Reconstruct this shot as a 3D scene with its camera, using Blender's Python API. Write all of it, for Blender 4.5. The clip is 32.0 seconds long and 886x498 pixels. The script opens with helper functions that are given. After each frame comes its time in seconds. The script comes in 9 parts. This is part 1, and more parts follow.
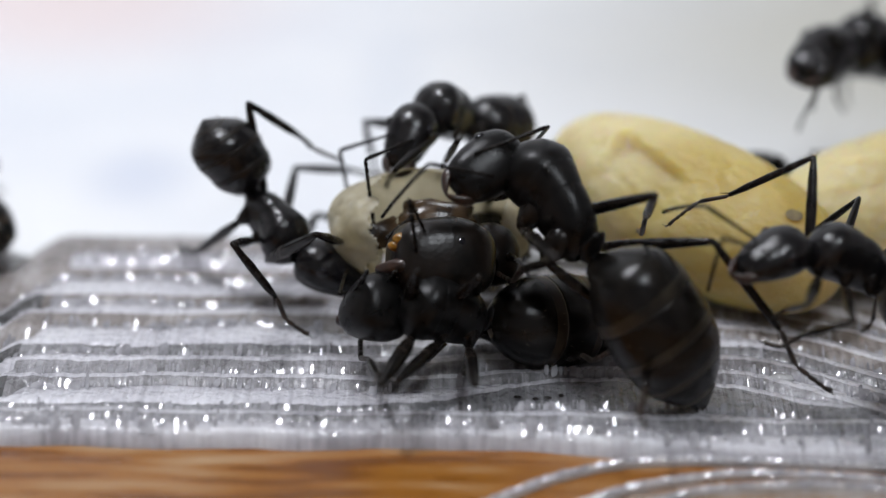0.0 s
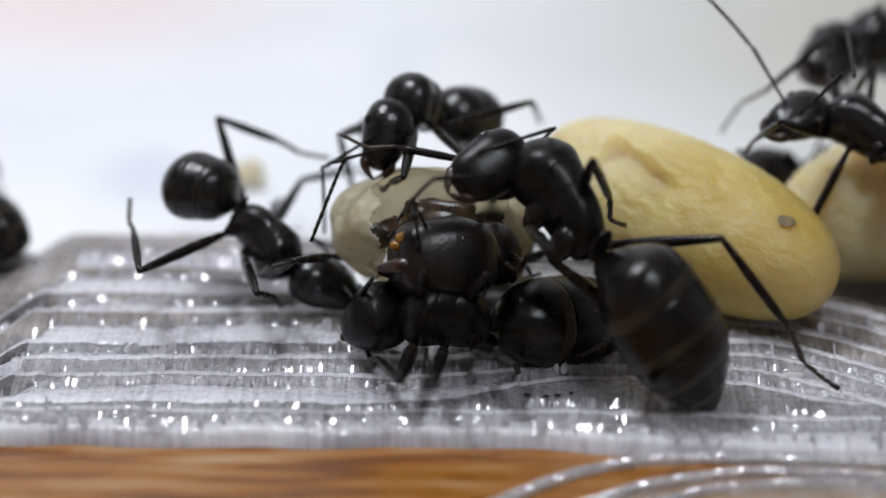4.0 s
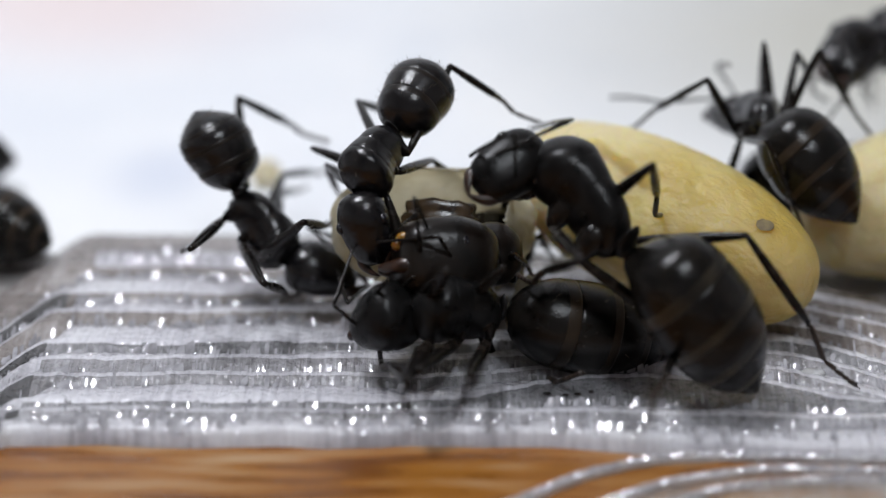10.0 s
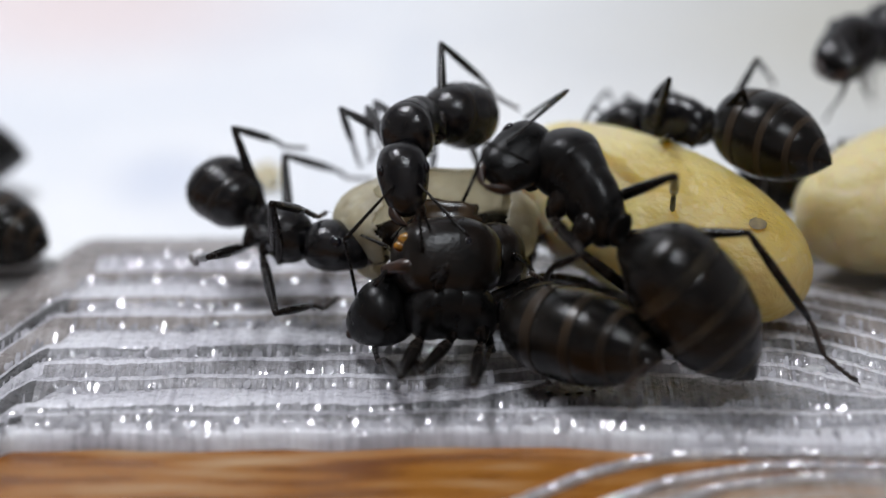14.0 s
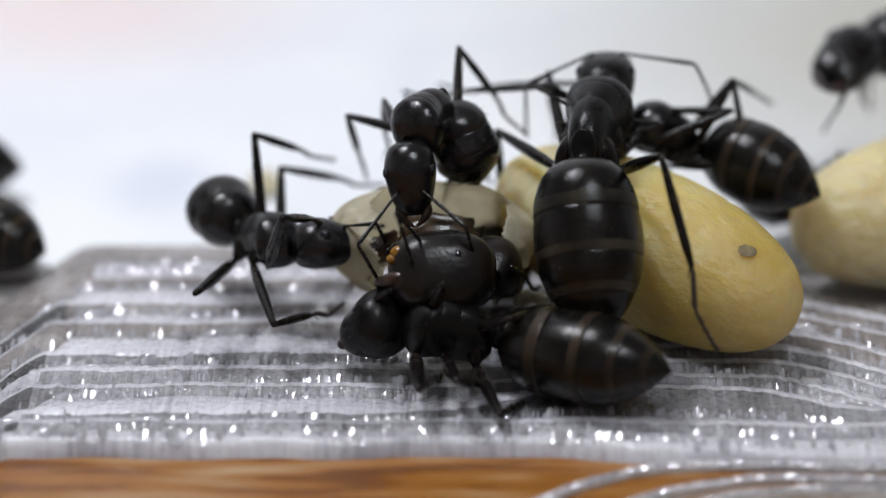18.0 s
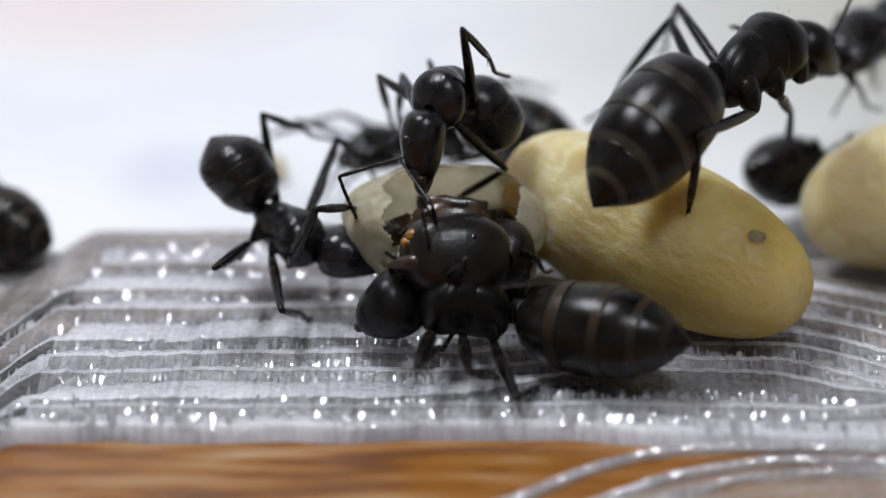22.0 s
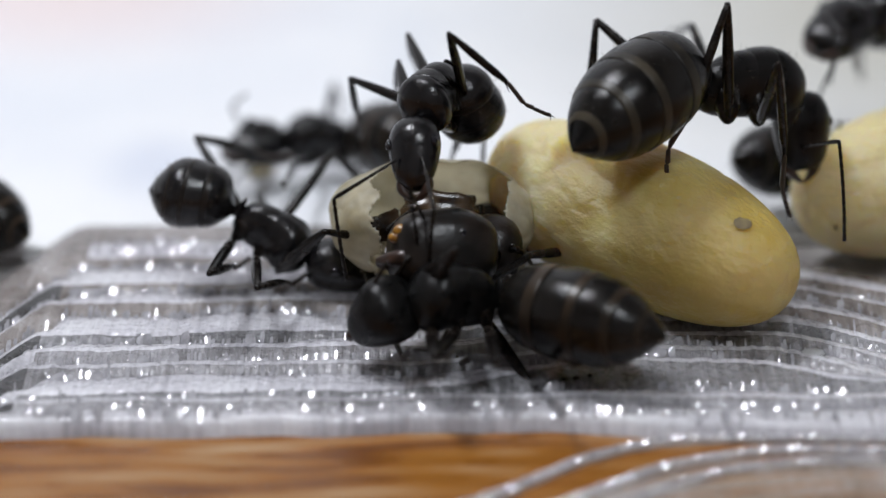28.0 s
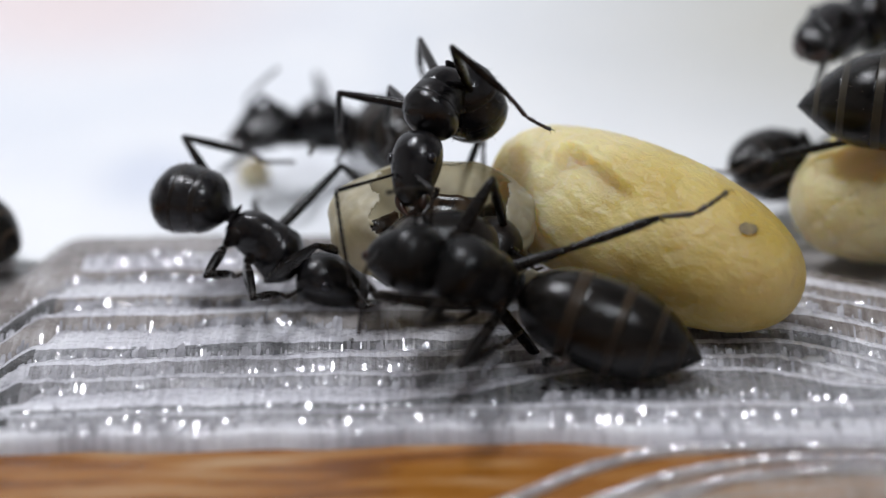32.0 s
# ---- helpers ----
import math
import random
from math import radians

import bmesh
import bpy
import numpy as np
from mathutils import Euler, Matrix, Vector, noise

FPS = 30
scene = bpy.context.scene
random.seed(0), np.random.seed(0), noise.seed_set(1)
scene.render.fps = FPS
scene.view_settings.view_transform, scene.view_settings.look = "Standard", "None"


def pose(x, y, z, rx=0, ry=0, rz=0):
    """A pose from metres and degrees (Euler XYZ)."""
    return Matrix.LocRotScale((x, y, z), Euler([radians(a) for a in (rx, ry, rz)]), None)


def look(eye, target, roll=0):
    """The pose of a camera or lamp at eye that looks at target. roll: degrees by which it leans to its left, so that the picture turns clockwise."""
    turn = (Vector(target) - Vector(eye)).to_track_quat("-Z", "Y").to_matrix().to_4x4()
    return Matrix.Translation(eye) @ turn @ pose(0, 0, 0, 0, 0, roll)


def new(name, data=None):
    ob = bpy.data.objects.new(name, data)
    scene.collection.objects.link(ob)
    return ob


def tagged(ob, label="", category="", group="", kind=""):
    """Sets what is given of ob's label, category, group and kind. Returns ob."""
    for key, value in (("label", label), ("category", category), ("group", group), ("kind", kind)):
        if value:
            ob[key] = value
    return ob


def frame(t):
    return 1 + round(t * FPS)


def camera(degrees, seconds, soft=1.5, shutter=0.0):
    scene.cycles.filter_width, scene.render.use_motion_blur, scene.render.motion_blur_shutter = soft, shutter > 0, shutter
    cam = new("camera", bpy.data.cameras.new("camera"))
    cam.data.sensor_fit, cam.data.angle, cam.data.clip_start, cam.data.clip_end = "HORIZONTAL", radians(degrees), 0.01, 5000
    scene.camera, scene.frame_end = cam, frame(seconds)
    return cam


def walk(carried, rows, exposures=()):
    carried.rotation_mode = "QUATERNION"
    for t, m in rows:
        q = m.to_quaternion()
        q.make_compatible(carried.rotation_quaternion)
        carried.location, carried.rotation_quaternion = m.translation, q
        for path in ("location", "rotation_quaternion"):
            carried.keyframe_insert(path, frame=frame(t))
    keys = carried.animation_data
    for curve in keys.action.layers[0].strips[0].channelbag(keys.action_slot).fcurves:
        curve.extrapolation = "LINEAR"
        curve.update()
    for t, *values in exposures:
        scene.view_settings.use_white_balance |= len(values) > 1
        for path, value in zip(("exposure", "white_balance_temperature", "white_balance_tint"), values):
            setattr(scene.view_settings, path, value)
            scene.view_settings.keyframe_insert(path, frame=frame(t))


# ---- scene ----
# ---- camera ----
cam = camera(20.0, 32.0, 1.4)
cam.data.dof.use_dof = True
cam.data.dof.focus_distance = 0.0628
cam.data.dof.aperture_fstop = 38


def sway(t, x, y, z, rx, ry, rz):
    """A row of the hand-held path, in millimetres and degrees."""
    return t, pose(x / 1000, y / 1000, z / 1000, rx, ry, rz)


walk(cam, [
    sway(0.0, 0.415, -59.279, 26.438, 68.0863, -0.4476, -0.0892),
    sway(0.5, 0.433, -59.119, 26.356, 68.0768, -0.3196, -0.1523),
    sway(1.0, 0.430, -59.079, 26.318, 68.0650, -0.2394, -0.1826),
    sway(1.5, 0.406, -59.083, 26.300, 68.0542, -0.2077, -0.1794),
    sway(2.0, 0.379, -59.122, 26.304, 68.0475, -0.1762, -0.1746),
    sway(2.5, 0.355, -59.141, 26.307, 68.0452, -0.1725, -0.1606),
    sway(3.0, 0.326, -59.117, 26.308, 68.0507, -0.2015, -0.1301),
    sway(3.5, 0.286, -59.046, 26.298, 68.0612, -0.2451, -0.0865),
    sway(5.5, 0.273, -58.988, 26.236, 68.0396, -0.1465, -0.1177),
    sway(6.0, 0.310, -58.932, 26.153, 68.0059, -0.0284, -0.1899),
    sway(6.5, 0.298, -58.880, 26.098, 67.9871, 0.0925, -0.2310),
    sway(7.0, 0.224, -58.863, 26.093, 67.9881, 0.1467, -0.2047),
    sway(7.5, 0.121, -58.882, 26.125, 68.0016, 0.1306, -0.1314),
    sway(8.0, 0.041, -58.899, 26.161, 68.0180, 0.0696, -0.0550),
    sway(8.5, 0.007, -58.893, 26.182, 68.0309, 0.0152, -0.0105),
    sway(9.0, -0.000, -58.894, 26.198, 68.0393, -0.0066, 0.0028),
    sway(9.5, -0.001, -58.898, 26.210, 68.0457, -0.0153, 0.0070),
    sway(10.0, -0.002, -58.916, 26.226, 68.0504, 0.0261, -0.0094),
    sway(10.5, -0.003, -58.912, 26.231, 68.0539, 0.0735, -0.0275),
    sway(11.0, -0.003, -58.928, 26.239, 68.0551, 0.1204, -0.0466),
    sway(11.5, -0.003, -58.937, 26.233, 68.0495, 0.1826, -0.0714),
    sway(12.0, -0.008, -58.926, 26.207, 68.0369, 0.2759, -0.1060),
    sway(12.5, -0.014, -58.944, 26.197, 68.0270, 0.4228, -0.1614),
    sway(13.0, -0.018, -58.990, 26.224, 68.0312, 0.5424, -0.2071),
    sway(13.5, -0.016, -59.040, 26.269, 68.0453, 0.5696, -0.2193),
    sway(14.0, -0.016, -58.986, 26.271, 68.0583, 0.6078, -0.2348),
    sway(14.5, -0.005, -58.974, 26.290, 68.0713, 0.6516, -0.2588),
    sway(16.5, -0.004, -58.972, 26.412, 68.1411, 0.4393, -0.1734),
    sway(17.0, 0.016, -59.009, 26.440, 68.1482, 0.3487, -0.1500),
    sway(17.5, 0.034, -59.014, 26.442, 68.1484, 0.3091, -0.1457),
    sway(18.0, 0.028, -58.969, 26.419, 68.1456, 0.2386, -0.1140),
    sway(18.5, -0.003, -58.965, 26.401, 68.1366, 0.2542, -0.1002),
    sway(19.0, -0.055, -58.980, 26.379, 68.1206, 0.3169, -0.0915),
    sway(19.5, -0.110, -58.989, 26.336, 68.0946, 0.3235, -0.0588),
    sway(20.0, -0.159, -58.952, 26.250, 68.0551, 0.3408, -0.0345),
    sway(20.5, -0.195, -58.933, 26.173, 68.0162, 0.3896, -0.0307),
    sway(21.0, -0.211, -58.919, 26.131, 67.9964, 0.4065, -0.0274),
    sway(21.5, -0.184, -58.909, 26.118, 67.9909, 0.4512, -0.0633),
    sway(22.0, -0.115, -58.854, 26.101, 67.9939, 0.4668, -0.1141),
    sway(22.5, -0.036, -58.771, 26.074, 67.9973, 0.4804, -0.1709),
    sway(23.0, 0.013, -58.650, 26.033, 68.0017, 0.5241, -0.2202),
    sway(23.5, 0.019, -58.435, 25.965, 68.0117, 0.5897, -0.2507),
    sway(24.0, 0.025, -58.141, 25.859, 68.0182, 0.6809, -0.2913),
    sway(24.5, 0.067, -57.883, 25.740, 68.0097, 0.7590, -0.3499),
    sway(25.0, 0.131, -57.746, 25.642, 67.9854, 0.8070, -0.4111),
    sway(25.5, 0.189, -57.898, 25.652, 67.9565, 0.8266, -0.4575),
    sway(27.5, 0.063, -58.709, 25.856, 67.8875, 0.8983, -0.4056),
    sway(28.0, 0.066, -58.527, 25.830, 67.9142, 0.8552, -0.3896),
    sway(28.5, 0.061, -58.368, 25.799, 67.9326, 0.8652, -0.3903),
    sway(29.0, 0.054, -58.224, 25.765, 67.9456, 0.9311, -0.4121),
    sway(29.5, 0.041, -58.013, 25.696, 67.9535, 1.1035, -0.4732),
    sway(30.0, 0.026, -57.876, 25.655, 67.9598, 1.2706, -0.5313),
    sway(30.5, 0.042, -58.091, 25.765, 67.9724, 1.3039, -0.5550),
    sway(31.0, 0.055, -58.157, 25.805, 67.9795, 1.3589, -0.5851),
    sway(31.5, 0.067, -57.994, 25.749, 67.9850, 1.3742, -0.5988),
    sway(32.0, 0.120, -58.037, 25.787, 67.9971, 1.3277, -0.6142),
], [(0.0, 0.0), (32.0, 0.0)])

# ---- light ----
MM = 0.001
world = bpy.data.worlds.new("room")
scene.world = world
world.use_nodes = True
back = world.node_tree.nodes["Background"]
back.inputs["Color"].default_value = (0.86, 0.92, 1.0, 1)
back.inputs["Strength"].default_value = 0.04


def lamp(name, x, y, z, tx, ty, tz, size, watts, colour):
    data = bpy.data.lights.new(name, "AREA")
    data.shape, data.size, data.energy, data.color = "DISK", size * MM, watts, colour
    ob = new(name, data)
    ob.matrix_basis = look((x * MM, y * MM, z * MM), (tx * MM, ty * MM, tz * MM))
    return ob


lamp("led_lamp", -40, 12, 112, -12, 10, 0, 24, 0.1035, (0.905, 0.93, 1.0))
lamp("desk_lamp", 22, -58, 98, -4, -1, 0, 15, 0.046, (0.88, 0.935, 1.0))


# ---- materials ----
def material(name, colour, rough=0.5, metal=0.0, **more):
    m = bpy.data.materials.new(name)
    m.use_nodes = True
    b = m.node_tree.nodes["Principled BSDF"]
    b.inputs["Base Color"].default_value = (*colour, 1)
    b.inputs["Roughness"].default_value = rough
    b.inputs["Metallic"].default_value = metal
    for key, value in more.items():
        b.inputs[key.replace("_", " ")].default_value = value
    return m


def grain(m, colours, scale, stretch=(1, 1, 1), detail=6, low=0.35, high=0.65, bump=0.0, bump_scale=None, rough=None, bump_mm=0.02):
    """Colour by noise between two tones (scale in features a millimetre), and fine relief."""
    t = m.node_tree
    b = t.nodes["Principled BSDF"]
    at = t.nodes.new("ShaderNodeTexCoord")
    size = t.nodes.new("ShaderNodeMapping")
    size.inputs["Scale"].default_value = [1000 * s for s in stretch]
    t.links.new(at.outputs["Object"], size.inputs["Vector"])
    n = t.nodes.new("ShaderNodeTexNoise")
    n.inputs["Scale"].default_value, n.inputs["Detail"].default_value = scale, detail
    t.links.new(size.outputs[0], n.inputs["Vector"])
    ramp = t.nodes.new("ShaderNodeValToRGB")
    ramp.color_ramp.elements[0].position, ramp.color_ramp.elements[1].position = low, high
    ramp.color_ramp.elements[0].color, ramp.color_ramp.elements[1].color = (*colours[0], 1), (*colours[-1], 1)
    if len(colours) == 3:
        e = ramp.color_ramp.elements.new((low + high) / 2)
        e.color = (*colours[1], 1)
    t.links.new(n.outputs["Fac"], ramp.inputs[0])
    t.links.new(ramp.outputs[0], b.inputs["Base Color"])
    if rough:
        span = t.nodes.new("ShaderNodeMapRange")
        span.inputs["To Min"].default_value, span.inputs["To Max"].default_value = rough
        t.links.new(n.outputs["Fac"], span.inputs[0])
        t.links.new(span.outputs[0], b.inputs["Roughness"])
    if bump:
        fine = t.nodes.new("ShaderNodeTexNoise")
        fine.inputs["Scale"].default_value, fine.inputs["Detail"].default_value = bump_scale or scale * 4, 4
        t.links.new(size.outputs[0], fine.inputs["Vector"])
        bp = t.nodes.new("ShaderNodeBump")
        bp.inputs["Strength"].default_value, bp.inputs["Distance"].default_value = bump, bump_mm * MM
        t.links.new(fine.outputs["Fac"], bp.inputs["Height"])
        t.links.new(bp.outputs[0], b.inputs["Normal"])
    return m


CHITIN = grain(material("glossy_black_chitin", (0.006, 0.006, 0.007), 0.2, Specular_IOR_Level=0.4), [(0.003, 0.003, 0.004), (0.010, 0.009, 0.009)], 3.0, bump=0.6, bump_scale=9, rough=(0.13, 0.32), bump_mm=0.026)
DULL = grain(material("dull_black_chitin", (0.006, 0.006, 0.006), 0.4, Specular_IOR_Level=0.2), [(0.0025, 0.0025, 0.0025), (0.009, 0.0085, 0.0085)], 2.4, bump=0.5, bump_scale=20, rough=(0.2, 0.4), bump_mm=0.014)
GASTER = grain(material("satin_gaster_chitin", (0.007, 0.006, 0.006), 0.3, Specular_IOR_Level=0.26), [(0.0025, 0.0025, 0.0025), (0.009, 0.0075, 0.006)], 1.6, bump=0.6, bump_scale=16, rough=(0.14, 0.26), bump_mm=0.018)
LEG = grain(material("leg_chitin", (0.008, 0.007, 0.007), 0.26, Specular_IOR_Level=0.2), [(0.004, 0.0035, 0.0035), (0.013, 0.010, 0.008)], 3.0, bump=0.4, bump_scale=14, bump_mm=0.014, rough=(0.16, 0.34))
TARSUS = grain(material("brown_tarsus_chitin", (0.02, 0.012, 0.008), 0.45), [(0.010, 0.007, 0.005), (0.035, 0.02, 0.012)], 4.0)
MEMBRANE = grain(material("tan_membrane", (0.10, 0.075, 0.04), 0.5), [(0.05, 0.035, 0.02), (0.16, 0.12, 0.06)], 5.0, bump=0.3)
EYE_BLACK = material("eye_facets", (0.006, 0.006, 0.009), 0.12)
MANDIBLE = grain(material("red_brown_mandible", (0.05, 0.018, 0.008), 0.3), [(0.008, 0.004, 0.003), (0.035, 0.013, 0.006)], 5.0)
BAND = grain(material("pale_skin_band", (0.12, 0.1, 0.06), 0.35, Specular_IOR_Level=0.3), [(0.007, 0.006, 0.0045), (0.044, 0.036, 0.023)], 0.8, bump=0.3)
RIM = grain(material("brown_plate_rim", (0.03, 0.022, 0.012), 0.3, Specular_IOR_Level=0.25), [(0.005, 0.004, 0.0035), (0.016, 0.012, 0.009)], 1.5, bump=0.3)
PALE_RIM = grain(material("tan_plate_rim", (0.09, 0.07, 0.04), 0.3, Specular_IOR_Level=0.25), [(0.005, 0.004, 0.003), (0.034, 0.023, 0.014)], 0.6, bump=0.3)
HAIR = material("golden_hair", (0.10, 0.08, 0.05), 0.5)
YOUNG = grain(material("soft_brown_black_chitin", (0.02, 0.014, 0.01), 0.28, Specular_IOR_Level=0.3), [(0.003, 0.003, 0.0027), (0.011, 0.007, 0.005)], 1.1, bump=0.6, bump_scale=5, rough=(0.2, 0.42), bump_mm=0.028)
AMBER = grain(material("amber_mouth", (0.6, 0.2, 0.02), 0.25, Subsurface_Weight=0.3, Subsurface_Radius=(0.0006, 0.0003, 0.0001), Subsurface_Scale=1.0), [(0.03, 0.012, 0.003), (0.40, 0.19, 0.015)], 2.6, bump=0.3)
PAPER = grain(material("cocoon_silk", (0.5, 0.38, 0.12), 0.45, Specular_IOR_Level=0.3, Subsurface_Weight=1.0, Subsurface_Radius=(0.0026, 0.0019, 0.0007), Subsurface_Scale=1.0), [(0.36, 0.25, 0.05), (0.48, 0.38, 0.135), (0.63, 0.54, 0.30)], 0.4, (0.85, 1.15, 1.15), detail=7, low=0.27, high=0.74, bump=1.0, bump_scale=2.4, rough=(0.34, 0.52), bump_mm=0.16)
HUSK = grain(material("pale_torn_silk", (0.6, 0.55, 0.42), 0.45, Subsurface_Weight=0.6, Subsurface_Radius=(0.0012, 0.001, 0.0006), Subsurface_Scale=1.0, Specular_IOR_Level=0.4), [(0.36, 0.31, 0.19), (0.64, 0.59, 0.44)], 0.8, detail=7, bump=0.6, bump_scale=2.0, bump_mm=0.08)
FLAP = grain(material("brown_skin_flap", (0.05, 0.03, 0.018), 0.25), [(0.014, 0.009, 0.006), (0.07, 0.042, 0.02)], 2.0, bump=0.4)
SPOT = grain(material("dark_meconium", (0.1, 0.08, 0.045), 0.6), [(0.09, 0.07, 0.04), (0.25, 0.19, 0.085)], 2.5, low=0.3, high=0.7)
WHITE = grain(material("white_plaster", (0.75, 0.76, 0.77), 0.7), [(0.73, 0.75, 0.785), (0.83, 0.83, 0.82)], 0.05, detail=3, bump=0.2, bump_scale=1.5)
GREY = grain(material("grey_underside", (0.3, 0.29, 0.28), 0.6), [(0.16, 0.15, 0.145), (0.42, 0.40, 0.39)], 0.5, (0.3, 1.5, 1), bump=0.2)
WALL = grain(material("off_white_wall", (0.1, 0.1, 0.1), 0.7), [(0.74, 0.74, 0.745), (0.80, 0.80, 0.795)], 0.02, bump=0.1)
WOOD = grain(material("orange_brown_wood", (0.3, 0.12, 0.03), 0.3, Specular_IOR_Level=0.3), [(0.075, 0.018, 0.006), (0.27, 0.105, 0.014), (0.40, 0.27, 0.15)], 1.5, (0.16, 1.0, 1), detail=5, low=0.26, high=0.78, bump=0.4, bump_scale=3, rough=(0.16, 0.42))


def along_silk(m, tone, start, stop, most):
    """Silk that takes another tone along the cocoon, from start to stop (x in millimetres)."""
    t = m.node_tree
    b = t.nodes["Principled BSDF"]
    at, split, ramp, mix = (t.nodes.new("ShaderNode" + n) for n in ("TexCoord", "SeparateXYZ", "MapRange", "MixRGB"))
    ramp.interpolation_type = "SMOOTHSTEP"
    ramp.inputs["From Min"].default_value, ramp.inputs["From Max"].default_value = start * MM, stop * MM
    ramp.inputs["To Max"].default_value = most
    mix.inputs["Color2"].default_value = (*tone, 1)
    t.links.new(at.outputs["Object"], split.inputs[0])
    t.links.new(split.outputs["X"], ramp.inputs["Value"])
    t.links.new(ramp.outputs[0], mix.inputs["Fac"])
    t.links.new(b.inputs["Base Color"].links[0].from_socket, mix.inputs["Color1"])
    t.links.new(mix.outputs[0], b.inputs["Base Color"])


along_silk(PAPER, (0.74, 0.69, 0.49), 0.8, -2.6, 0.45)
along_silk(PAPER, (0.40, 0.275, 0.055), 0.0, 4.0, 0.5)


def see_through(m, share):
    """Thin silk: part of the light goes straight through."""
    t = m.node_tree
    glass, both = t.nodes.new("ShaderNodeBsdfTransparent"), t.nodes.new("ShaderNodeMixShader")
    glass.inputs["Color"].default_value = (0.96, 0.90, 0.74, 1)
    both.inputs["Fac"].default_value = share
    t.links.new(t.nodes["Principled BSDF"].outputs[0], both.inputs[1])
    t.links.new(glass.outputs[0], both.inputs[2])
    t.links.new(both.outputs[0], t.nodes["Material Output"].inputs["Surface"])
    return m


SILK = see_through(grain(material("thin_torn_silk", (0.6, 0.55, 0.42), 0.45, Subsurface_Weight=0.4, Subsurface_Radius=(0.001, 0.0008, 0.0005), Subsurface_Scale=1.0), [(0.36, 0.31, 0.19), (0.66, 0.61, 0.46)], 0.8, detail=7, bump=0.6, bump_scale=2.0, bump_mm=0.08), 0.42)


def resin(name, dark, mid, light, clear, ribbed=1.0, rough=(0.18, 0.42), sparkle=1.0):
    """Printed clear plastic: soft ribs across the layers, glossy, partly see-through."""
    m = material(name, mid, 0.12, IOR=1.49, Specular_IOR_Level=0.7, Coat_Weight=0.3, Coat_Roughness=0.12, Subsurface_Weight=0.7, Subsurface_Radius=(0.0025, 0.0025, 0.0025), Subsurface_Scale=1.0)
    t = m.node_tree
    b = t.nodes["Principled BSDF"]
    at = t.nodes.new("ShaderNodeTexCoord")

    def field(scale, detail):
        size, n = t.nodes.new("ShaderNodeMapping"), t.nodes.new("ShaderNodeTexNoise")
        size.inputs["Scale"].default_value = [1000 * c for c in scale]
        n.inputs["Scale"].default_value, n.inputs["Detail"].default_value = 1.0, detail
        t.links.new(at.outputs["Object"], size.inputs["Vector"])
        t.links.new(size.outputs[0], n.inputs["Vector"])
        return n.outputs["Fac"]

    def sums(a, fa, c, fc):
        first, second = t.nodes.new("ShaderNodeMath"), t.nodes.new("ShaderNodeMath")
        first.operation, second.operation = "MULTIPLY", "MULTIPLY_ADD"
        first.inputs[1].default_value, second.inputs[1].default_value = fa, fc
        t.links.new(a, first.inputs[0])
        t.links.new(c, second.inputs[0])
        t.links.new(first.outputs[0], second.inputs[2])
        return second.outputs[0]
    ribs, broad, spots = field((6.5, 0.3, 0.4), 3), field((0.25, 0.5, 0.5), 3), field((2.0 + 2.5 * (sparkle > 1), 2.5 + 2.0 * (sparkle > 1), 2.0), 3)
    # light and dark streaks of refraction, painted into the colour along the ribs
    ramp = t.nodes.new("ShaderNodeValToRGB")
    r = ramp.color_ramp
    r.elements[0].position, r.elements[1].position = 0.36, 0.66
    r.elements[0].color, r.elements[1].color = (*dark, 1), (*light, 1)
    e = r.elements.new(0.5)
    e.color = (*mid, 1)
    t.links.new(sums(ribs, 0.38 * ribbed, broad, 1 - 0.38 * ribbed), ramp.inputs[0])
    t.links.new(ramp.outputs[0], b.inputs["Base Color"])
    span = t.nodes.new("ShaderNodeMapRange")
    span.inputs["From Min"].default_value, span.inputs["From Max"].default_value = 0.35, 0.65
    span.inputs["To Min"].default_value, span.inputs["To Max"].default_value = rough
    t.links.new(spots, span.inputs[0])
    t.links.new(span.outputs[0], b.inputs["Roughness"])
    bp = t.nodes.new("ShaderNodeBump")
    bp.inputs["Strength"].default_value, bp.inputs["Distance"].default_value = 0.7, 0.06 * MM * sparkle
    t.links.new(sums(ribs, 1.0, spots, 0.5 * sparkle), bp.inputs["Height"])
    t.links.new(bp.outputs[0], b.inputs["Normal"])
    t.links.new(bp.outputs[0], b.inputs["Coat Normal"])
    glass = t.nodes.new("ShaderNodeBsdfTransparent")
    glass.inputs["Color"].default_value = (0.95, 0.95, 0.96, 1)
    both = t.nodes.new("ShaderNodeMixShader")
    both.inputs["Fac"].default_value = clear
    t.links.new(b.outputs[0], both.inputs[1])
    t.links.new(glass.outputs[0], both.inputs[2])
    t.links.new(both.outputs[0], t.nodes["Material Output"].inputs["Surface"])
    return m


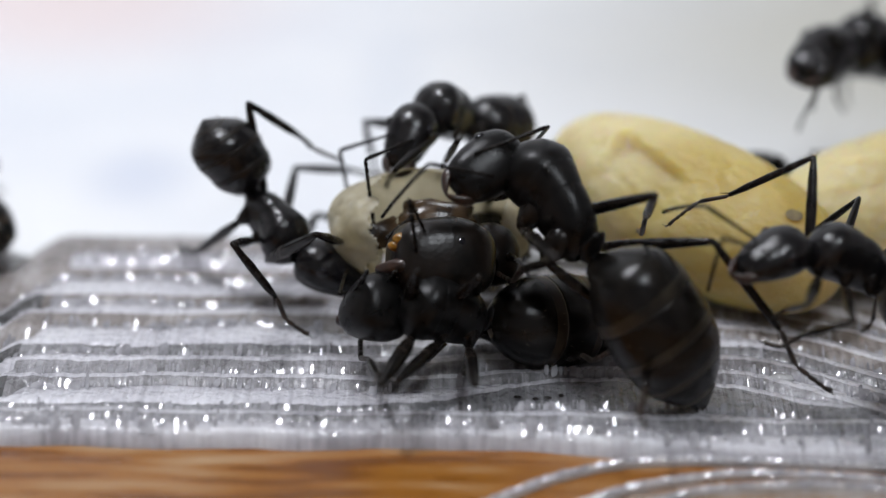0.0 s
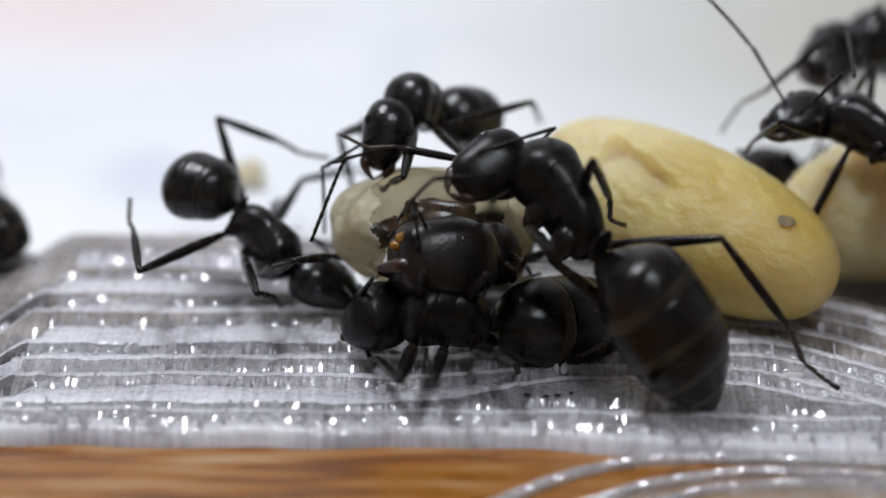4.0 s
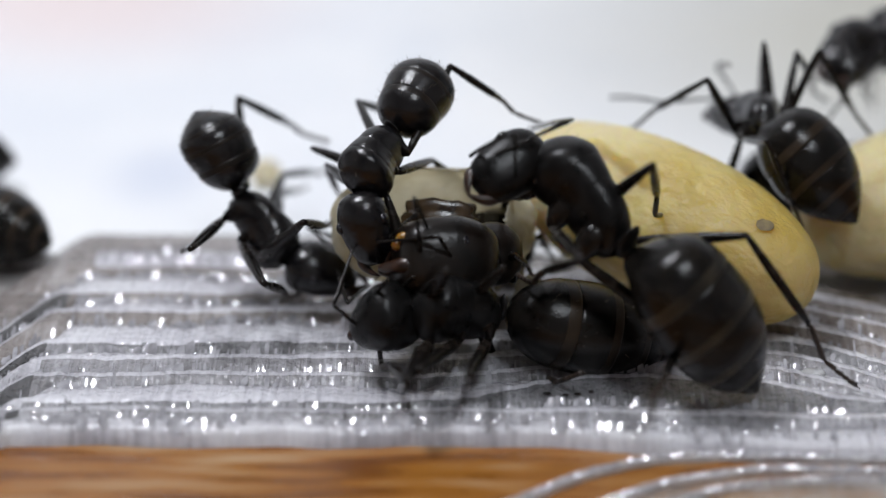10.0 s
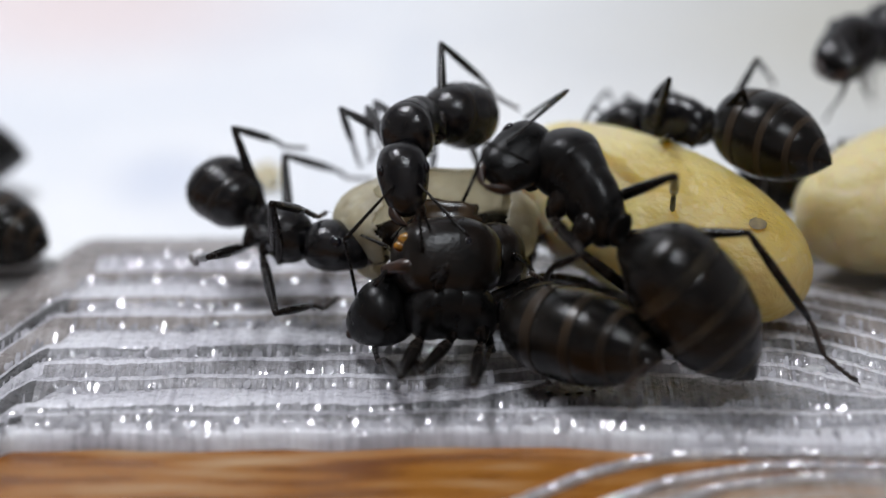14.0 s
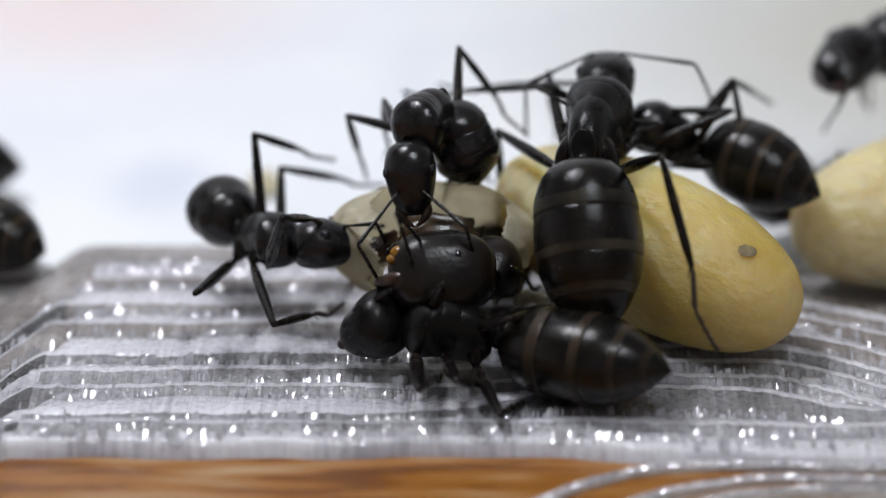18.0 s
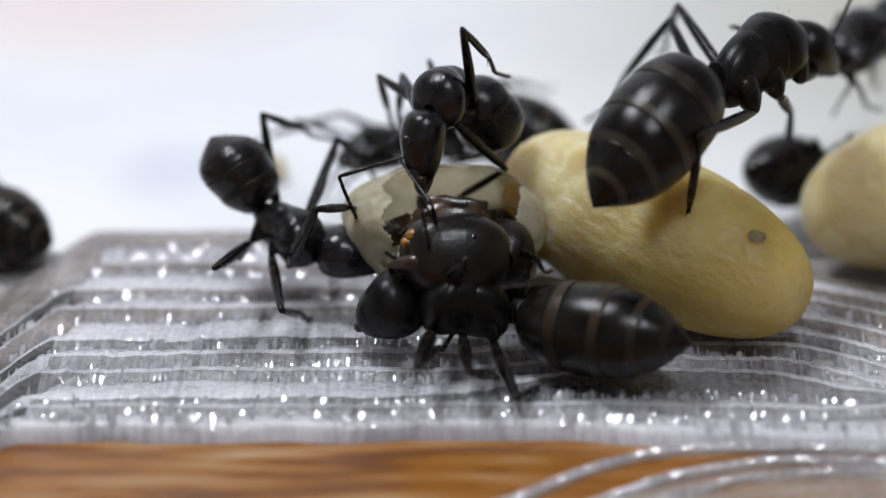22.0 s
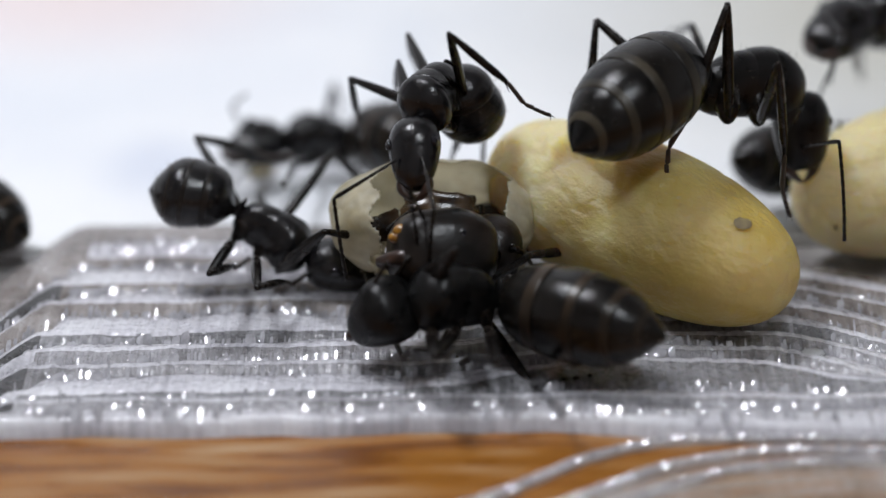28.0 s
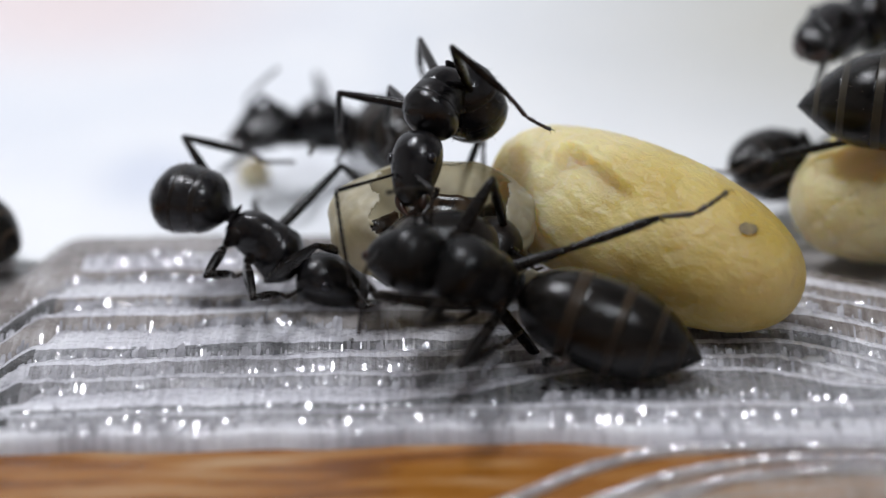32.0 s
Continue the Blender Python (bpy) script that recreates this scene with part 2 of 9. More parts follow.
def tinted_floor():
    """White plaster with broad soft tints: pink at the far left, beige towards the right, bluish between."""
    m = grain(material("tinted_white_plaster", (0.75, 0.76, 0.77), 0.7), [(0.72, 0.74, 0.775), (0.82, 0.825, 0.83)], 0.08, detail=3, bump=0.2, bump_scale=1.5)
    t = m.node_tree
    b = t.nodes["Principled BSDF"]
    colour = b.inputs["Base Color"].links[0].from_socket
    at = t.nodes.new("ShaderNodeTexCoord")
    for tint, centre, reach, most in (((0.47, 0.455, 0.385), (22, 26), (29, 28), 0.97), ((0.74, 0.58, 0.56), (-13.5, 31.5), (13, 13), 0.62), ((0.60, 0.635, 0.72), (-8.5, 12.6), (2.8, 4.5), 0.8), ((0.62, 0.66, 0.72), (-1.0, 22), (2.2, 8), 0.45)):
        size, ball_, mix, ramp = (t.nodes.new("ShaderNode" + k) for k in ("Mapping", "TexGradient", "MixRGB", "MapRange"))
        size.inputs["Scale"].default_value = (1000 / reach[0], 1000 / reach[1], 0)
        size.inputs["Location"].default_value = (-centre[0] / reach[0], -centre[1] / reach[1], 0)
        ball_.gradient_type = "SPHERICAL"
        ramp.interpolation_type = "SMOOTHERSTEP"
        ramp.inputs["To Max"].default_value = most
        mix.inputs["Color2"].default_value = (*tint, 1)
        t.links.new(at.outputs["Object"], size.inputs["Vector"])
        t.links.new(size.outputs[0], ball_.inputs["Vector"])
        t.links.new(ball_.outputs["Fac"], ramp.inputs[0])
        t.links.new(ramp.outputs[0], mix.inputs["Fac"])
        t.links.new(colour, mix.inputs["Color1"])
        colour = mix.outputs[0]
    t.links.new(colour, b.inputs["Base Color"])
    return m


FLOOR = tinted_floor()
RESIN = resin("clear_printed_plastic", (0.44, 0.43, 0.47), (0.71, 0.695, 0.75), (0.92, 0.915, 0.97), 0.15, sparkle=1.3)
# RESIN's darker copies: dark refraction and the wood's brown reflection put into the colour
RESIN_SHADE_EDGE = resin("shaded_plastic_edge", (0.17, 0.164, 0.17), (0.32, 0.31, 0.325), (0.60, 0.59, 0.63), 0.2, sparkle=2.0)
RESIN_SHADE_SLOPE = resin("shaded_plastic_slope", (0.12, 0.118, 0.125), (0.21, 0.208, 0.218), (0.37, 0.366, 0.382), 0.04, sparkle=1.6)
RESIN_BROWN_REFLECT = resin("brown_reflection_plastic", (0.12, 0.10, 0.09), (0.23, 0.20, 0.186), (0.44, 0.41, 0.40), 0.1)
RESIN_SHADE_CORNER = resin("shaded_plastic_bevel", (0.02, 0.02, 0.021), (0.05, 0.048, 0.05), (0.12, 0.118, 0.122), 0.1)
RESIN_BEAD = resin("milky_plastic_bead", (0.62, 0.61, 0.61), (0.88, 0.875, 0.88), (0.95, 0.95, 0.96), 0.2, 0.6, rough=(0.03, 0.1), sparkle=1.5)
RESIN_CLEAR = resin("glassy_plastic_step", (0.30, 0.25, 0.20), (0.52, 0.46, 0.40), (0.80, 0.77, 0.75), 0.45, 0.5)
RESIN_RIB = material("glassy_plastic_rib", (0.55, 0.54, 0.60), 0.28, Specular_IOR_Level=0.6)
grain(RESIN_RIB, [(0.24, 0.235, 0.25), (0.42, 0.415, 0.44)], 3.0, bump=0.1, bump_scale=6, rough=(0.03, 0.12))


DROP = material("clear_plastic_drop", (0.6, 0.6, 0.63), 0.12, Specular_IOR_Level=1.0, Coat_Weight=1.0, Coat_Roughness=0.08)


# ---- mesh tools (all in millimetres) ----
def link(name, verts, faces, mats, parent=None, label="", smooth=True, slots=None):
    me = bpy.data.meshes.new(name)
    me.from_pydata([tuple(c * MM for c in v) for v in verts], [], faces)
    for m in (mats if isinstance(mats, (list, tuple)) else [mats]):
        me.materials.append(m)
    me.polygons.foreach_set("use_smooth", [smooth] * len(me.polygons))
    if slots:
        me.polygons.foreach_set("material_index", slots)
    me.update()
    ob = new(name, me)
    ob.parent = parent
    if label:
        ob["label"] = label
    return ob


def loft(rings, sides=16, power=2.0, caps=True):
    """Verts and faces of a body along x: rings of (x, half width, half height, y, z)."""
    verts, faces = [], []
    for x, w, h, y, z in rings:
        for i in range(sides):
            a = 2 * math.pi * i / sides
            c, s = math.cos(a), math.sin(a)
            c = math.copysign(abs(c) ** (2 / power), c)
            s = math.copysign(abs(s) ** (2 / power), s)
            verts.append((x, y + w * c, z + h * s))
    for k in range(len(rings) - 1):
        for i in range(sides):
            j = (i + 1) % sides
            faces.append((k * sides + i, k * sides + j, (k + 1) * sides + j, (k + 1) * sides + i))
    if caps:
        faces.append(tuple(range(sides - 1, -1, -1)))
        faces.append(tuple(range((len(rings) - 1) * sides, len(rings) * sides)))
    return verts, faces


def smooth_rings(keys, n):
    """n rings through the keyed ones, on smooth curves."""
    ks = np.array(keys, float)
    out = []
    for i in range(n):
        u = i / (n - 1) * (len(ks) - 1)
        k = min(int(u), len(ks) - 2)
        f = u - k
        p0, p1, p2, p3 = ks[max(k - 1, 0)], ks[k], ks[k + 1], ks[min(k + 2, len(ks) - 1)]
        out.append(0.5 * (2 * p1 + (p2 - p0) * f + (2 * p0 - 5 * p1 + 4 * p2 - p3) * f * f + (3 * p1 - p0 - 3 * p2 + p3) * f ** 3))
    return [tuple(float(c) for c in r) for r in out]


def tube(path, sides=8):
    """A round tube along points (x, y, z, radius)."""
    verts, faces = [], []
    pts = [Vector(p[:3]) for p in path]
    side = None
    for k, p in enumerate(path):
        d = (pts[min(k + 1, len(pts) - 1)] - pts[max(k - 1, 0)]).normalized()
        if side is None:
            side = d.orthogonal().normalized()
        side = (side - d * side.dot(d)).normalized()
        other = d.cross(side)
        for i in range(sides):
            a = 2 * math.pi * i / sides
            verts.append(tuple(pts[k] + p[3] * (math.cos(a) * side + math.sin(a) * other)))
    for k in range(len(path) - 1):
        for i in range(sides):
            j = (i + 1) % sides
            faces.append((k * sides + i, k * sides + j, (k + 1) * sides + j, (k + 1) * sides + i))
    faces.append(tuple(range(sides - 1, -1, -1)))
    faces.append(tuple(range((len(path) - 1) * sides, len(path) * sides)))
    return verts, faces


def joined(*pieces):
    verts, faces = [], []
    for v, f in pieces:
        n = len(verts)
        verts += v
        faces += [tuple(i + n for i in q) for q in f]
    return verts, faces


def ball(x, y, z, rx, ry, rz, u=14, v=9):
    verts, faces = [(x, y, z + rz)], []
    for j in range(1, v):
        b = math.pi * j / v
        for i in range(u):
            a = 2 * math.pi * i / u
            verts.append((x + rx * math.sin(b) * math.cos(a), y + ry * math.sin(b) * math.sin(a), z + rz * math.cos(b)))
    verts.append((x, y, z - rz))
    for i in range(u):
        faces.append((0, 1 + i, 1 + (i + 1) % u))
        for j in range(v - 2):
            p, q = 1 + j * u + i, 1 + j * u + (i + 1) % u
            faces.append((p, p + u, q + u, q))
        faces.append((len(verts) - 1, 1 + (v - 2) * u + (i + 1) % u, 1 + (v - 2) * u + i))
    return verts, faces


# ---- the floor and the box round it ----
def slab(name, x0, x1, y0, y1, z0, z1, mat, label="", kind="structure", parent=None):
    v = [(x, y, z) for z in (z0, z1) for x, y in ((x0, y0), (x1, y0), (x1, y1), (x0, y1))]
    f = [(3, 2, 1, 0), (4, 5, 6, 7), (0, 1, 5, 4), (1, 2, 6, 5), (2, 3, 7, 6), (3, 0, 4, 7)]
    ob = link(name, v, f, mat, parent, label, smooth=False)
    return tagged(ob, kind=kind)


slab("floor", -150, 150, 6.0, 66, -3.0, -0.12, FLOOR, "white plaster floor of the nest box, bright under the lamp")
slab("wood_floor", -150, 150, -150, 6.0, -6.0, -0.55, WOOD, "orange brown glossy wood under the plastic")
# unseen box, added: pale sides bounce fill light, near back wall for reflections
for nm, b in (("unseen_wall_back", (-150, 150, 66, 70)), ("unseen_wall_front", (-150, 150, -154, -150)), ("unseen_wall_left", (-154, -150, -150, 150)), ("unseen_wall_right", (150, 154, -150, 150))):
    slab(nm, *b, -6, 160, WHITE if nm == "unseen_wall_back" else WALL, "plain white wall behind the nest" if nm == "unseen_wall_back" else "plain off-white wall round the nest")
slab("ceiling", -154, 154, -154, 154, 160, 164, WALL, "unseen off-white ceiling added over the nest for bounced light")


# the layers' front edges, far to near: y at the corner and at the cocoon, a swelling by the cocoon, the riser's run at both
EDGES = [(7.24, 4.31, 0, 0.3, 0.3), (4.58, 2.9, 0, 0.45, 0.4), (2.87, 2.0, 0.2, 0.35, 0.45), (1.68, 0.75, 0.2, 0.6, 0.5), (-0.22, -0.3, 0.25, 0.35, 0.4), (-1.2, -1.2, 0.3, 0.6, 0.35), (-2.15, -2.3, 0.6, 0.3, 0.3), (-3.55, -3.4, 1.15, 0.5, 2.4), (-4.05, -4.25, 0, 0.35, 0.3), (-4.65, -4.8, 0, 0.4, 0.4)]


def contour(x, k):
    """The front edge of a printed layer: it runs across, swells by the cocoon and turns to the front at the plate's corner."""
    left, right, swell = EDGES[k][:3]
    f = min(max((x + 5.6) / 14.6, 0.0), 1.0)
    f = f * f * (3 - 2 * f)
    bend = 0.14 * math.log(1 + math.exp(min(60.0, (-10.1 - 0.05 * k - x) / 0.14)))
    wave = 0.06 * math.sin(0.55 * x + 0.8 * k) + 0.04 * math.sin(1.7 * x + k) + 0.06 * noise.noise((x * 0.9, k * 4.0, 2))
    fall = 0.33 * max(0.0, x - 8.4) ** 1.4 if k < 7 else 0.03 * max(0.0, x - 5) if k < 9 else 0.09 * max(0.0, x - 2)
    return left * (1 - f) + right * f + swell * math.exp(-((x - 5.3) / 4) ** 4) + wave - fall - 2.6 * bend ** 1.15 / (1 + 0.10 * bend)


def riser(x, k):
    """How far the sloping front of a layer runs out."""
    r0, r1 = EDGES[k][3:]
    run = r0 + (r1 - r0) / (1 + math.exp(-(x - 1.6) * 1.3))
    run *= 1 + (0.9 if k + 1 < len(EDGES) else 0.2) * noise.noise((x * 0.3, k * 9.0, 8))
    if k + 1 < len(EDGES):
        run = min(run * (1 + 6.0 * min(1.0, max(0.0, -9.7 - x))), 0.72 * (contour(x, k) - contour(x, k + 1)) - 0.06)
    return max(run, 0.05)


plate = tagged(new("plastic_plate"), "clear printed plastic plate in thin terraced layers", "plate", kind="structure")
rng = random.Random(4)
XS = [-15 + 0.07 * i for i in range(430)]
LIP = [(0.0, 0.0), (0.25, 0.05), (0.5, 0.18), (0.75, 0.42), (1.0, 0.75)]
STEP = 0.03
for k in range(len(EDGES) - 1):
    top = 0.02 - STEP * k
    verts, faces, slots = [], [], []
    rows = 8 + 5 + 5
    last = k == len(EDGES) - 2
    bite = 1.0 if k in (3, 6) else 0.25
    for i, x in enumerate(XS):
        y0, y1, run = contour(x, k) - 0.05 - (riser(x, k) if k else 0), contour(x, k + 1), riser(x, k + 1)
        rib = 0.016 * noise.noise((x * 2.3, k * 7.3, 0)) + 0.016 * noise.noise((x * 5.1, k * 3.1, 5)) + 0.02 * max(0, noise.noise((x * 9.0, k * 2.1, 9)))
        rib *= 0.3 if last else 1.0
        y1 += (0.01 if last else 0.05) * noise.noise((x * 3, k, 3))
        for j in range(8):
            f = j / 8
            verts.append((x, y0 + (y1 + 0.14 - y0) * f, top + rib * (0.3 + f) + 0.02 * noise.noise((x * 0.8, f * 3 + k * 5, 1)) * math.sin(math.pi * f) + 0.12 * f))
        nick = bite * min(1.0, max(0.15, 0.55 + 1.3 * noise.noise((x * 0.45, k * 6.1, 12)) + 0.5 * noise.noise((x * 2.6, k * 3.3, 4))))
        for u, d in LIP:
            verts.append((x, y1 + 0.14 - 0.2 * u, top + rib * 1.3 + 0.12 - 0.09 * d * nick))
        for j in range(1, 6):
            f = j / 5
            drop = 0.40 if last else 0.0825
            verts.append((x, y1 - 0.06 - run * f, top + rib * 1.3 * (1 - f) + 0.12 - 0.0675 * nick - (drop + 0.0675 * (1 - nick)) * (f ** 3.5 if last else 0.35 * f + 0.65 * f * f)))
    for i in range(len(XS) - 1):
        for j in range(rows - 1):
            faces.append((i * rows + j, i * rows + j + 1, (i + 1) * rows + j + 1, (i + 1) * rows + j))
            # painted shade: risers, left corner and back take the darker resin copies
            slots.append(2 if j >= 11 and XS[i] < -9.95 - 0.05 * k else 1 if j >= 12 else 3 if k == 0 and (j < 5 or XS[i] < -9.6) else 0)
    link("layer", verts, faces, [RESIN, RESIN if last else RESIN_BROWN_REFLECT if k < 3 else RESIN_SHADE_SLOPE if k in (6, 3) else RESIN_SHADE_EDGE, RESIN_SHADE_CORNER if k % 2 else RESIN_BROWN_REFLECT if k < 3 else RESIN, RESIN_BROWN_REFLECT], plate, slots=slots)
slab("underside", -15, 15, -4.6, 6.0, -0.545, -0.46, GREY, "pale underside of the plastic", parent=plate)


# three milky beads on the lower step that curve to the front
BEADS = []


def bead(points, radius, name):
    BEADS.append((points, radius))
    path = smooth_rings([(*p, radius) for p in points], 130)
    path = [(x, y, z + 0.03 * noise.noise((x * 2, y * 2, 0)), r * (1 + 0.15 * noise.noise((x * 1.5, y * 1.5, 7)))) for x, y, z, r in path]
    path = [(x, y, z + 0.006 * rng.uniform(-1, 1), r * rng.uniform(0.96, 1.04)) for x, y, z, r in path]
    v, f = tube(path, 12)
    return link(name, v, f, RESIN_BEAD, plate)


bead([(0.3, -9.0, -0.5), (1.35, -8.3, -0.5), (2.4, -7.4, -0.5), (3.5, -6.6, -0.49), (5.0, -5.95, -0.48), (6.5, -5.8, -0.48), (9, -5.9, -0.48), (12, -6.15, -0.48), (15, -6.5, -0.48)], 0.14, "bead")
bead([(2.2, -9.2, -0.5), (3.37, -8.36, -0.5), (4.4, -7.6, -0.5), (5.4, -7.06, -0.48), (7.5, -6.5, -0.47), (9.5, -6.6, -0.46), (11.5, -6.83, -0.46), (15, -7.3, -0.46)], 0.13, "bead")
bead([(3.3, -9.3, -0.5), (4.4, -8.6, -0.5), (5.7, -7.8, -0.5), (7.0, -7.25, -0.48), (8.8, -7.05, -0.46), (10.5, -7.15, -0.46), (12, -7.4, -0.46), (15, -7.9, -0.46)], 0.1, "bead")
v, f = [], []
for i in range(90):
    x = 3.4 + 0.14 * i
    edge = -8.4 + 1.8 * (1 - math.exp(-(x - 3.4) * 0.5)) - 0.08 * max(0, x - 8.5)
    for j in range(42):
        y = edge - 0.1 * j
        v.append((x, y, -0.5 + 0.07 * math.sin(11 * (y - edge) + 1.5 * noise.noise((x * 0.5, y, 4))) + 0.03 * noise.noise((x * 2, y * 3, 0))))
for i in range(89):
    for j in range(41):
        f.append((i * 42 + j, i * 42 + j + 1, (i + 1) * 42 + j + 1, (i + 1) * 42 + j))
link("lower_step", v, f, RESIN_CLEAR, plate)


# glassy ribs at the foot of the printed steps: small wedges that lean to the front
def wedge(x, y, z, w, deep, lean, side):
    """A slightly domed facet that leans to the front."""
    verts, faces, n = [], [], 5
    for i in range(n):
        u = -1 + 2 * i / (n - 1)
        for j in range(n):
            f = j / (n - 1)
            dome = 0.03 * min(w, deep) * (1 - u * u) * (1 - (2 * f - 1) ** 2)
            verts.append((x + u * w / 2 * (1 - 0.3 * (2 * f - 1) ** 2), y - deep * f, z + deep * math.tan(lean) * (1 - f) + dome + side * u * w / 2))
    for i in range(n - 1):
        for j in range(n - 1):
            p = i * n + j
            faces.append((p, p + 1, p + n + 1, p + n))
    return verts, faces


FOOT = {1: 0.14, 2: 0.16, 3: 0.2, 4: 0.3, 5: 0.12, 6: 0.35, 7: 0.08, 8: 0.07}
ribs = []
for k in range(1, len(EDGES) - 1):
    x = -12.5
    while x < 12.5:
        here = noise.noise((x * 0.4, k * 5.0, 3))
        x += rng.expovariate(1 / FOOT[k]) * (0.25 if here > 0.05 or (k < 6 and -10 < x < -4.5) else 0.9) * (1.0 if x < -1 or k == 8 else 1.5) + 0.06
        deep = rng.uniform(0.12, 0.34)
        y = contour(x, k) - 0.06 - riser(x, k) + rng.uniform(-0.05, 0.2)
        ribs.append(wedge(x, y, 0.03 - STEP * k, rng.choice((0.03, 0.04, 0.05, 0.06, 0.08, 0.1, 0.13, 0.18)) * rng.uniform(0.8, 1.2) * (1.25 if x < -3 else 1.0), deep, math.radians(rng.gauss(30, 7)), rng.gauss(0.22, 0.13)))
for i in range(16):
    ribs.append(wedge(3.35 + 0.155 * i + rng.uniform(-0.04, 0.04), -1.75 - 0.012 * i + rng.uniform(-0.03, 0.03), 0.0, rng.uniform(0.08, 0.2), rng.uniform(0.2, 0.3), math.radians(rng.gauss(31, 4)), rng.gauss(0.22, 0.08)))
for row in (0.35, 0.75, 1.2):
    x = -9.4
    while x < -2.5:
        x += rng.expovariate(1 / 0.09) + 0.04
        ribs.append(wedge(x, contour(x, 1) + row + rng.uniform(-0.08, 0.08), 0.10 - 0.045 * row, rng.uniform(0.05, 0.13), rng.uniform(0.12, 0.3), math.radians(rng.gauss(30, 8)), rng.gauss(0.22, 0.14)))
x = -11.5
while x < 12.5:
    x += rng.expovariate(1 / 0.12) + 0.05
    ribs.append(wedge(x, contour(x, 9) + 0.05 + rng.uniform(-0.05, 0.05), 0.02 - STEP * 8 + 0.015, rng.choice((0.06, 0.1, 0.16, 0.25)), rng.uniform(0.2, 0.4), math.radians(rng.gauss(30, 7)), rng.gauss(0.22, 0.13)))
for points, r0 in BEADS:
    for x, y, z, r in smooth_rings([(*p, r0) for p in points], 110):
        if rng.random() < 0.9:
            ribs.append(wedge(x + rng.uniform(-0.06, 0.06), y - 0.35 * r0 + rng.uniform(-0.03, 0.03), z + 0.72 * r0, rng.uniform(0.08, 0.32), rng.uniform(0.06, 0.12), math.radians(rng.gauss(30, 7)), rng.gauss(0.22, 0.14)))
v, f = joined(*ribs)
tagged(link("ribs", v, f, RESIN_RIB, plate, "glassy ribs that glint along the steps"), kind="stuff")


# melted droplets along the printed lips, too many to count
dots = []
for k in range(1, len(EDGES)):
    x = -13.5
    while x < 12.5:
        x += rng.expovariate(1 / 0.8) + 0.08
        r = rng.uniform(0.02, 0.06)
        dots.append(ball(x, contour(x, k) + rng.uniform(-0.08, 0.12), 0.12 - STEP * k + rng.uniform(-0.02, 0.02), r * rng.uniform(0.8, 1.8), r, r * 0.9, 8, 6))
for points, r0 in BEADS:
    for x, y, z, r in smooth_rings([(*p, r0) for p in points], 70):
        if rng.random() < 0.7:
            r = rng.uniform(0.02, 0.05)
            dots.append(ball(x + rng.uniform(-0.1, 0.1), y + rng.uniform(-0.12, 0.05), z + 0.8 * r0, r * rng.uniform(1, 2.2), r, r, 8, 6))
v, f = joined(*dots)
tagged(link("droplets", v, f, DROP, plate, "tiny clear plastic droplets"), kind="stuff")


def lump(name, x, y, z, sx, sy, sz, mat, label, category, group="", seed=0):
    v, f = ball(0, 0, 0, sx, sy, sz, 20, 14)
    v = [tuple(c * (1 + 0.18 * noise.noise((p[0] / sx * 1.4 + seed, p[1] / sy * 1.4, p[2] / sz * 1.4))) for c in p) for p in v]
    ob = link(name, v, f, mat)
    ob.matrix_basis = Matrix.Translation((x * MM, y * MM, z * MM))
    return tagged(ob, label, category, group)


for n, (x, y) in enumerate(((2.55, -3.15), (2.99, -3.25), (3.29, -3.18), (3.63, -3.05))):
    lump("crumb", x, y, -0.06, rng.uniform(0.06, 0.13), 0.06, 0.035, LEG, "tiny black crumb on the clear plastic", "crumb", "crumbs on the plastic", n)
lump("water_drop", 9.24, -1.97, -0.04, 0.32, 0.2, 0.09, RESIN_BEAD, "clear droplet on the ridged plastic", "drop")
lump("larva", -5.3, 11.5, 0.28, 0.5, 0.42, 0.42, HUSK, "small pale yellow larva on the white floor", "larva", "", 3)


# ---- ants ----
HIPS = {"1": 0.80, "2": 0.50, "3": 0.20}


def hairs(rng, count, place, length):
    """Short stiff hairs; place(rng) gives a foot and a direction."""
    pieces = []
    for _ in range(count):
        p, d = place(rng)
        d = Vector(d).normalized()
        e = Vector(p) + d * length * rng.uniform(0.6, 1.2) + Vector((rng.uniform(-1, 1), rng.uniform(-1, 1), rng.uniform(-1, 1))) * length * 0.2
        pieces.append(tube([(*p, 0.006), (*e, 0.002)], 3))
    return joined(*pieces)


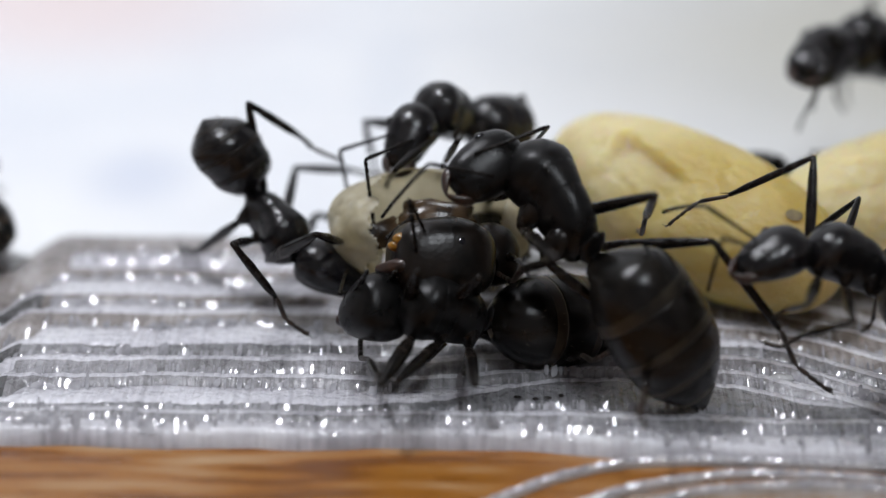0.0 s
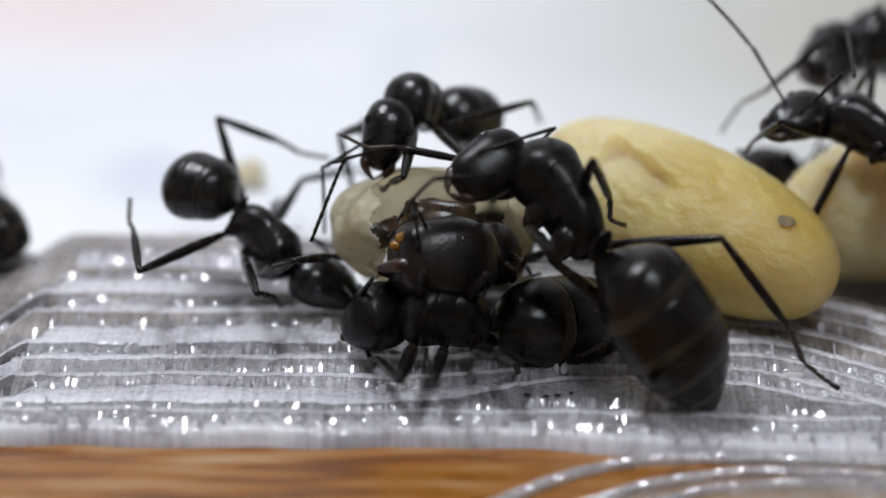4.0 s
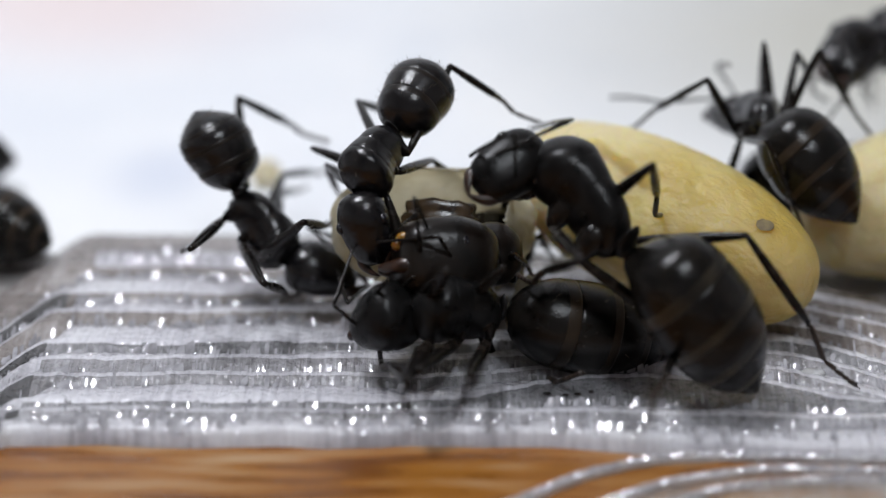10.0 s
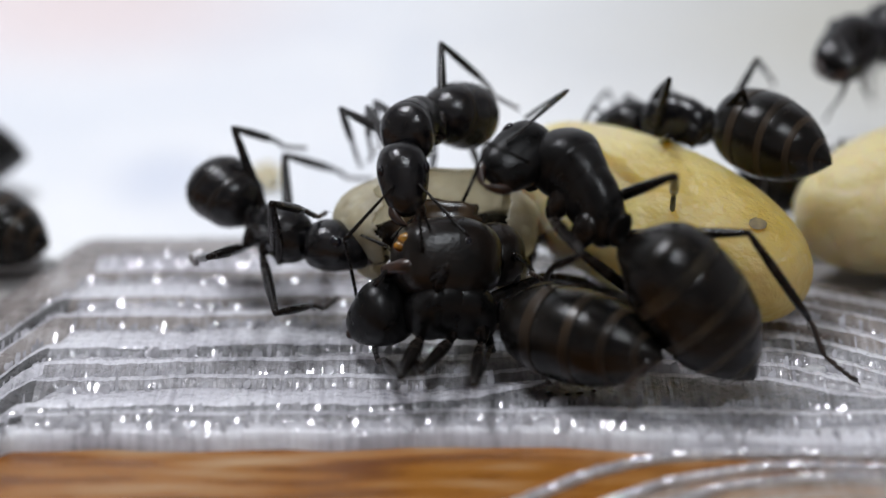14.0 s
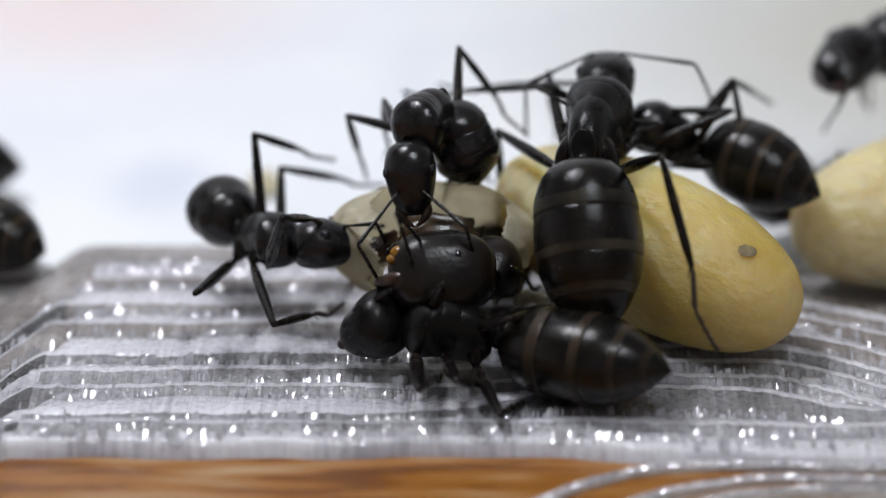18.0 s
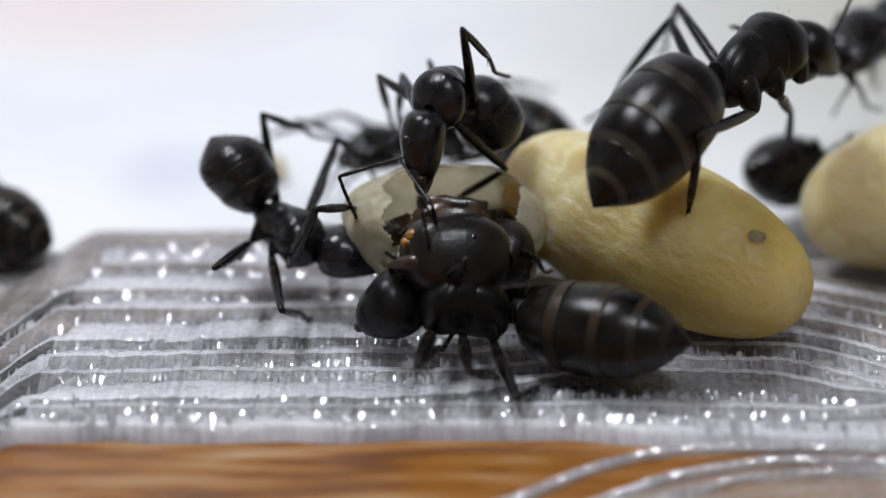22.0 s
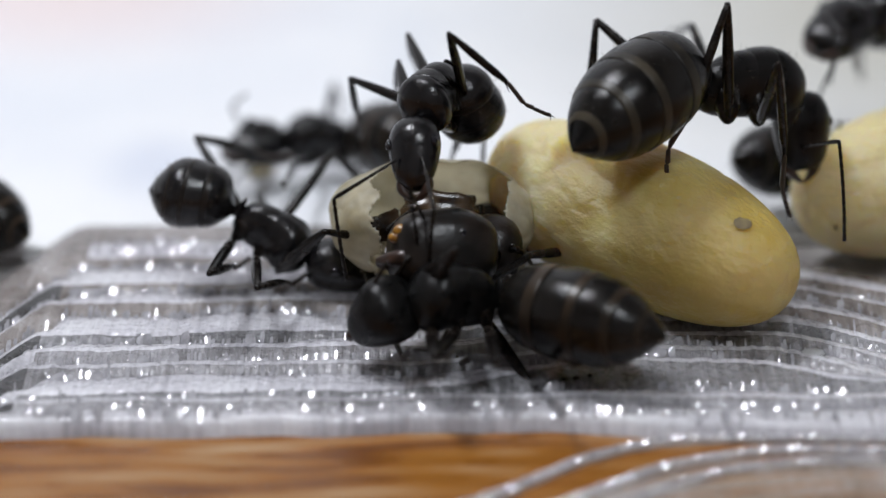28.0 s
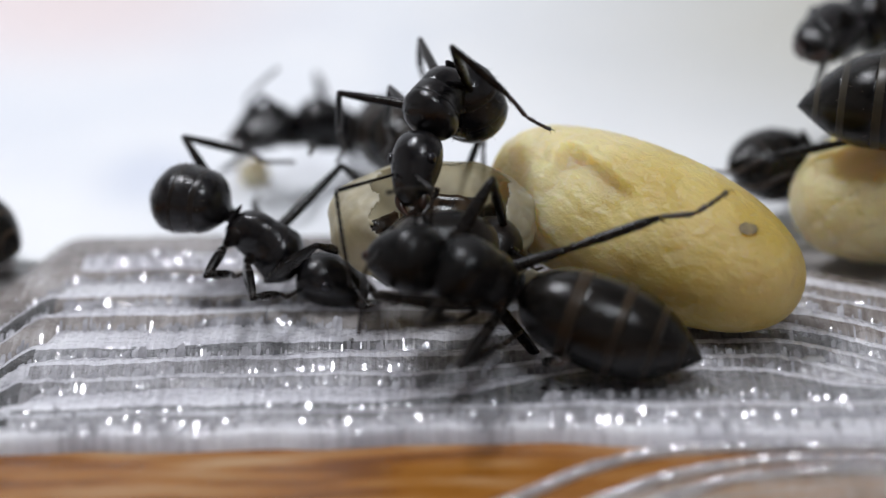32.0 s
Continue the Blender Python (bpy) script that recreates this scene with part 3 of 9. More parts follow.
def ant(name, label, head, thorax, gaster, girth, femur, shin, bulk=1.25, blunt=0.0, rim=None, body=CHITIN, mouth=MANDIBLE, brow=1.0, wide=1.0, arch=0.0, shine=None, snout=0.0, square=2.3, oval=0.0, sturdy=1.0, seed=1, group="ants at the cocoons"):
    """An ant of the given lengths in millimetres. Its space: x forward from the waist to the neck, y to its left, z up."""
    rng = random.Random(seed)
    shine = shine or GASTER
    a = tagged(new(name), label, "ant", group)
    T, H, G, W = thorax, head, gaster, girth / 2
    # thorax and petiole
    keys = [(0.07, .07, .07, 0, -.05), (0.12, .11, .15, 0, -.03), (0.22, .135, .20, 0, 0), (0.34, .148, .225, 0, .02), (0.44, .157, .232, 0, .03), (0.52, .172, .238, 0, .045), (0.62, .20, .245, 0, .05), (0.73, .232, .245, 0, .045), (0.83, .222, .222, 0, .025), (0.91, .175, .18, 0, .01), (0.97, .10, .11, 0, -.01), (1.0, .05, .06, 0, -.02)]
    whole = np.array(smooth_rings(keys, 60))
    for piece, x0, x1, swell in (("propodeum", 0.07, 0.44, 1.0), ("mesonotum", 0.44, 0.63, 1.0), ("pronotum", 0.63, 1.0, 1.0)):
        rings = []
        for u in np.linspace(0, 1, 27):
            x = x0 + (x1 - x0) * u
            w, h, z = (float(np.interp(x, whole[:, 0], whole[:, c])) for c in (1, 2, 4))
            k = swell * bulk * (1 - 0.012 * max(0.0, 1 - u / 0.08) ** 2 * (piece != "propodeum")) * (1 - 0.012 * max(0.0, (u - 0.92) / 0.08) ** 2 * (piece != "pronotum"))
            rings.append((x * T, w * T * k, h * T * k, 0, z * T))
        v, f = loft(rings, 22, 2.3, caps=False)
        link(piece, v, f, body, a)
    v, f = joined(loft([(x * T, w * T, h * T, 0, z * T) for x, w, h, y, z in smooth_rings([(-0.03, .03, .03, 0, -.02), (0.01, .06, .06, 0, -.02), (0.04, .09, .15, 0, .05), (0.07, .08, .12, 0, .04), (0.10, .05, .06, 0, -.04), (0.14, .05, .05, 0, -.05)], 12)], 14))
    link("petiole", v, f, body, a)
    # head
    keys = [(0.0, .10, .10, 0, 0), (0.03, .20, .18, 0, 0), (0.10, .29, .25, 0, .01), (0.24, .347, .30, 0, .02), (0.42, .365, .305, 0, .015), (0.60, .355 - .02 * oval, .265, 0, -.01), (0.78, .33 - .045 * oval, .215, 0, -.035), (0.91, .285 - .08 * oval, .165 - .02 * oval, 0, -.06), (0.985, .20 - .09 * oval, .10 - .03 * oval, 0, -.08)]
    v, f = loft([(x * H, w * H * wide, h * H * brow * (1 + snout * x * x), 0, z * H * (1 - min(1.0, snout))) for x, w, h, y, z in smooth_rings(keys, 22)], 24, square)
    hd = link("head", v, f, body, a)
    for s in (1, -1):
        v, f = ball(0.42 * H, s * 0.315 * H * wide, 0.13 * H, 0.085 * H, 0.055 * H, 0.085 * H)
        link("eye", v, f, EYE_BLACK, hd, "domed glossy black eye")
        v, f = loft([(x * H, w * H, h * H, s * y * H, (-.09 - z) * H) for x, w, h, y, z in smooth_rings([(0.84, .05, .09, .20, 0), (0.93, .075, .085, .19, .01), (1.02, .07, .07, .15, .02), (1.10, .05, .05, .07, .03), (1.14, .015, .02, .0, .03)], 9)], 10)
        v = [(p[0], p[1] * wide, p[2]) for p in v]
        link("mandible", v, f, mouth, hd, "reddish brown jaw")
    # gaster: a pale inner skin and five dark plates over it
    prof = [(0.0, .10), (0.04, .40), (0.12, .72), (0.25, .93), (0.42, 1.0), (0.60, .93), (0.76, .72), (0.88, .43), (0.96, .18), (1.0, .03)]
    prof = [(x, r + blunt * max(0, math.sin(math.pi * min(1, max(0, (x - 0.5) * 2.05)))) ** 0.8) for x, r in prof]
    curve = smooth_rings([(x, r, 0, 0, 0) for x, r in prof], 60)
    xs, rs = [c[0] for c in curve], [max(c[1], 0.02) for c in curve]
    def rise(x):
        return 1.35 * arch * W * min(1.0, max(x, 0.0) / 0.1) * (1 - min(x, 1.0)) ** 0.6
    v, f = loft([(x * G, 0.965 * W * r, 0.93 * W * r, 0, rise(x) - 0.04 * W) for x, r in ((x, np.interp(x, xs, rs)) for x in np.linspace(0, 0.985, 26))], 24)
    gs = link("gaster", v, f, MEMBRANE, a, "tan skin between the dark plates")
    cuts = [0.0, 0.34, 0.58, 0.77, 0.91, 1.0]
    for k in range(5):
        x0, x1 = cuts[k] - (0.01 if k else 0), cuts[k + 1]
        rings, slots = [], []
        for x in [x0 + (x1 - x0) * u for u in (0, 0.12, 0.25, 0.4, 0.55, 0.7, 0.80, 0.86, 0.92, 0.97, 1.0)]:
            r = float(np.interp(x, xs, rs)) * (0.995 + 0.014 * (x - x0) / (x1 - x0) + 0.02 * math.sin(math.pi * min(1.0, (x - x0) / (x1 - x0))))
            rings.append((x * G, W * r, 0.96 * W * r, 0, rise(x) - 0.03 * W))
        rings.append((x1 * G, rings[-1][1] * 0.95, rings[-1][2] * 0.95, 0, rings[-1][4]))
        v, f = loft(rings, 24)
        slots = [(1 if q // 24 >= 6 and k < 4 else 0) for q in range(11 * 24)] + [0, 0]
        link("tergite", v, f, [shine, rim or RIM], gs, slots=slots)
    def on_gaster(r):
        x, t = r.uniform(0.1, 0.97), r.uniform(0, 2 * math.pi)
        q = float(np.interp(x, xs, rs)) * W
        return (x * G, q * math.cos(t), 0.96 * q * math.sin(t) + rise(x)), (0.5, math.cos(t), math.sin(t))
    v, f = hairs(rng, 110, on_gaster, 0.12)
    tagged(link("hair", v, f, HAIR, gs), kind="stuff")
    def on_thorax(r):
        x, t = r.uniform(0.3, 0.95), r.uniform(0.2, math.pi - 0.2)
        return (x * T, 0.19 * T * math.cos(t), 0.05 * T + 0.21 * T * math.sin(t)), (0, math.cos(t), math.sin(t))
    v, f = hairs(rng, 24, on_thorax, 0.2)
    tagged(link("hair", v, f, HAIR, a), kind="stuff")
    # legs: coxa on the thorax, femur, and under it tibia and tarsus
    legs = {}
    for side, s in (("L", 1), ("R", -1)):
        for n in "123":
            hip = Vector((HIPS[n] * T, s * 0.2 * T, -0.2 * T))
            v, f = tube([(hip.x + 0.03 * T, s * 0.05 * T, 0.02 * T, 0.10 * T), (hip.x + 0.025 * T, s * 0.10 * T, -0.06 * T, 0.11 * T), (hip.x + 0.015 * T, s * 0.15 * T, -0.13 * T, 0.092 * T), (hip.x, s * 0.185 * T, -0.185 * T, 0.06 * T), (hip.x, s * 0.20 * T, -0.215 * T, 0.035 * T), (hip.x, s * 0.205 * T, -0.225 * T, 0.01 * T)], 12)
            link("coxa", v, f, LEG, a)
            thick = 0.105 if n == "1" else 0.09
            q = sturdy * femur / 2.25
            v, f = tube([(-0.05, 0, 0, 0.05 * q), (0.1 * femur, 0, 0, 0.08 * q), (0.28 * femur, 0, 0, 1.15 * thick * q), (0.55 * femur, 0, 0, 1.15 * thick * q), (0.8 * femur, 0, 0, 0.95 * thick * q), (0.97 * femur, 0, 0, 0.065 * q), (1.01 * femur, 0, 0, 0.05 * q)], 10)
            fe = link("femur", v, f, LEG, a)
            t = 0.56 * shin
            v, f = joined(tube([(-0.02, 0, 0, 0.05 * q), (0.08 * t, 0, 0, 0.06 * q), (0.4 * t, 0, 0, 0.085 * q), (0.8 * t, 0, 0, 0.08 * q), (t, 0, 0, 0.05 * q)], 8), tube([(0.97 * t, 0, -0.02, 0.02 * q), (1.1 * t, 0, -0.14 * q, 0.006)], 4))
            ti = link("tibia", v, f, LEG, fe)
            r = 0.44 * shin
            segs, x = [], t - 0.01
            bow = lambda u, t=t, r=r: r * (0.05 * (u - t) / r - 0.12 * math.sin(math.pi * min(1.0, max(0.0, (u - t) / r)) ** 0.7))
            for ln, rad in ((0.48, 0.045), (0.17, 0.041), (0.11, 0.038), (0.08, 0.037), (0.14, 0.04)):
                z0, z1 = bow(x), bow(x + ln * r)
                segs += [(x, 0, z0, 0.024 * q), (x + 0.12 * ln * r, 0, z0, rad * q), (x + 0.85 * ln * r, 0, z1, rad * 1.15 * q)]
                x += ln * r
            segs = [tube(segs, 6)]
            for c in (1, -1):
                segs.append(tube([(x - 0.02, 0, bow(x), 0.014), (x + 0.06, c * 0.06, bow(x), 0.011), (x + 0.1, c * 0.09, bow(x) - 0.06, 0.003)], 4))
            v, f = joined(*segs)
            ta = link("tarsus", v, f, TARSUS, fe, "thin brown foot with claws")
            legs[side + n] = (hip, fe, ti, ta)
    # antennae on the head
    feelers = {}
    for side, s in (("L", 1), ("R", -1)):
        root = Vector((0.70 * H, s * 0.17 * H, 0.22 * H))
        sc = 0.95 * H
        v, f = tube([(0, 0, 0, 0.05), (0.06, 0, 0, 0.035), (0.5 * sc, 0, 0, 0.045), (0.92 * sc, 0, 0, 0.06), (sc, 0, 0, 0.035)], 8)
        scape = link("scape", v, f, LEG, hd)
        segs, x, fl = [], 0.0, 1.25 * H
        for i in range(11):
            ln = fl / 11
            bend = lambda u: -0.10 * fl * (u / fl) ** 2
            segs += [(x, 0, bend(x), 0.034), (x + 0.2 * ln, 0, bend(x + 0.2 * ln), 0.05), (x + 0.85 * ln, 0, bend(x + 0.85 * ln), 0.053)]
            x += ln
        v, f = tube(segs, 6)
        fun = link("funiculus", v, f, LEG, hd, "beaded antenna whip")
        feelers[side] = (root, scape, fun, sc)
    return {"root": a, "head": hd, "gaster": gs, "legs": legs, "feelers": feelers, "size": (H, T, G)}


worker_left = ant("ant", "small glossy black worker ant pulling at the emerging ant", 1.95, 2.35, 2.3, 1.78, 3.1, 3.5, bulk=1.24, blunt=0.2, brow=1.12, wide=1.05, arch=0.22, shine=CHITIN, square=2.05, oval=1.0, seed=2)
worker_behind = ant("ant", "small glossy black worker ant standing behind the torn cocoon", 1.9, 2.1, 2.4, 1.72, 2.8, 3.5, bulk=1.48, blunt=0.2, wide=0.95, shine=CHITIN, square=2.05, oval=1.0, seed=3)
big_worker = ant("ant", "large black worker ant with a swollen banded gaster", 2.1, 3.6, 4.75, 2.66, 3.3, 5.0, bulk=1.06, blunt=0.06, rim=BAND, body=DULL, wide=1.02, arch=0.42, oval=0.3, seed=4)
low_worker = ant("ant", "large dull black worker ant crouching on the plastic", 1.75, 2.5, 4.7, 2.4, 2.7, 4.2, bulk=1.4, blunt=0.06, rim=PALE_RIM, body=DULL, brow=1.6, wide=1.36, oval=0.5, sturdy=1.3, seed=5)
roaming_worker = ant("ant", "black worker ant walking across the cocoons", 1.85, 2.35, 3.6, 2.3, 2.6, 4.2, bulk=1.25, rim=PALE_RIM, wide=1.0, arch=0.2, oval=0.7, seed=6)
hidden_worker = ant("ant", "dark worker ant half hidden between two cocoons", 1.7, 2.3, 3.0, 2.1, 2.5, 3.9, seed=7)
far_worker = ant("ant", "blurred black worker ant far back on the white floor", 2.4, 2.6, 3.4, 2.4, 2.5, 3.9, bulk=1.5, seed=8)
edge_worker = ant("ant", "dark ant by the edge of the plastic plate", 1.7, 2.4, 3.2, 2.2, 2.5, 3.9, rim=PALE_RIM, seed=9)
edge_worker_far = ant("ant", "dark ant on the white floor beyond the plastic", 1.6, 2.2, 2.8, 2.0, 2.4, 3.6, seed=10)
young_ant = ant("ant", "brownish black young ant emerging from its torn cocoon", 2.65, 2.6, 3.0, 2.1, 2.4, 3.2, body=YOUNG, brow=1.16, wide=1.16, snout=0.75, square=3.0, seed=11)
face = young_ant["head"]
v, f = joined(tube([(1.95, 0.66, 0.22, 0.04), (2.12, 0.68, 0.26, 0.08), (2.34, 0.6, 0.2, 0.10), (2.5, 0.48, 0.02, 0.09), (2.46, 0.44, -0.2, 0.07), (2.34, 0.45, -0.36, 0.04)], 10), ball(2.42, 0.42, 0.40, 0.30, 0.22, 0.19), ball(2.6, 0.3, 0.24, 0.2, 0.18, 0.14))
link("mouth", v, f, AMBER, face, "soft amber orange mouth parts")


# ---- cocoons ----
COCOON_TILT = (0, 8, -41)


def at_mm(x, y, z, rx=0, ry=0, rz=0):
    return pose(x * MM, y * MM, z * MM, rx, ry, rz)


def ease(u):
    u = min(max(u, 0.0), 1.0)
    return u * u * (3 - 2 * u)


def cocoon_mesh(length, girth, seed, dent, fold_depth):
    """A papery egg-shaped cocoon with shallow folds and facets."""
    verts, faces, nu, nv = [], [], 150, 110
    for i in range(nu + 1):
        a = math.pi * i / nu
        x = -math.cos(a)
        r = max(math.sin(a), 0.0) ** 0.78 * (1 - 0.03 * x)
        for j in range(nv):
            b = 2 * math.pi * j / nv
            d = Vector((x, r * math.cos(b), r * math.sin(b)))
            fold = abs(noise.noise((d.x * 2.6 + seed, d.y * 2.2, d.z * 2.2)))
            fold = 0.03 * noise.noise((d.x * 1.3 + seed, d.y * 1.3, d.z * 1.3)) - dent * max(0, 0.16 - fold) * (1.2 - x)
            # a sunken facet under a sharp crease near the far end
            lx, th = x * length / 2, math.degrees(math.atan2(d.z, -d.y))
            u = (72 - 7.5 * (lx + 2.2) - th) / 58
            if 0 < u < 1:
                fold -= fold_depth * min(u / 0.10, 1) * (1 - u) * ease((lx + 2.3) / 0.35) * (1 - ease((lx + 0.5) / 1.4))
            creased = ease((1.2 - lx) / 3.0)
            fine = noise.noise((lx * 2.4 + seed, d.y * 5.5, d.z * 5.5))
            fold += creased * (0.007 * fine - 0.016 * max(0, 0.12 - abs(noise.noise((lx * 0.9, d.y * 2.6 + seed, d.z * 2.6)))) / 0.12 * (fold_depth > 0.05))
            k = 1 + fold
            verts.append((d.x * length / 2 * (1 + fold * 0.3), d.y * girth / 2 * k, d.z * girth / 2 * k))
    for i in range(nu):
        for j in range(nv):
            q = (j + 1) % nv
            faces.append((i * nv + j, i * nv + q, (i + 1) * nv + q, (i + 1) * nv + j))
    return verts, faces


def make_cocoon(label, length, girth, seed, dent, m, spot, fold_depth):
    c = tagged(new("cocoon"), label, "cocoon", "closed cocoons")
    c.matrix_basis = m
    v, f = cocoon_mesh(length, girth, seed, dent, fold_depth)
    link("shell", v, f, PAPER, c)
    if spot:
        x, yy, z, r = spot
        n = Vector((x * 0.15, yy, z)).normalized()
        v, f = ball(0, 0, 0, r, r * 0.8, 0.009, 28, 10)
        v = [(p[0] * (1 + 0.3 * noise.noise((p[0] * 7, p[1] * 7, 3))), p[1] * (1 + 0.3 * noise.noise((p[1] * 6, p[0] * 6, 8))), p[2]) for p in v]
        q = n.to_track_quat("Z", "Y")
        link("dark_spot", [tuple(q @ Vector(p) + Vector((x, yy, z))) for p in v], f, SPOT, c, "dark dried spot on the silk")
    return c


cocoon = make_cocoon("pale yellow papery ant cocoon lying on the plastic", 9.35, 4.15, 3.0, 0.09, at_mm(5.27, 1.91, 2.0, *COCOON_TILT), (3.37, -0.535, 1.455, 0.24), 0.2)
second_cocoon = make_cocoon("pale yellow ant cocoon partly behind the first one", 9.0, 4.2, 9.0, 0.1, at_mm(13.9, 5.2, 2.0, 0, -6, 14), (-3.3, -1.15, -0.75, 0.16), 0.03)

husk = tagged(new("torn_cocoon"), "pale torn papery cocoon with an ant coming out", "cocoon", "opened cocoon")
verts, faces, nu, nv = [], [], 170, 120
keep = {}
for i in range(nu + 1):
    a = math.pi * i / nu
    x = -math.cos(a)
    r = math.sin(a) ** 0.86 if 0 < i < nu else 0.0
    for j in range(nv):
        b = 2 * math.pi * j / nv
        d = (x, r * math.cos(b), r * math.sin(b))
        k = 1 + 0.06 * noise.noise([2 * c for c in d]) + 0.03 * abs(noise.noise([4 * c + 3 for c in d]))
        verts.append(((2.45 if x < 0 else 2.8) * x * k, 1.7 * r * math.cos(b) * k, 1.55 * r * math.sin(b) * k + 0.12))
for i in range(nu):
    for j in range(nv):
        x, y, z = verts[i * nv + j]
        rag = 0.35 * noise.noise((x * 1.6, y * 1.6, z * 1.6)) + 0.06 * noise.noise((x * 9, y * 9, z * 9))
        if y < 0.55 + rag - 0.25 * z and -1.35 + rag < x < 2.0 + rag and z > -1.2:
            continue
        q = (j + 1) % nv
        faces.append((i * nv + j, i * nv + q, (i + 1) * nv + q, (i + 1) * nv + j))
shell = link("shell", verts, faces, SILK, husk)
thick = shell.modifiers.new("silk", "SOLIDIFY")
thick.thickness = 0.05 * MM


def sheet(name, corners, mat, parent, label, curl=0.12, seed=0):
    """A thin curled scrap between four corners."""
    n, verts, faces = 9, [], []
    c = [Vector(p) for p in corners]
    up = (c[1] - c[0]).cross(c[3] - c[0]).normalized()
    for i in range(n):
        for j in range(n):
            u, w = i / (n - 1), j / (n - 1)
            p = (c[0] * (1 - u) + c[1] * u) * (1 - w) + (c[3] * (1 - u) + c[2] * u) * w
            p += (c[1] - c[0]) * 0.16 * noise.noise((w * 4 + seed, 1, 0)) * (2 * u - 1) + (c[3] - c[0]) * 0.22 * noise.noise((u * 4, seed, 2)) * (2 * w - 1)
            p += up * (curl * 4 * u * (1 - u) + 0.08 * noise.noise((u * 3 + seed, w * 3, seed)))
            verts.append(tuple(p))
    for i in range(n - 1):
        for j in range(n - 1):
            faces.append((i * n + j, (i + 1) * n + j, (i + 1) * n + j + 1, i * n + j + 1))
    ob = link(name, verts, faces, mat, parent, label)
    mod = ob.modifiers.new("thickness", "SOLIDIFY")
    mod.thickness = 0.04 * MM
    return ob


sheet("skin_flap", [(-1.65, -1.0, 0.4), (-0.8, -0.8, 0.75), (-0.4, -1.0, 0.1), (-1.35, -1.15, -0.1)], FLAP, husk, "dark brown folded skin flap", 0.15, 2)
sheet("skin_flap", [(-0.7, -0.9, 0.45), (1.35, -0.9, 0.4), (1.25, -0.4, 0.9), (-0.5, -0.4, 1.0)], FLAP, husk, "dark brown folded skin flap", 0.2, 5)
sheet("silk_scrap", [(-1.75, -1.0, 0.0), (-1.3, -1.25, -0.9), (-1.05, -0.9, -0.7), (-1.2, -0.6, 0.35)], SILK, husk, "torn white silk scrap", 0.1, 7)
sheet("silk_scrap", [(2.3, -1.2, -0.9), (3.2, -1.0, -1.1), (3.1, -0.6, -1.5), (2.2, -0.9, -1.5)], SILK, husk, "torn white silk scrap", 0.2, 13)
sheet("silk_scrap", [(1.7, -1.0, 0.2), (2.55, -0.7, -0.3), (2.5, -0.3, -1.2), (1.75, -0.9, -1.3)], SILK, husk, "torn white silk scrap", 0.15, 11)


# ---- movement of an ant ----
def aim(origin, point, up):
    """A turn at origin whose x axis points at point and whose z axis leans to up."""
    x = (Vector(point) - Vector(origin)).normalized()
    z = Vector(up) - x * x.dot(Vector(up))
    if z.length < 0.05:
        z = x.orthogonal()
    z.normalize()
    return Matrix.Translation(origin) @ Matrix((x, z.cross(x), z)).transposed().to_4x4()


def stance(t, waist, neck, mouth, tip, *limbs):
    """One moment of an ant in millimetres: body points, then knee and foot of each leg (left front, middle, hind; right ones), then elbow and tip of both antennae."""
    return t, Vector(waist), Vector(neck), Vector(mouth), Vector(tip), [Vector(p) for p in limbs]


def metric(m):
    return Matrix.Translation(m.translation * MM) @ m.to_3x3().to_4x4()


def move_ant(a, rows, lean=(0, 0, 1)):
    H, T, G = a["size"]
    paths = {}
    for t, waist, neck, mouth, tip, limbs in rows:
        body = aim(waist, neck, lean)
        inv = body.inverted()
        paths.setdefault(a["root"], []).append((t, metric(body)))
        joint = Vector((T, 0, 0))
        head = aim(joint, inv @ mouth, (-0.2, 0, 1))
        paths.setdefault(a["head"], []).append((t, metric(head)))
        paths.setdefault(a["gaster"], []).append((t, metric(aim(Vector((0, 0, 0)), inv @ tip, (-0.6, 0, 1)))))
        for i, key in enumerate(("L1", "L2", "L3", "R1", "R2", "R3")):
            hip, fe, ti, ta = a["legs"][key]
            knee, foot = inv @ limbs[2 * i], inv @ limbs[2 * i + 1]
            side = 1 if key[0] == "L" else -1
            m = aim(hip, knee, (0, side * 0.3, 1))
            paths.setdefault(fe, []).append((t, metric(m)))
            low = m.inverted()
            shank = metric(aim(low @ knee, low @ foot, (0, 0, 1)))
            paths.setdefault(ti, []).append((t, shank))
            paths.setdefault(ta, []).append((t, shank))
        inv_head = (body @ head).inverted()
        for i, key in enumerate("LR"):
            root, scape, fun, sc = a["feelers"][key]
            side = 1 if key == "L" else -1
            if len(limbs) > 12:
                elbow, end = inv_head @ limbs[12 + 2 * i], inv_head @ limbs[13 + 2 * i]
            else:
                elbow, end = root + Vector((0.35, side * 0.75, 0.35)), root + Vector((1.6, side * 0.9, -0.6))
            m = aim(root, elbow, (0, 0, 1))
            paths.setdefault(scape, []).append((t, metric(m)))
            paths.setdefault(fun, []).append((t, metric(aim(m @ Vector((sc, 0, 0)), end, (0, 0, 1)))))
    for ob, path in paths.items():
        if path[-1][0] < 32.0:
            path.append((32.0, path[-1][1]))
        if ob is a["root"] or any((p[1].to_quaternion().rotation_difference(path[0][1].to_quaternion())).angle > 0.002 for p in path) or ob is a["head"]:
            walk(ob, path)
        else:
            ob.matrix_basis = path[0][1]


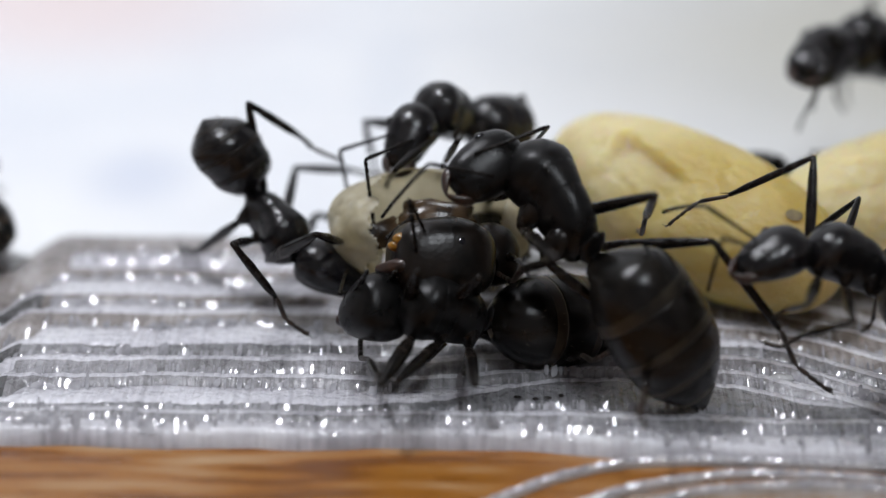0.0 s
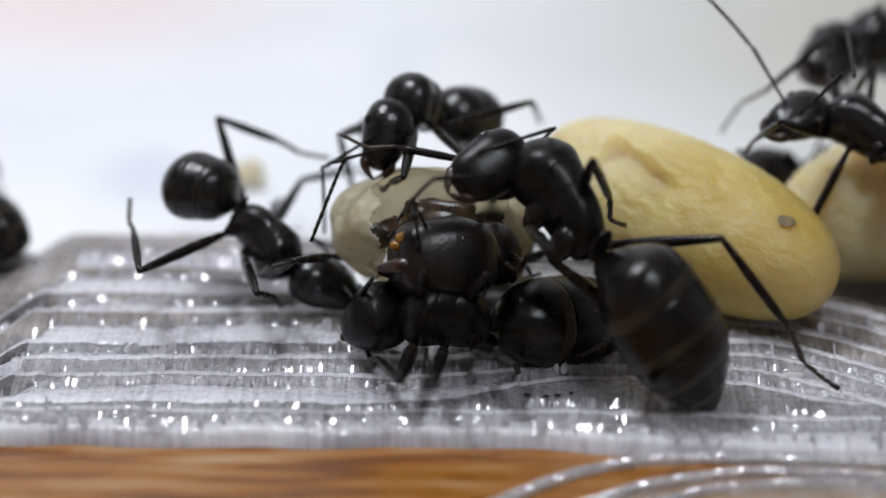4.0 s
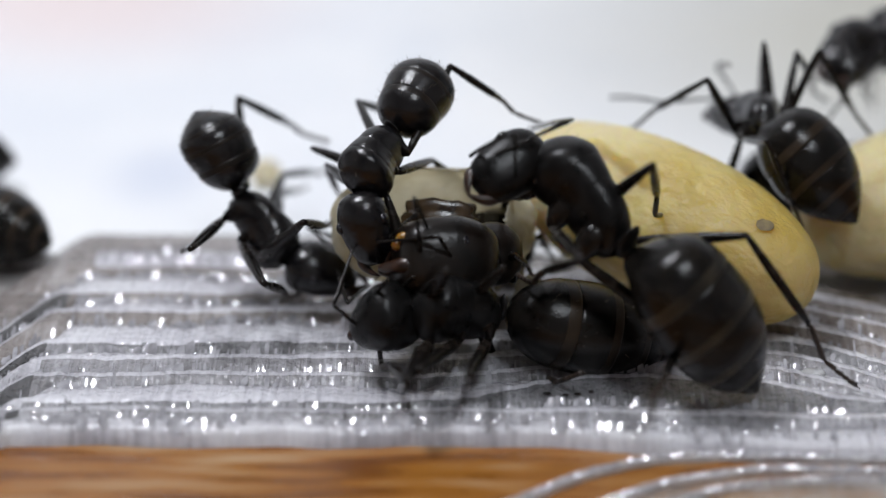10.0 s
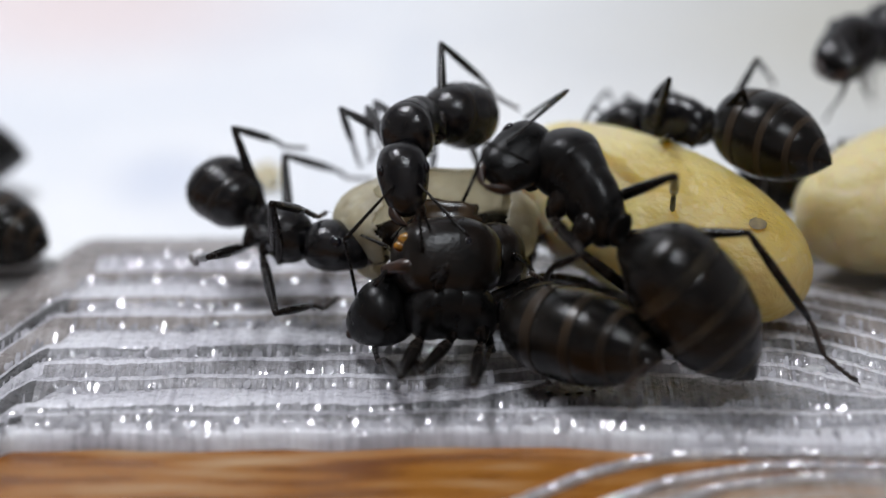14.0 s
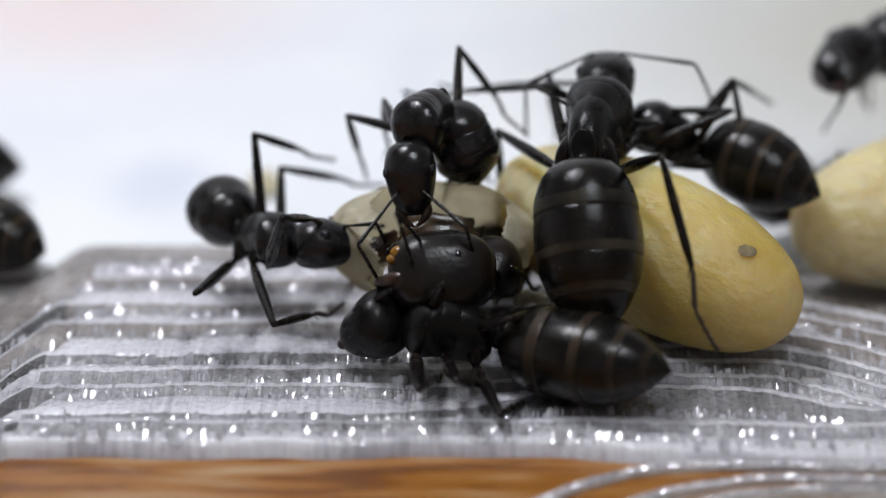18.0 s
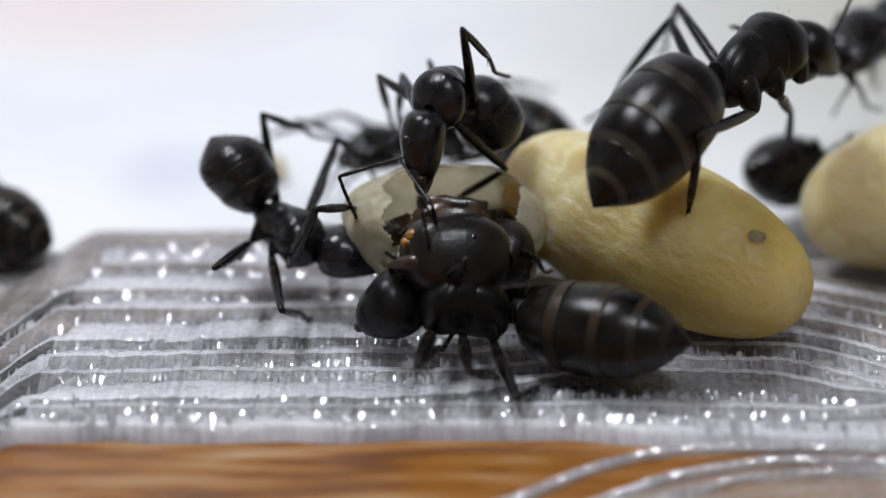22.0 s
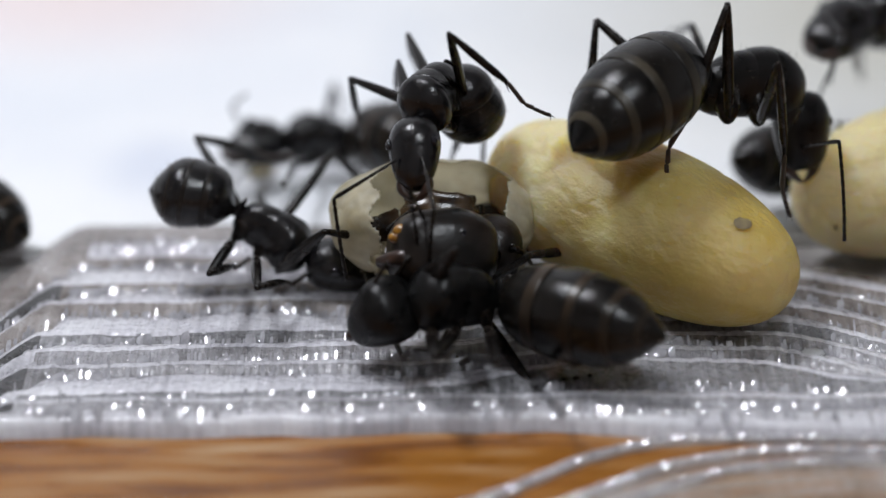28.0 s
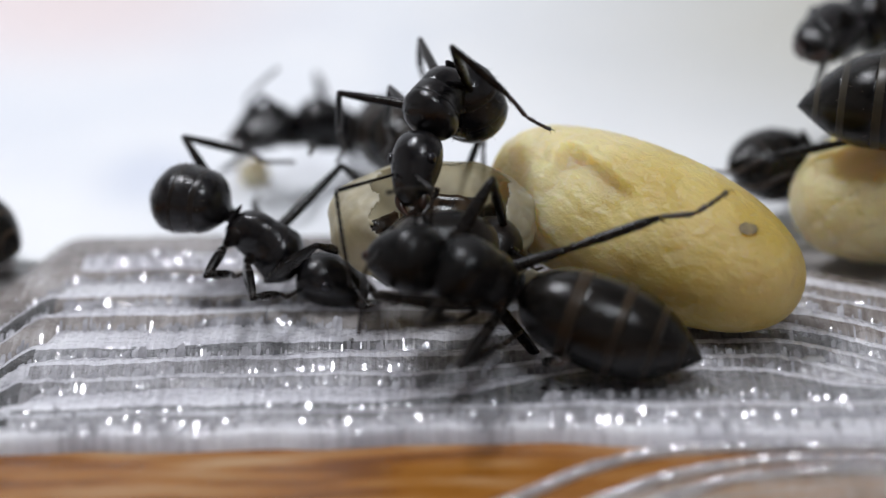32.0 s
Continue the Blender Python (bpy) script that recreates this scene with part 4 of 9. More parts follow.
# ---- what moves ----
def motions():
    rows = []
    rows.append(stance(0.0, (-4.42, 2.64, 3.07), (-3.09, 1.09, 1.91), (-1.26, 0.76, 1.34), (-5.58, 2.84, 5.05),
                       (-2.76, 4.95, 1.60), (-1.61, 7.90, 0.11), (-3.33, 5.34, 2.81), (-0.63, 7.39, 1.95),
                       (-4.40, 2.90, 5.48), (-2.11, 4.46, 3.34), (-2.47, -0.99, 3.36), (-1.43, 1.97, 1.80),
                       (-4.55, -1.17, 3.16), (-2.75, -0.38, 0.27), (-6.05, 4.34, 0.68), (-7.18, 7.51, -0.29),
                       (-2.06, 2.84, 1.61), (-0.67, 0.85, 1.79), (-1.90, -1.40, 1.94), (-0.81, 0.61, 1.10)))
    rows.append(stance(1.0, (-4.71, 2.67, 2.92), (-3.25, 1.80, 1.29), (-1.40, 1.40, 0.86), (-6.49, 2.97, 4.34),
                       (-3.91, 5.60, 1.78), (-3.82, 8.99, 0.89), (-3.28, 5.73, 2.62), (-0.76, 7.96, 1.67),
                       (-5.04, 5.07, 4.58), (-2.12, 5.81, 2.79), (-2.67, -0.51, 2.82), (-1.27, 2.27, 1.22),
                       (-4.78, -0.89, 2.73), (-4.23, 1.73, 0.47), (-5.72, -0.69, 2.46), (-6.75, 2.53, 1.55),
                       (-2.38, 3.43, 1.14), (-0.78, 1.60, 1.31), (-1.77, -0.76, 1.34), (-0.88, 1.39, 0.60)))
    rows.append(stance(2.0, (-4.99, 2.64, 2.65), (-3.53, 2.01, 0.92), (-1.68, 1.82, 0.32), (-7.20, 3.05, 3.14),
                       (-4.34, 5.76, 1.52), (-4.32, 9.13, 0.59), (-3.46, 5.87, 1.96), (-0.85, 8.16, 1.55),
                       (-5.56, 5.08, 4.29), (-2.30, 4.33, 3.27), (-3.13, -0.41, 2.57), (-0.90, 1.76, 0.98),
                       (-3.97, -0.89, 1.61), (-3.16, 2.25, 0.29), (-5.72, -0.77, 2.05), (-6.67, 2.51, 1.27),
                       (-2.96, 3.66, 1.12), (-1.04, 2.17, 0.95), (-1.57, -0.32, 0.70), (-1.16, 2.04, 0.22)))
    rows.append(stance(3.0, (-5.04, 2.61, 2.59), (-3.55, 1.99, 0.88), (-1.72, 1.77, 0.23), (-7.08, 3.67, 2.63),
                       (-4.40, 5.71, 1.54), (-4.39, 9.08, 0.59), (-3.32, 5.78, 1.92), (-1.45, 8.70, 1.44),
                       (-5.64, 5.29, 3.98), (-2.64, 6.45, 2.59), (-3.21, -0.54, 2.43), (-0.99, 1.86, 1.18),
                       (-3.99, -0.92, 1.40), (-3.25, 2.25, 0.13), (-5.81, -0.79, 2.04), (-6.73, 2.51, 1.31),
                       (-2.96, 3.63, 1.12), (-1.07, 2.10, 0.93), (-1.62, -0.37, 0.73), (-1.20, 1.98, 0.21)))
    rows.append(stance(6.0, (-4.78, 2.63, 3.14), (-3.55, 1.17, 1.77), (-1.63, 1.54, 1.75), (-6.43, 3.82, 4.21),
                       (-3.48, 5.06, 1.63), (-2.32, 8.00, 0.11), (-3.83, 5.35, 3.02), (-1.59, 7.88, 2.11),
                       (-5.26, 3.46, 5.38), (-2.80, 5.04, 3.46), (-3.06, -0.51, 3.79), (-1.90, 2.35, 2.14),
                       (-4.42, -1.28, 2.43), (-3.97, 1.74, 0.71), (-6.66, 4.37, 0.91), (-7.53, 7.58, -0.17),
                       (-3.37, 3.04, 2.22), (-1.32, 1.74, 2.46), (-1.54, -0.79, 2.09), (-1.26, 1.61, 1.73)))
    rows.append(stance(7.0, (-5.40, 2.63, 3.10), (-3.94, 1.27, 1.87), (-2.07, 0.74, 2.02), (-6.67, 4.12, 4.31),
                       (-3.74, 5.13, 1.57), (-2.56, 8.06, 0.07), (-4.36, 5.52, 2.59), (-2.72, 8.48, 1.71),
                       (-5.34, 2.93, 5.54), (-3.32, 5.08, 3.64), (-3.60, -0.69, 3.74), (-2.49, 2.38, 2.48),
                       (-4.20, -1.15, 1.73), (-2.34, 1.61, 0.64), (-6.95, 4.48, 0.86), (-7.56, 7.73, -0.29),
                       (-3.41, 2.77, 2.09), (-1.65, 1.11, 2.37), (-2.33, -1.27, 2.09), (-1.63, 1.01, 1.62)))
    rows.append(stance(8.0, (-5.60, 2.60, 3.19), (-4.25, 1.29, 1.78), (-2.47, 1.99, 1.41), (-6.74, 4.05, 4.57),
                       (-4.42, 5.16, 2.08), (-3.74, 8.39, 0.92), (-4.77, 5.55, 2.55), (-3.21, 8.51, 1.54),
                       (-5.41, 3.59, 5.54), (-2.71, 4.70, 3.61), (-3.44, -0.68, 3.31), (-2.81, 2.64, 2.40),
                       (-4.66, -1.19, 2.17), (-4.30, 2.07, 0.94), (-6.32, -0.81, 3.09), (-6.89, 2.42, 1.87),
                       (-3.75, 3.62, 1.96), (-1.98, 1.96, 2.25), (-2.59, -0.48, 1.70), (-1.88, 1.84, 1.53)))
    rows.append(stance(9.0, (-5.55, 2.60, 3.17), (-4.30, 1.31, 1.65), (-2.65, 0.31, 1.92), (-6.46, 4.07, 4.69),
                       (-4.22, 5.19, 1.95), (-3.28, 8.34, 0.74), (-4.72, 5.55, 2.61), (-3.30, 8.57, 1.58),
                       (-5.03, 3.45, 5.55), (-2.82, 5.15, 3.44), (-3.59, -0.37, 3.60), (-2.89, 2.68, 2.03),
                       (-4.53, -1.11, 2.16), (-4.22, 2.02, 0.61), (-6.25, -0.79, 3.09), (-6.86, 2.43, 1.86),
                       (-3.82, 2.56, 2.32), (-2.07, 0.87, 2.48), (-2.70, -1.36, 1.78), (-2.00, 0.97, 1.70)))
    rows.append(stance(10.0, (-5.41, 2.63, 3.11), (-4.14, 1.95, 1.26), (-2.21, 1.89, 0.95), (-6.46, 3.19, 5.08),
                       (-4.50, 5.77, 1.80), (-3.99, 9.06, 0.73), (-4.39, 5.95, 2.30), (-3.16, 9.06, 1.29),
                       (-5.50, 5.17, 4.78), (-3.21, 6.98, 2.86), (-3.51, -0.05, 3.24), (-2.69, 3.04, 1.83),
                       (-4.50, -0.88, 1.90), (-3.80, 2.16, 0.30), (-6.31, -0.71, 2.78), (-6.80, 2.51, 1.51),
                       (-3.64, 3.62, 1.68), (-1.81, 2.01, 1.62), (-2.42, -0.39, 1.15), (-1.85, 1.97, 0.88)))
    rows.append(stance(11.0, (-5.31, 2.60, 2.91), (-3.93, 1.94, 1.13), (-2.04, 1.81, 0.66), (-6.80, 3.75, 4.24),
                       (-4.73, 5.67, 1.91), (-4.66, 9.05, 1.01), (-4.02, 5.88, 2.17), (-3.00, 9.07, 1.18),
                       (-5.80, 4.93, 4.66), (-3.51, 6.94, 2.94), (-3.40, -0.18, 3.05), (-2.46, 2.95, 1.81),
                       (-4.45, -0.95, 1.76), (-3.35, 1.95, 0.13), (-6.36, -0.72, 2.51), (-6.74, 2.50, 1.20),
                       (-3.40, 3.60, 1.46), (-1.52, 2.07, 1.19), (-2.10, -0.40, 0.93), (-1.67, 1.96, 0.47)))
    rows.append(stance(12.0, (-5.10, 2.48, 2.48), (-3.52, 0.94, 1.66), (-1.80, 1.79, 1.30), (-6.37, 3.98, 3.68),
                       (-4.26, 4.69, 1.89), (-3.78, 7.95, 0.70), (-4.13, 5.08, 2.68), (-2.64, 8.06, 1.60),
                       (-5.34, 3.53, 4.74), (-3.23, 5.85, 3.19), (-3.66, -0.97, 3.67), (-2.33, 1.95, 2.28),
                       (-4.15, -1.55, 1.73), (-2.89, 1.41, 0.34), (-6.26, -0.95, 2.29), (-5.94, 2.35, 1.16),
                       (-3.42, 3.31, 1.66), (-1.46, 1.86, 1.70), (-1.84, -0.58, 1.38), (-1.50, 1.79, 0.95)))
    rows.append(stance(13.0, (-5.12, 2.57, 2.58), (-3.64, 1.02, 1.63), (-1.74, 1.44, 1.53), (-5.98, 4.34, 3.77),
                       (-3.87, 4.89, 1.42), (-2.97, 7.94, -0.03), (-4.29, 5.11, 2.88), (-2.31, 7.77, 1.75),
                       (-5.14, 3.67, 4.87), (-3.00, 5.78, 3.07), (-3.99, -0.68, 3.87), (-2.24, 1.94, 2.35),
                       (-3.91, -1.33, 1.35), (-2.48, 1.65, 0.20), (-6.18, -0.90, 1.95), (-5.17, 2.33, 1.07),
                       (-3.44, 3.04, 1.85), (-1.41, 1.74, 2.17), (-1.58, -0.82, 1.84), (-1.33, 1.57, 1.46)))
    rows.append(stance(14.0, (-5.13, 2.61, 2.31), (-3.59, 0.84, 2.31), (-1.64, 0.85, 2.21), (-6.54, 4.22, 3.16),
                       (-3.56, 4.48, 0.98), (-2.15, 7.15, -0.79), (-4.27, 4.69, 3.40), (-1.96, 6.82, 1.84),
                       (-5.49, 3.44, 4.62), (-3.79, 6.07, 3.06), (-4.24, -1.11, 4.22), (-3.01, 1.82, 2.77),
                       (-4.20, -1.62, 1.49), (-2.76, 1.43, 0.55), (-5.86, -0.94, 2.75), (-6.66, 2.19, 1.41),
                       (-3.36, 2.56, 2.00), (-1.33, 1.43, 2.73), (-1.46, -1.07, 3.06), (-1.22, 1.14, 2.06)))
    rows.append(stance(17.0, (-5.50, 2.57, 2.44), (-3.92, 0.83, 2.33), (-1.97, 0.88, 2.30), (-6.86, 4.37, 2.89),
                       (-3.67, 4.50, 1.10), (-2.18, 7.11, -0.70), (-4.45, 4.83, 3.24), (-1.75, 6.53, 1.80),
                       (-5.08, 3.54, 4.87), (-3.11, 5.65, 2.89), (-4.21, -1.04, 4.29), (-2.81, 1.77, 2.74),
                       (-4.20, -1.51, 1.30), (-2.56, 1.47, 0.46), (-6.09, -1.03, 2.72), (-6.50, 2.17, 1.37),
                       (-3.74, 2.57, 2.15), (-1.72, 1.50, 3.00), (-1.77, -1.04, 3.19), (-1.54, 1.23, 2.33)))
    rows.append(stance(18.0, (-5.34, 2.56, 2.14), (-3.82, 0.80, 2.51), (-1.90, 1.15, 2.57), (-6.24, 4.64, 2.52),
                       (-2.75, 4.04, 0.67), (-0.61, 5.94, -1.34), (-4.31, 4.68, 3.26), (-1.58, 6.50, 2.05),
                       (-4.90, 3.44, 4.66), (-2.94, 5.85, 3.04), (-3.90, -1.35, 4.17), (-2.79, 1.72, 2.90),
                       (-4.17, -1.67, 1.43), (-2.52, 1.32, 0.68), (-6.15, -1.14, 2.06), (-5.97, 2.22, 1.12),
                       (-3.54, 2.73, 1.88), (-1.52, 1.85, 2.94), (-1.62, -0.65, 3.72), (-1.35, 1.36, 2.37)))
    rows.append(stance(19.0, (-5.12, 2.55, 1.75), (-3.59, 0.97, 2.57), (-1.90, 0.28, 3.27), (-6.60, 4.32, 1.81),
                       (-2.39, 3.91, 0.33), (0.05, 5.43, -1.66), (-4.36, 4.62, 3.25), (-1.88, 6.78, 2.04),
                       (-6.00, 3.82, 3.71), (-2.91, 5.29, 2.93), (-4.10, -0.91, 4.53), (-2.76, 1.89, 2.92),
                       (-4.23, -1.74, 1.39), (-2.66, 1.29, 0.62), (-5.23, -1.28, 1.88), (-5.22, 2.05, 0.79),
                       (-2.93, 2.06, 2.04), (-1.47, 0.91, 3.61), (-2.35, -1.16, 4.57), (-1.30, 0.46, 3.07)))
    rows.append(stance(20.0, (-5.02, 2.62, 1.94), (-3.51, 0.92, 2.55), (-1.57, 1.02, 2.69), (-6.74, 4.14, 2.00),
                       (-2.60, 4.12, 0.55), (-0.41, 6.09, -1.33), (-4.82, 3.99, 3.93), (-2.34, 6.34, 3.16),
                       (-6.13, 4.25, 3.37), (-3.77, 6.43, 1.98), (-3.38, -1.09, 4.29), (-2.07, 1.90, 3.02),
                       (-4.18, -1.70, 1.48), (-2.39, 1.20, 0.70), (-6.11, -1.02, 1.51), (-5.10, 2.31, 1.13),
                       (-3.23, 2.56, 1.86), (-1.20, 1.69, 2.89), (-1.33, -0.65, 3.89), (-1.08, 1.20, 2.32)))
    rows.append(stance(21.0, (-4.98, 2.56, 2.25), (-3.41, 0.84, 1.90), (-1.72, -0.11, 2.11), (-6.88, 3.76, 2.73),
                       (-3.15, 4.58, 0.93), (-1.72, 7.26, -0.82), (-3.73, 3.39, 4.40), (-2.59, 6.14, 2.56),
                       (-5.96, 4.13, 3.87), (-3.85, 6.39, 2.22), (-3.33, -0.73, 4.02), (-2.03, 2.33, 2.91),
                       (-4.13, -1.63, 1.43), (-2.78, 1.50, 0.64), (-6.43, -0.84, 1.88), (-5.03, 2.27, 1.06),
                       (-2.61, 2.14, 1.78), (-1.11, 0.37, 2.52), (-2.12, -1.89, 2.74), (-1.09, 0.12, 1.82)))
    rows.append(stance(22.0, (-5.06, 2.60, 2.36), (-3.45, 0.99, 1.81), (-1.54, 1.36, 1.68), (-6.23, 3.15, 4.27),
                       (-3.47, 4.80, 1.08), (-2.45, 7.76, -0.48), (-2.96, 4.08, 3.87), (-1.50, 6.09, 1.40),
                       (-4.93, 3.93, 4.60), (-3.19, 6.47, 2.94), (-3.32, -0.84, 3.75), (-1.94, 2.18, 2.65),
                       (-4.22, -1.51, 1.31), (-3.53, 1.57, -0.19), (-5.89, -0.95, 2.24), (-5.30, 2.40, 1.41),
                       (-3.22, 3.02, 1.75), (-1.20, 1.86, 2.45), (-1.18, -0.73, 2.19), (-0.99, 1.66, 1.77)))
    rows.append(stance(23.0, (-5.42, 2.60, 2.24), (-3.55, 1.45, 1.41), (-1.60, 1.51, 1.44), (-6.85, 2.57, 4.04),
                       (-4.91, 5.07, 1.43), (-5.16, 8.39, 0.34), (-3.35, 4.85, 3.21), (-2.09, 7.73, 1.66),
                       (-5.78, 3.77, 4.50), (-3.72, 6.08, 2.86), (-3.67, -0.41, 3.55), (-2.09, 2.54, 2.54),
                       (-4.26, -1.30, 1.29), (-2.85, 1.74, 0.26), (-6.09, -0.93, 1.88), (-5.36, 2.48, 1.57),
                       (-3.38, 3.17, 1.70), (-1.36, 1.99, 2.40), (-1.25, -0.50, 1.92), (-1.13, 1.92, 1.70)))
    rows.append(stance(24.0, (-5.40, 2.60, 2.30), (-3.59, 1.70, 1.10), (-1.67, 1.62, 0.78), (-7.15, 3.24, 3.65),
                       (-4.83, 5.37, 1.39), (-5.00, 8.71, 0.36), (-3.35, 5.08, 2.98), (-1.89, 7.91, 1.52),
                       (-6.12, 4.86, 3.88), (-3.96, 7.18, 2.39), (-3.50, -0.03, 3.38), (-2.06, 3.03, 2.49),
                       (-4.37, -1.16, 1.38), (-3.10, 1.92, 0.30), (-5.99, -0.89, 1.87), (-5.30, 2.51, 1.43),
                       (-2.96, 3.53, 1.24), (-1.26, 1.88, 1.78), (-1.42, -0.44, 1.47), (-1.19, 1.97, 1.14)))
    rows.append(stance(25.0, (-5.28, 2.60, 2.37), (-3.57, 2.07, 0.84), (-1.66, 1.96, 0.46), (-7.35, 3.36, 3.01),
                       (-4.76, 5.73, 1.33), (-4.85, 9.09, 0.35), (-3.35, 5.43, 2.71), (-1.70, 8.19, 1.34),
                       (-6.40, 5.27, 3.48), (-4.17, 7.62, 2.17), (-3.32, 0.34, 3.21), (-2.02, 3.49, 2.44),
                       (-4.48, -1.01, 1.46), (-3.36, 2.12, 0.34), (-5.89, -0.84, 1.86), (-5.25, 2.56, 1.29),
                       (-2.53, 3.98, 0.75), (-1.15, 1.99, 1.06), (-1.60, -0.19, 0.93), (-1.26, 2.18, 0.51)))
    rows.append(stance(28.0, (-5.30, 2.56, 2.30), (-3.45, 2.10, 0.94), (-1.52, 2.01, 0.61), (-7.54, 2.83, 2.76),
                       (-4.90, 5.66, 1.41), (-4.98, 9.02, 0.45), (-2.78, 4.93, 2.94), (-1.36, 6.98, 0.49),
                       (-6.48, 5.26, 3.31), (-4.00, 7.31, 1.93), (-2.84, -0.15, 2.67), (-0.98, 2.47, 1.28),
                       (-4.52, -1.05, 1.55), (-3.50, 2.14, 0.50), (-5.71, -0.90, 1.89), (-4.98, 2.38, 0.91),
                       (-2.79, 3.93, 1.05), (-1.38, 1.97, 1.37), (-1.73, -0.20, 1.05), (-1.44, 2.20, 0.82)))
    rows.append(stance(29.0, (-5.37, 2.57, 2.29), (-3.54, 2.11, 0.89), (-1.62, 2.02, 0.56), (-7.57, 3.19, 2.57),
                       (-4.95, 5.69, 1.33), (-5.08, 9.04, 0.33), (-3.27, 5.40, 2.62), (-1.37, 7.66, 0.75),
                       (-6.48, 5.37, 3.22), (-3.84, 7.29, 1.94), (-3.05, -0.15, 2.70), (-1.14, 2.53, 1.51),
                       (-4.52, -1.02, 1.56), (-3.52, 2.14, 0.44), (-5.67, -0.87, 2.06), (-4.99, 2.35, 0.87),
                       (-2.69, 3.99, 0.85), (-1.30, 2.02, 1.22), (-1.69, -0.17, 1.05), (-1.38, 2.21, 0.66)))
    rows.append(stance(30.0, (-5.35, 2.60, 2.36), (-3.49, 2.15, 1.00), (-1.58, 2.03, 0.61), (-7.53, 3.34, 2.28),
                       (-4.93, 5.73, 1.30), (-5.09, 9.08, 0.28), (-3.07, 5.39, 2.60), (-1.73, 7.54, 0.17),
                       (-6.59, 5.42, 3.12), (-3.34, 6.37, 2.24), (-3.08, -0.23, 2.72), (-1.33, 2.44, 1.29),
                       (-4.55, -1.01, 1.57), (-3.40, 2.13, 0.53), (-5.55, -0.86, 2.11), (-5.01, 2.39, 0.93),
                       (-2.55, 4.00, 0.71), (-1.16, 2.03, 1.08), (-1.62, -0.14, 1.05), (-1.29, 2.21, 0.50)))
    rows.append(stance(31.0, (-5.43, 2.59, 2.39), (-3.60, 2.12, 1.00), (-1.68, 2.03, 0.67), (-7.55, 3.45, 2.64),
                       (-4.92, 5.74, 1.37), (-5.07, 9.09, 0.35), (-2.74, 4.98, 2.78), (-1.49, 7.28, 0.46),
                       (-6.61, 5.30, 3.39), (-3.58, 6.62, 2.22), (-3.01, -0.20, 2.66), (-1.55, 2.61, 1.17),
                       (-4.54, -1.01, 1.57), (-3.48, 2.14, 0.47), (-5.60, -0.87, 2.13), (-4.93, 2.35, 0.93),
                       (-2.55, 3.98, 0.65), (-1.19, 1.98, 0.96), (-1.69, -0.14, 0.97), (-1.35, 2.20, 0.37)))
    rows.append(stance(32.0, (-5.31, 2.58, 2.44), (-3.59, 2.06, 0.93), (-1.70, 1.92, 0.47), (-7.42, 3.46, 2.69),
                       (-4.89, 5.67, 1.46), (-5.04, 9.02, 0.46), (-2.42, 4.50, 2.99), (-1.24, 6.94, 0.77),
                       (-6.60, 4.97, 3.73), (-3.81, 6.54, 2.32), (-2.94, -0.21, 2.61), (-1.78, 2.72, 1.08),
                       (-4.52, -1.02, 1.58), (-3.56, 2.13, 0.41), (-5.65, -0.86, 2.14), (-4.86, 2.32, 0.92),
                       (-2.55, 3.91, 0.60), (-1.22, 1.88, 0.86), (-1.76, -0.26, 0.94), (-1.41, 2.06, 0.29)))
    move_ant(worker_left, rows, (0.2, -0.2, 1))
    rows = []
    rows.append(stance(0.0, (1.47, 5.01, 4.33), (0.14, 3.57, 5.10), (-0.55, 2.10, 4.13), (2.99, 6.67, 3.50),
                       (-0.53, 0.92, 4.41), (-0.88, 4.00, 2.79), (1.05, 1.17, 5.10), (0.48, 3.91, 3.00),
                       (2.89, 6.69, 4.47), (3.34, 9.34, 2.22), (-1.47, 6.25, 3.85), (-1.14, 8.51, 1.19),
                       (-0.62, 6.79, 3.25), (-0.82, 9.41, 0.94), (2.05, 7.35, 3.92), (2.80, 10.03, 1.80),
                       (-1.30, 0.85, 4.69), (-1.05, 0.97, 2.33), (-2.04, 3.38, 4.03), (-1.63, 3.25, 1.69)))
    rows.append(stance(1.0, (1.43, 5.01, 4.25), (0.09, 3.57, 5.00), (-0.56, 2.24, 3.80), (2.86, 6.65, 3.25),
                       (-0.74, 1.00, 4.46), (-1.11, 4.04, 2.76), (0.86, 1.21, 5.13), (0.26, 3.90, 2.97),
                       (2.77, 6.74, 4.37), (3.13, 9.39, 2.11), (-1.96, 5.86, 3.67), (-1.10, 8.22, 1.23),
                       (-0.83, 6.73, 3.19), (-1.07, 9.28, 0.80), (1.86, 7.42, 3.73), (2.57, 10.03, 1.51),
                       (-0.53, 0.51, 4.67), (-0.05, 0.35, 2.34), (-2.42, 2.54, 3.83), (-1.73, 2.35, 1.56)))
    rows.append(stance(2.0, (0.89, 5.03, 4.16), (-0.36, 3.55, 4.98), (-0.97, 2.37, 3.63), (2.31, 6.73, 3.25),
                       (-1.09, 0.94, 4.70), (-1.62, 3.85, 2.83), (0.54, 1.27, 5.27), (-0.24, 3.79, 2.97),
                       (2.83, 6.30, 4.46), (3.11, 8.96, 2.20), (-1.98, 5.99, 3.17), (-1.20, 8.64, 1.02),
                       (-1.39, 6.65, 3.07), (-1.82, 9.03, 0.54), (1.31, 7.38, 3.45), (1.84, 9.86, 1.03),
                       (-2.37, 2.07, 3.89), (-1.39, 0.73, 2.19), (-1.01, 3.75, 2.95), (-0.13, 3.84, 0.74)))
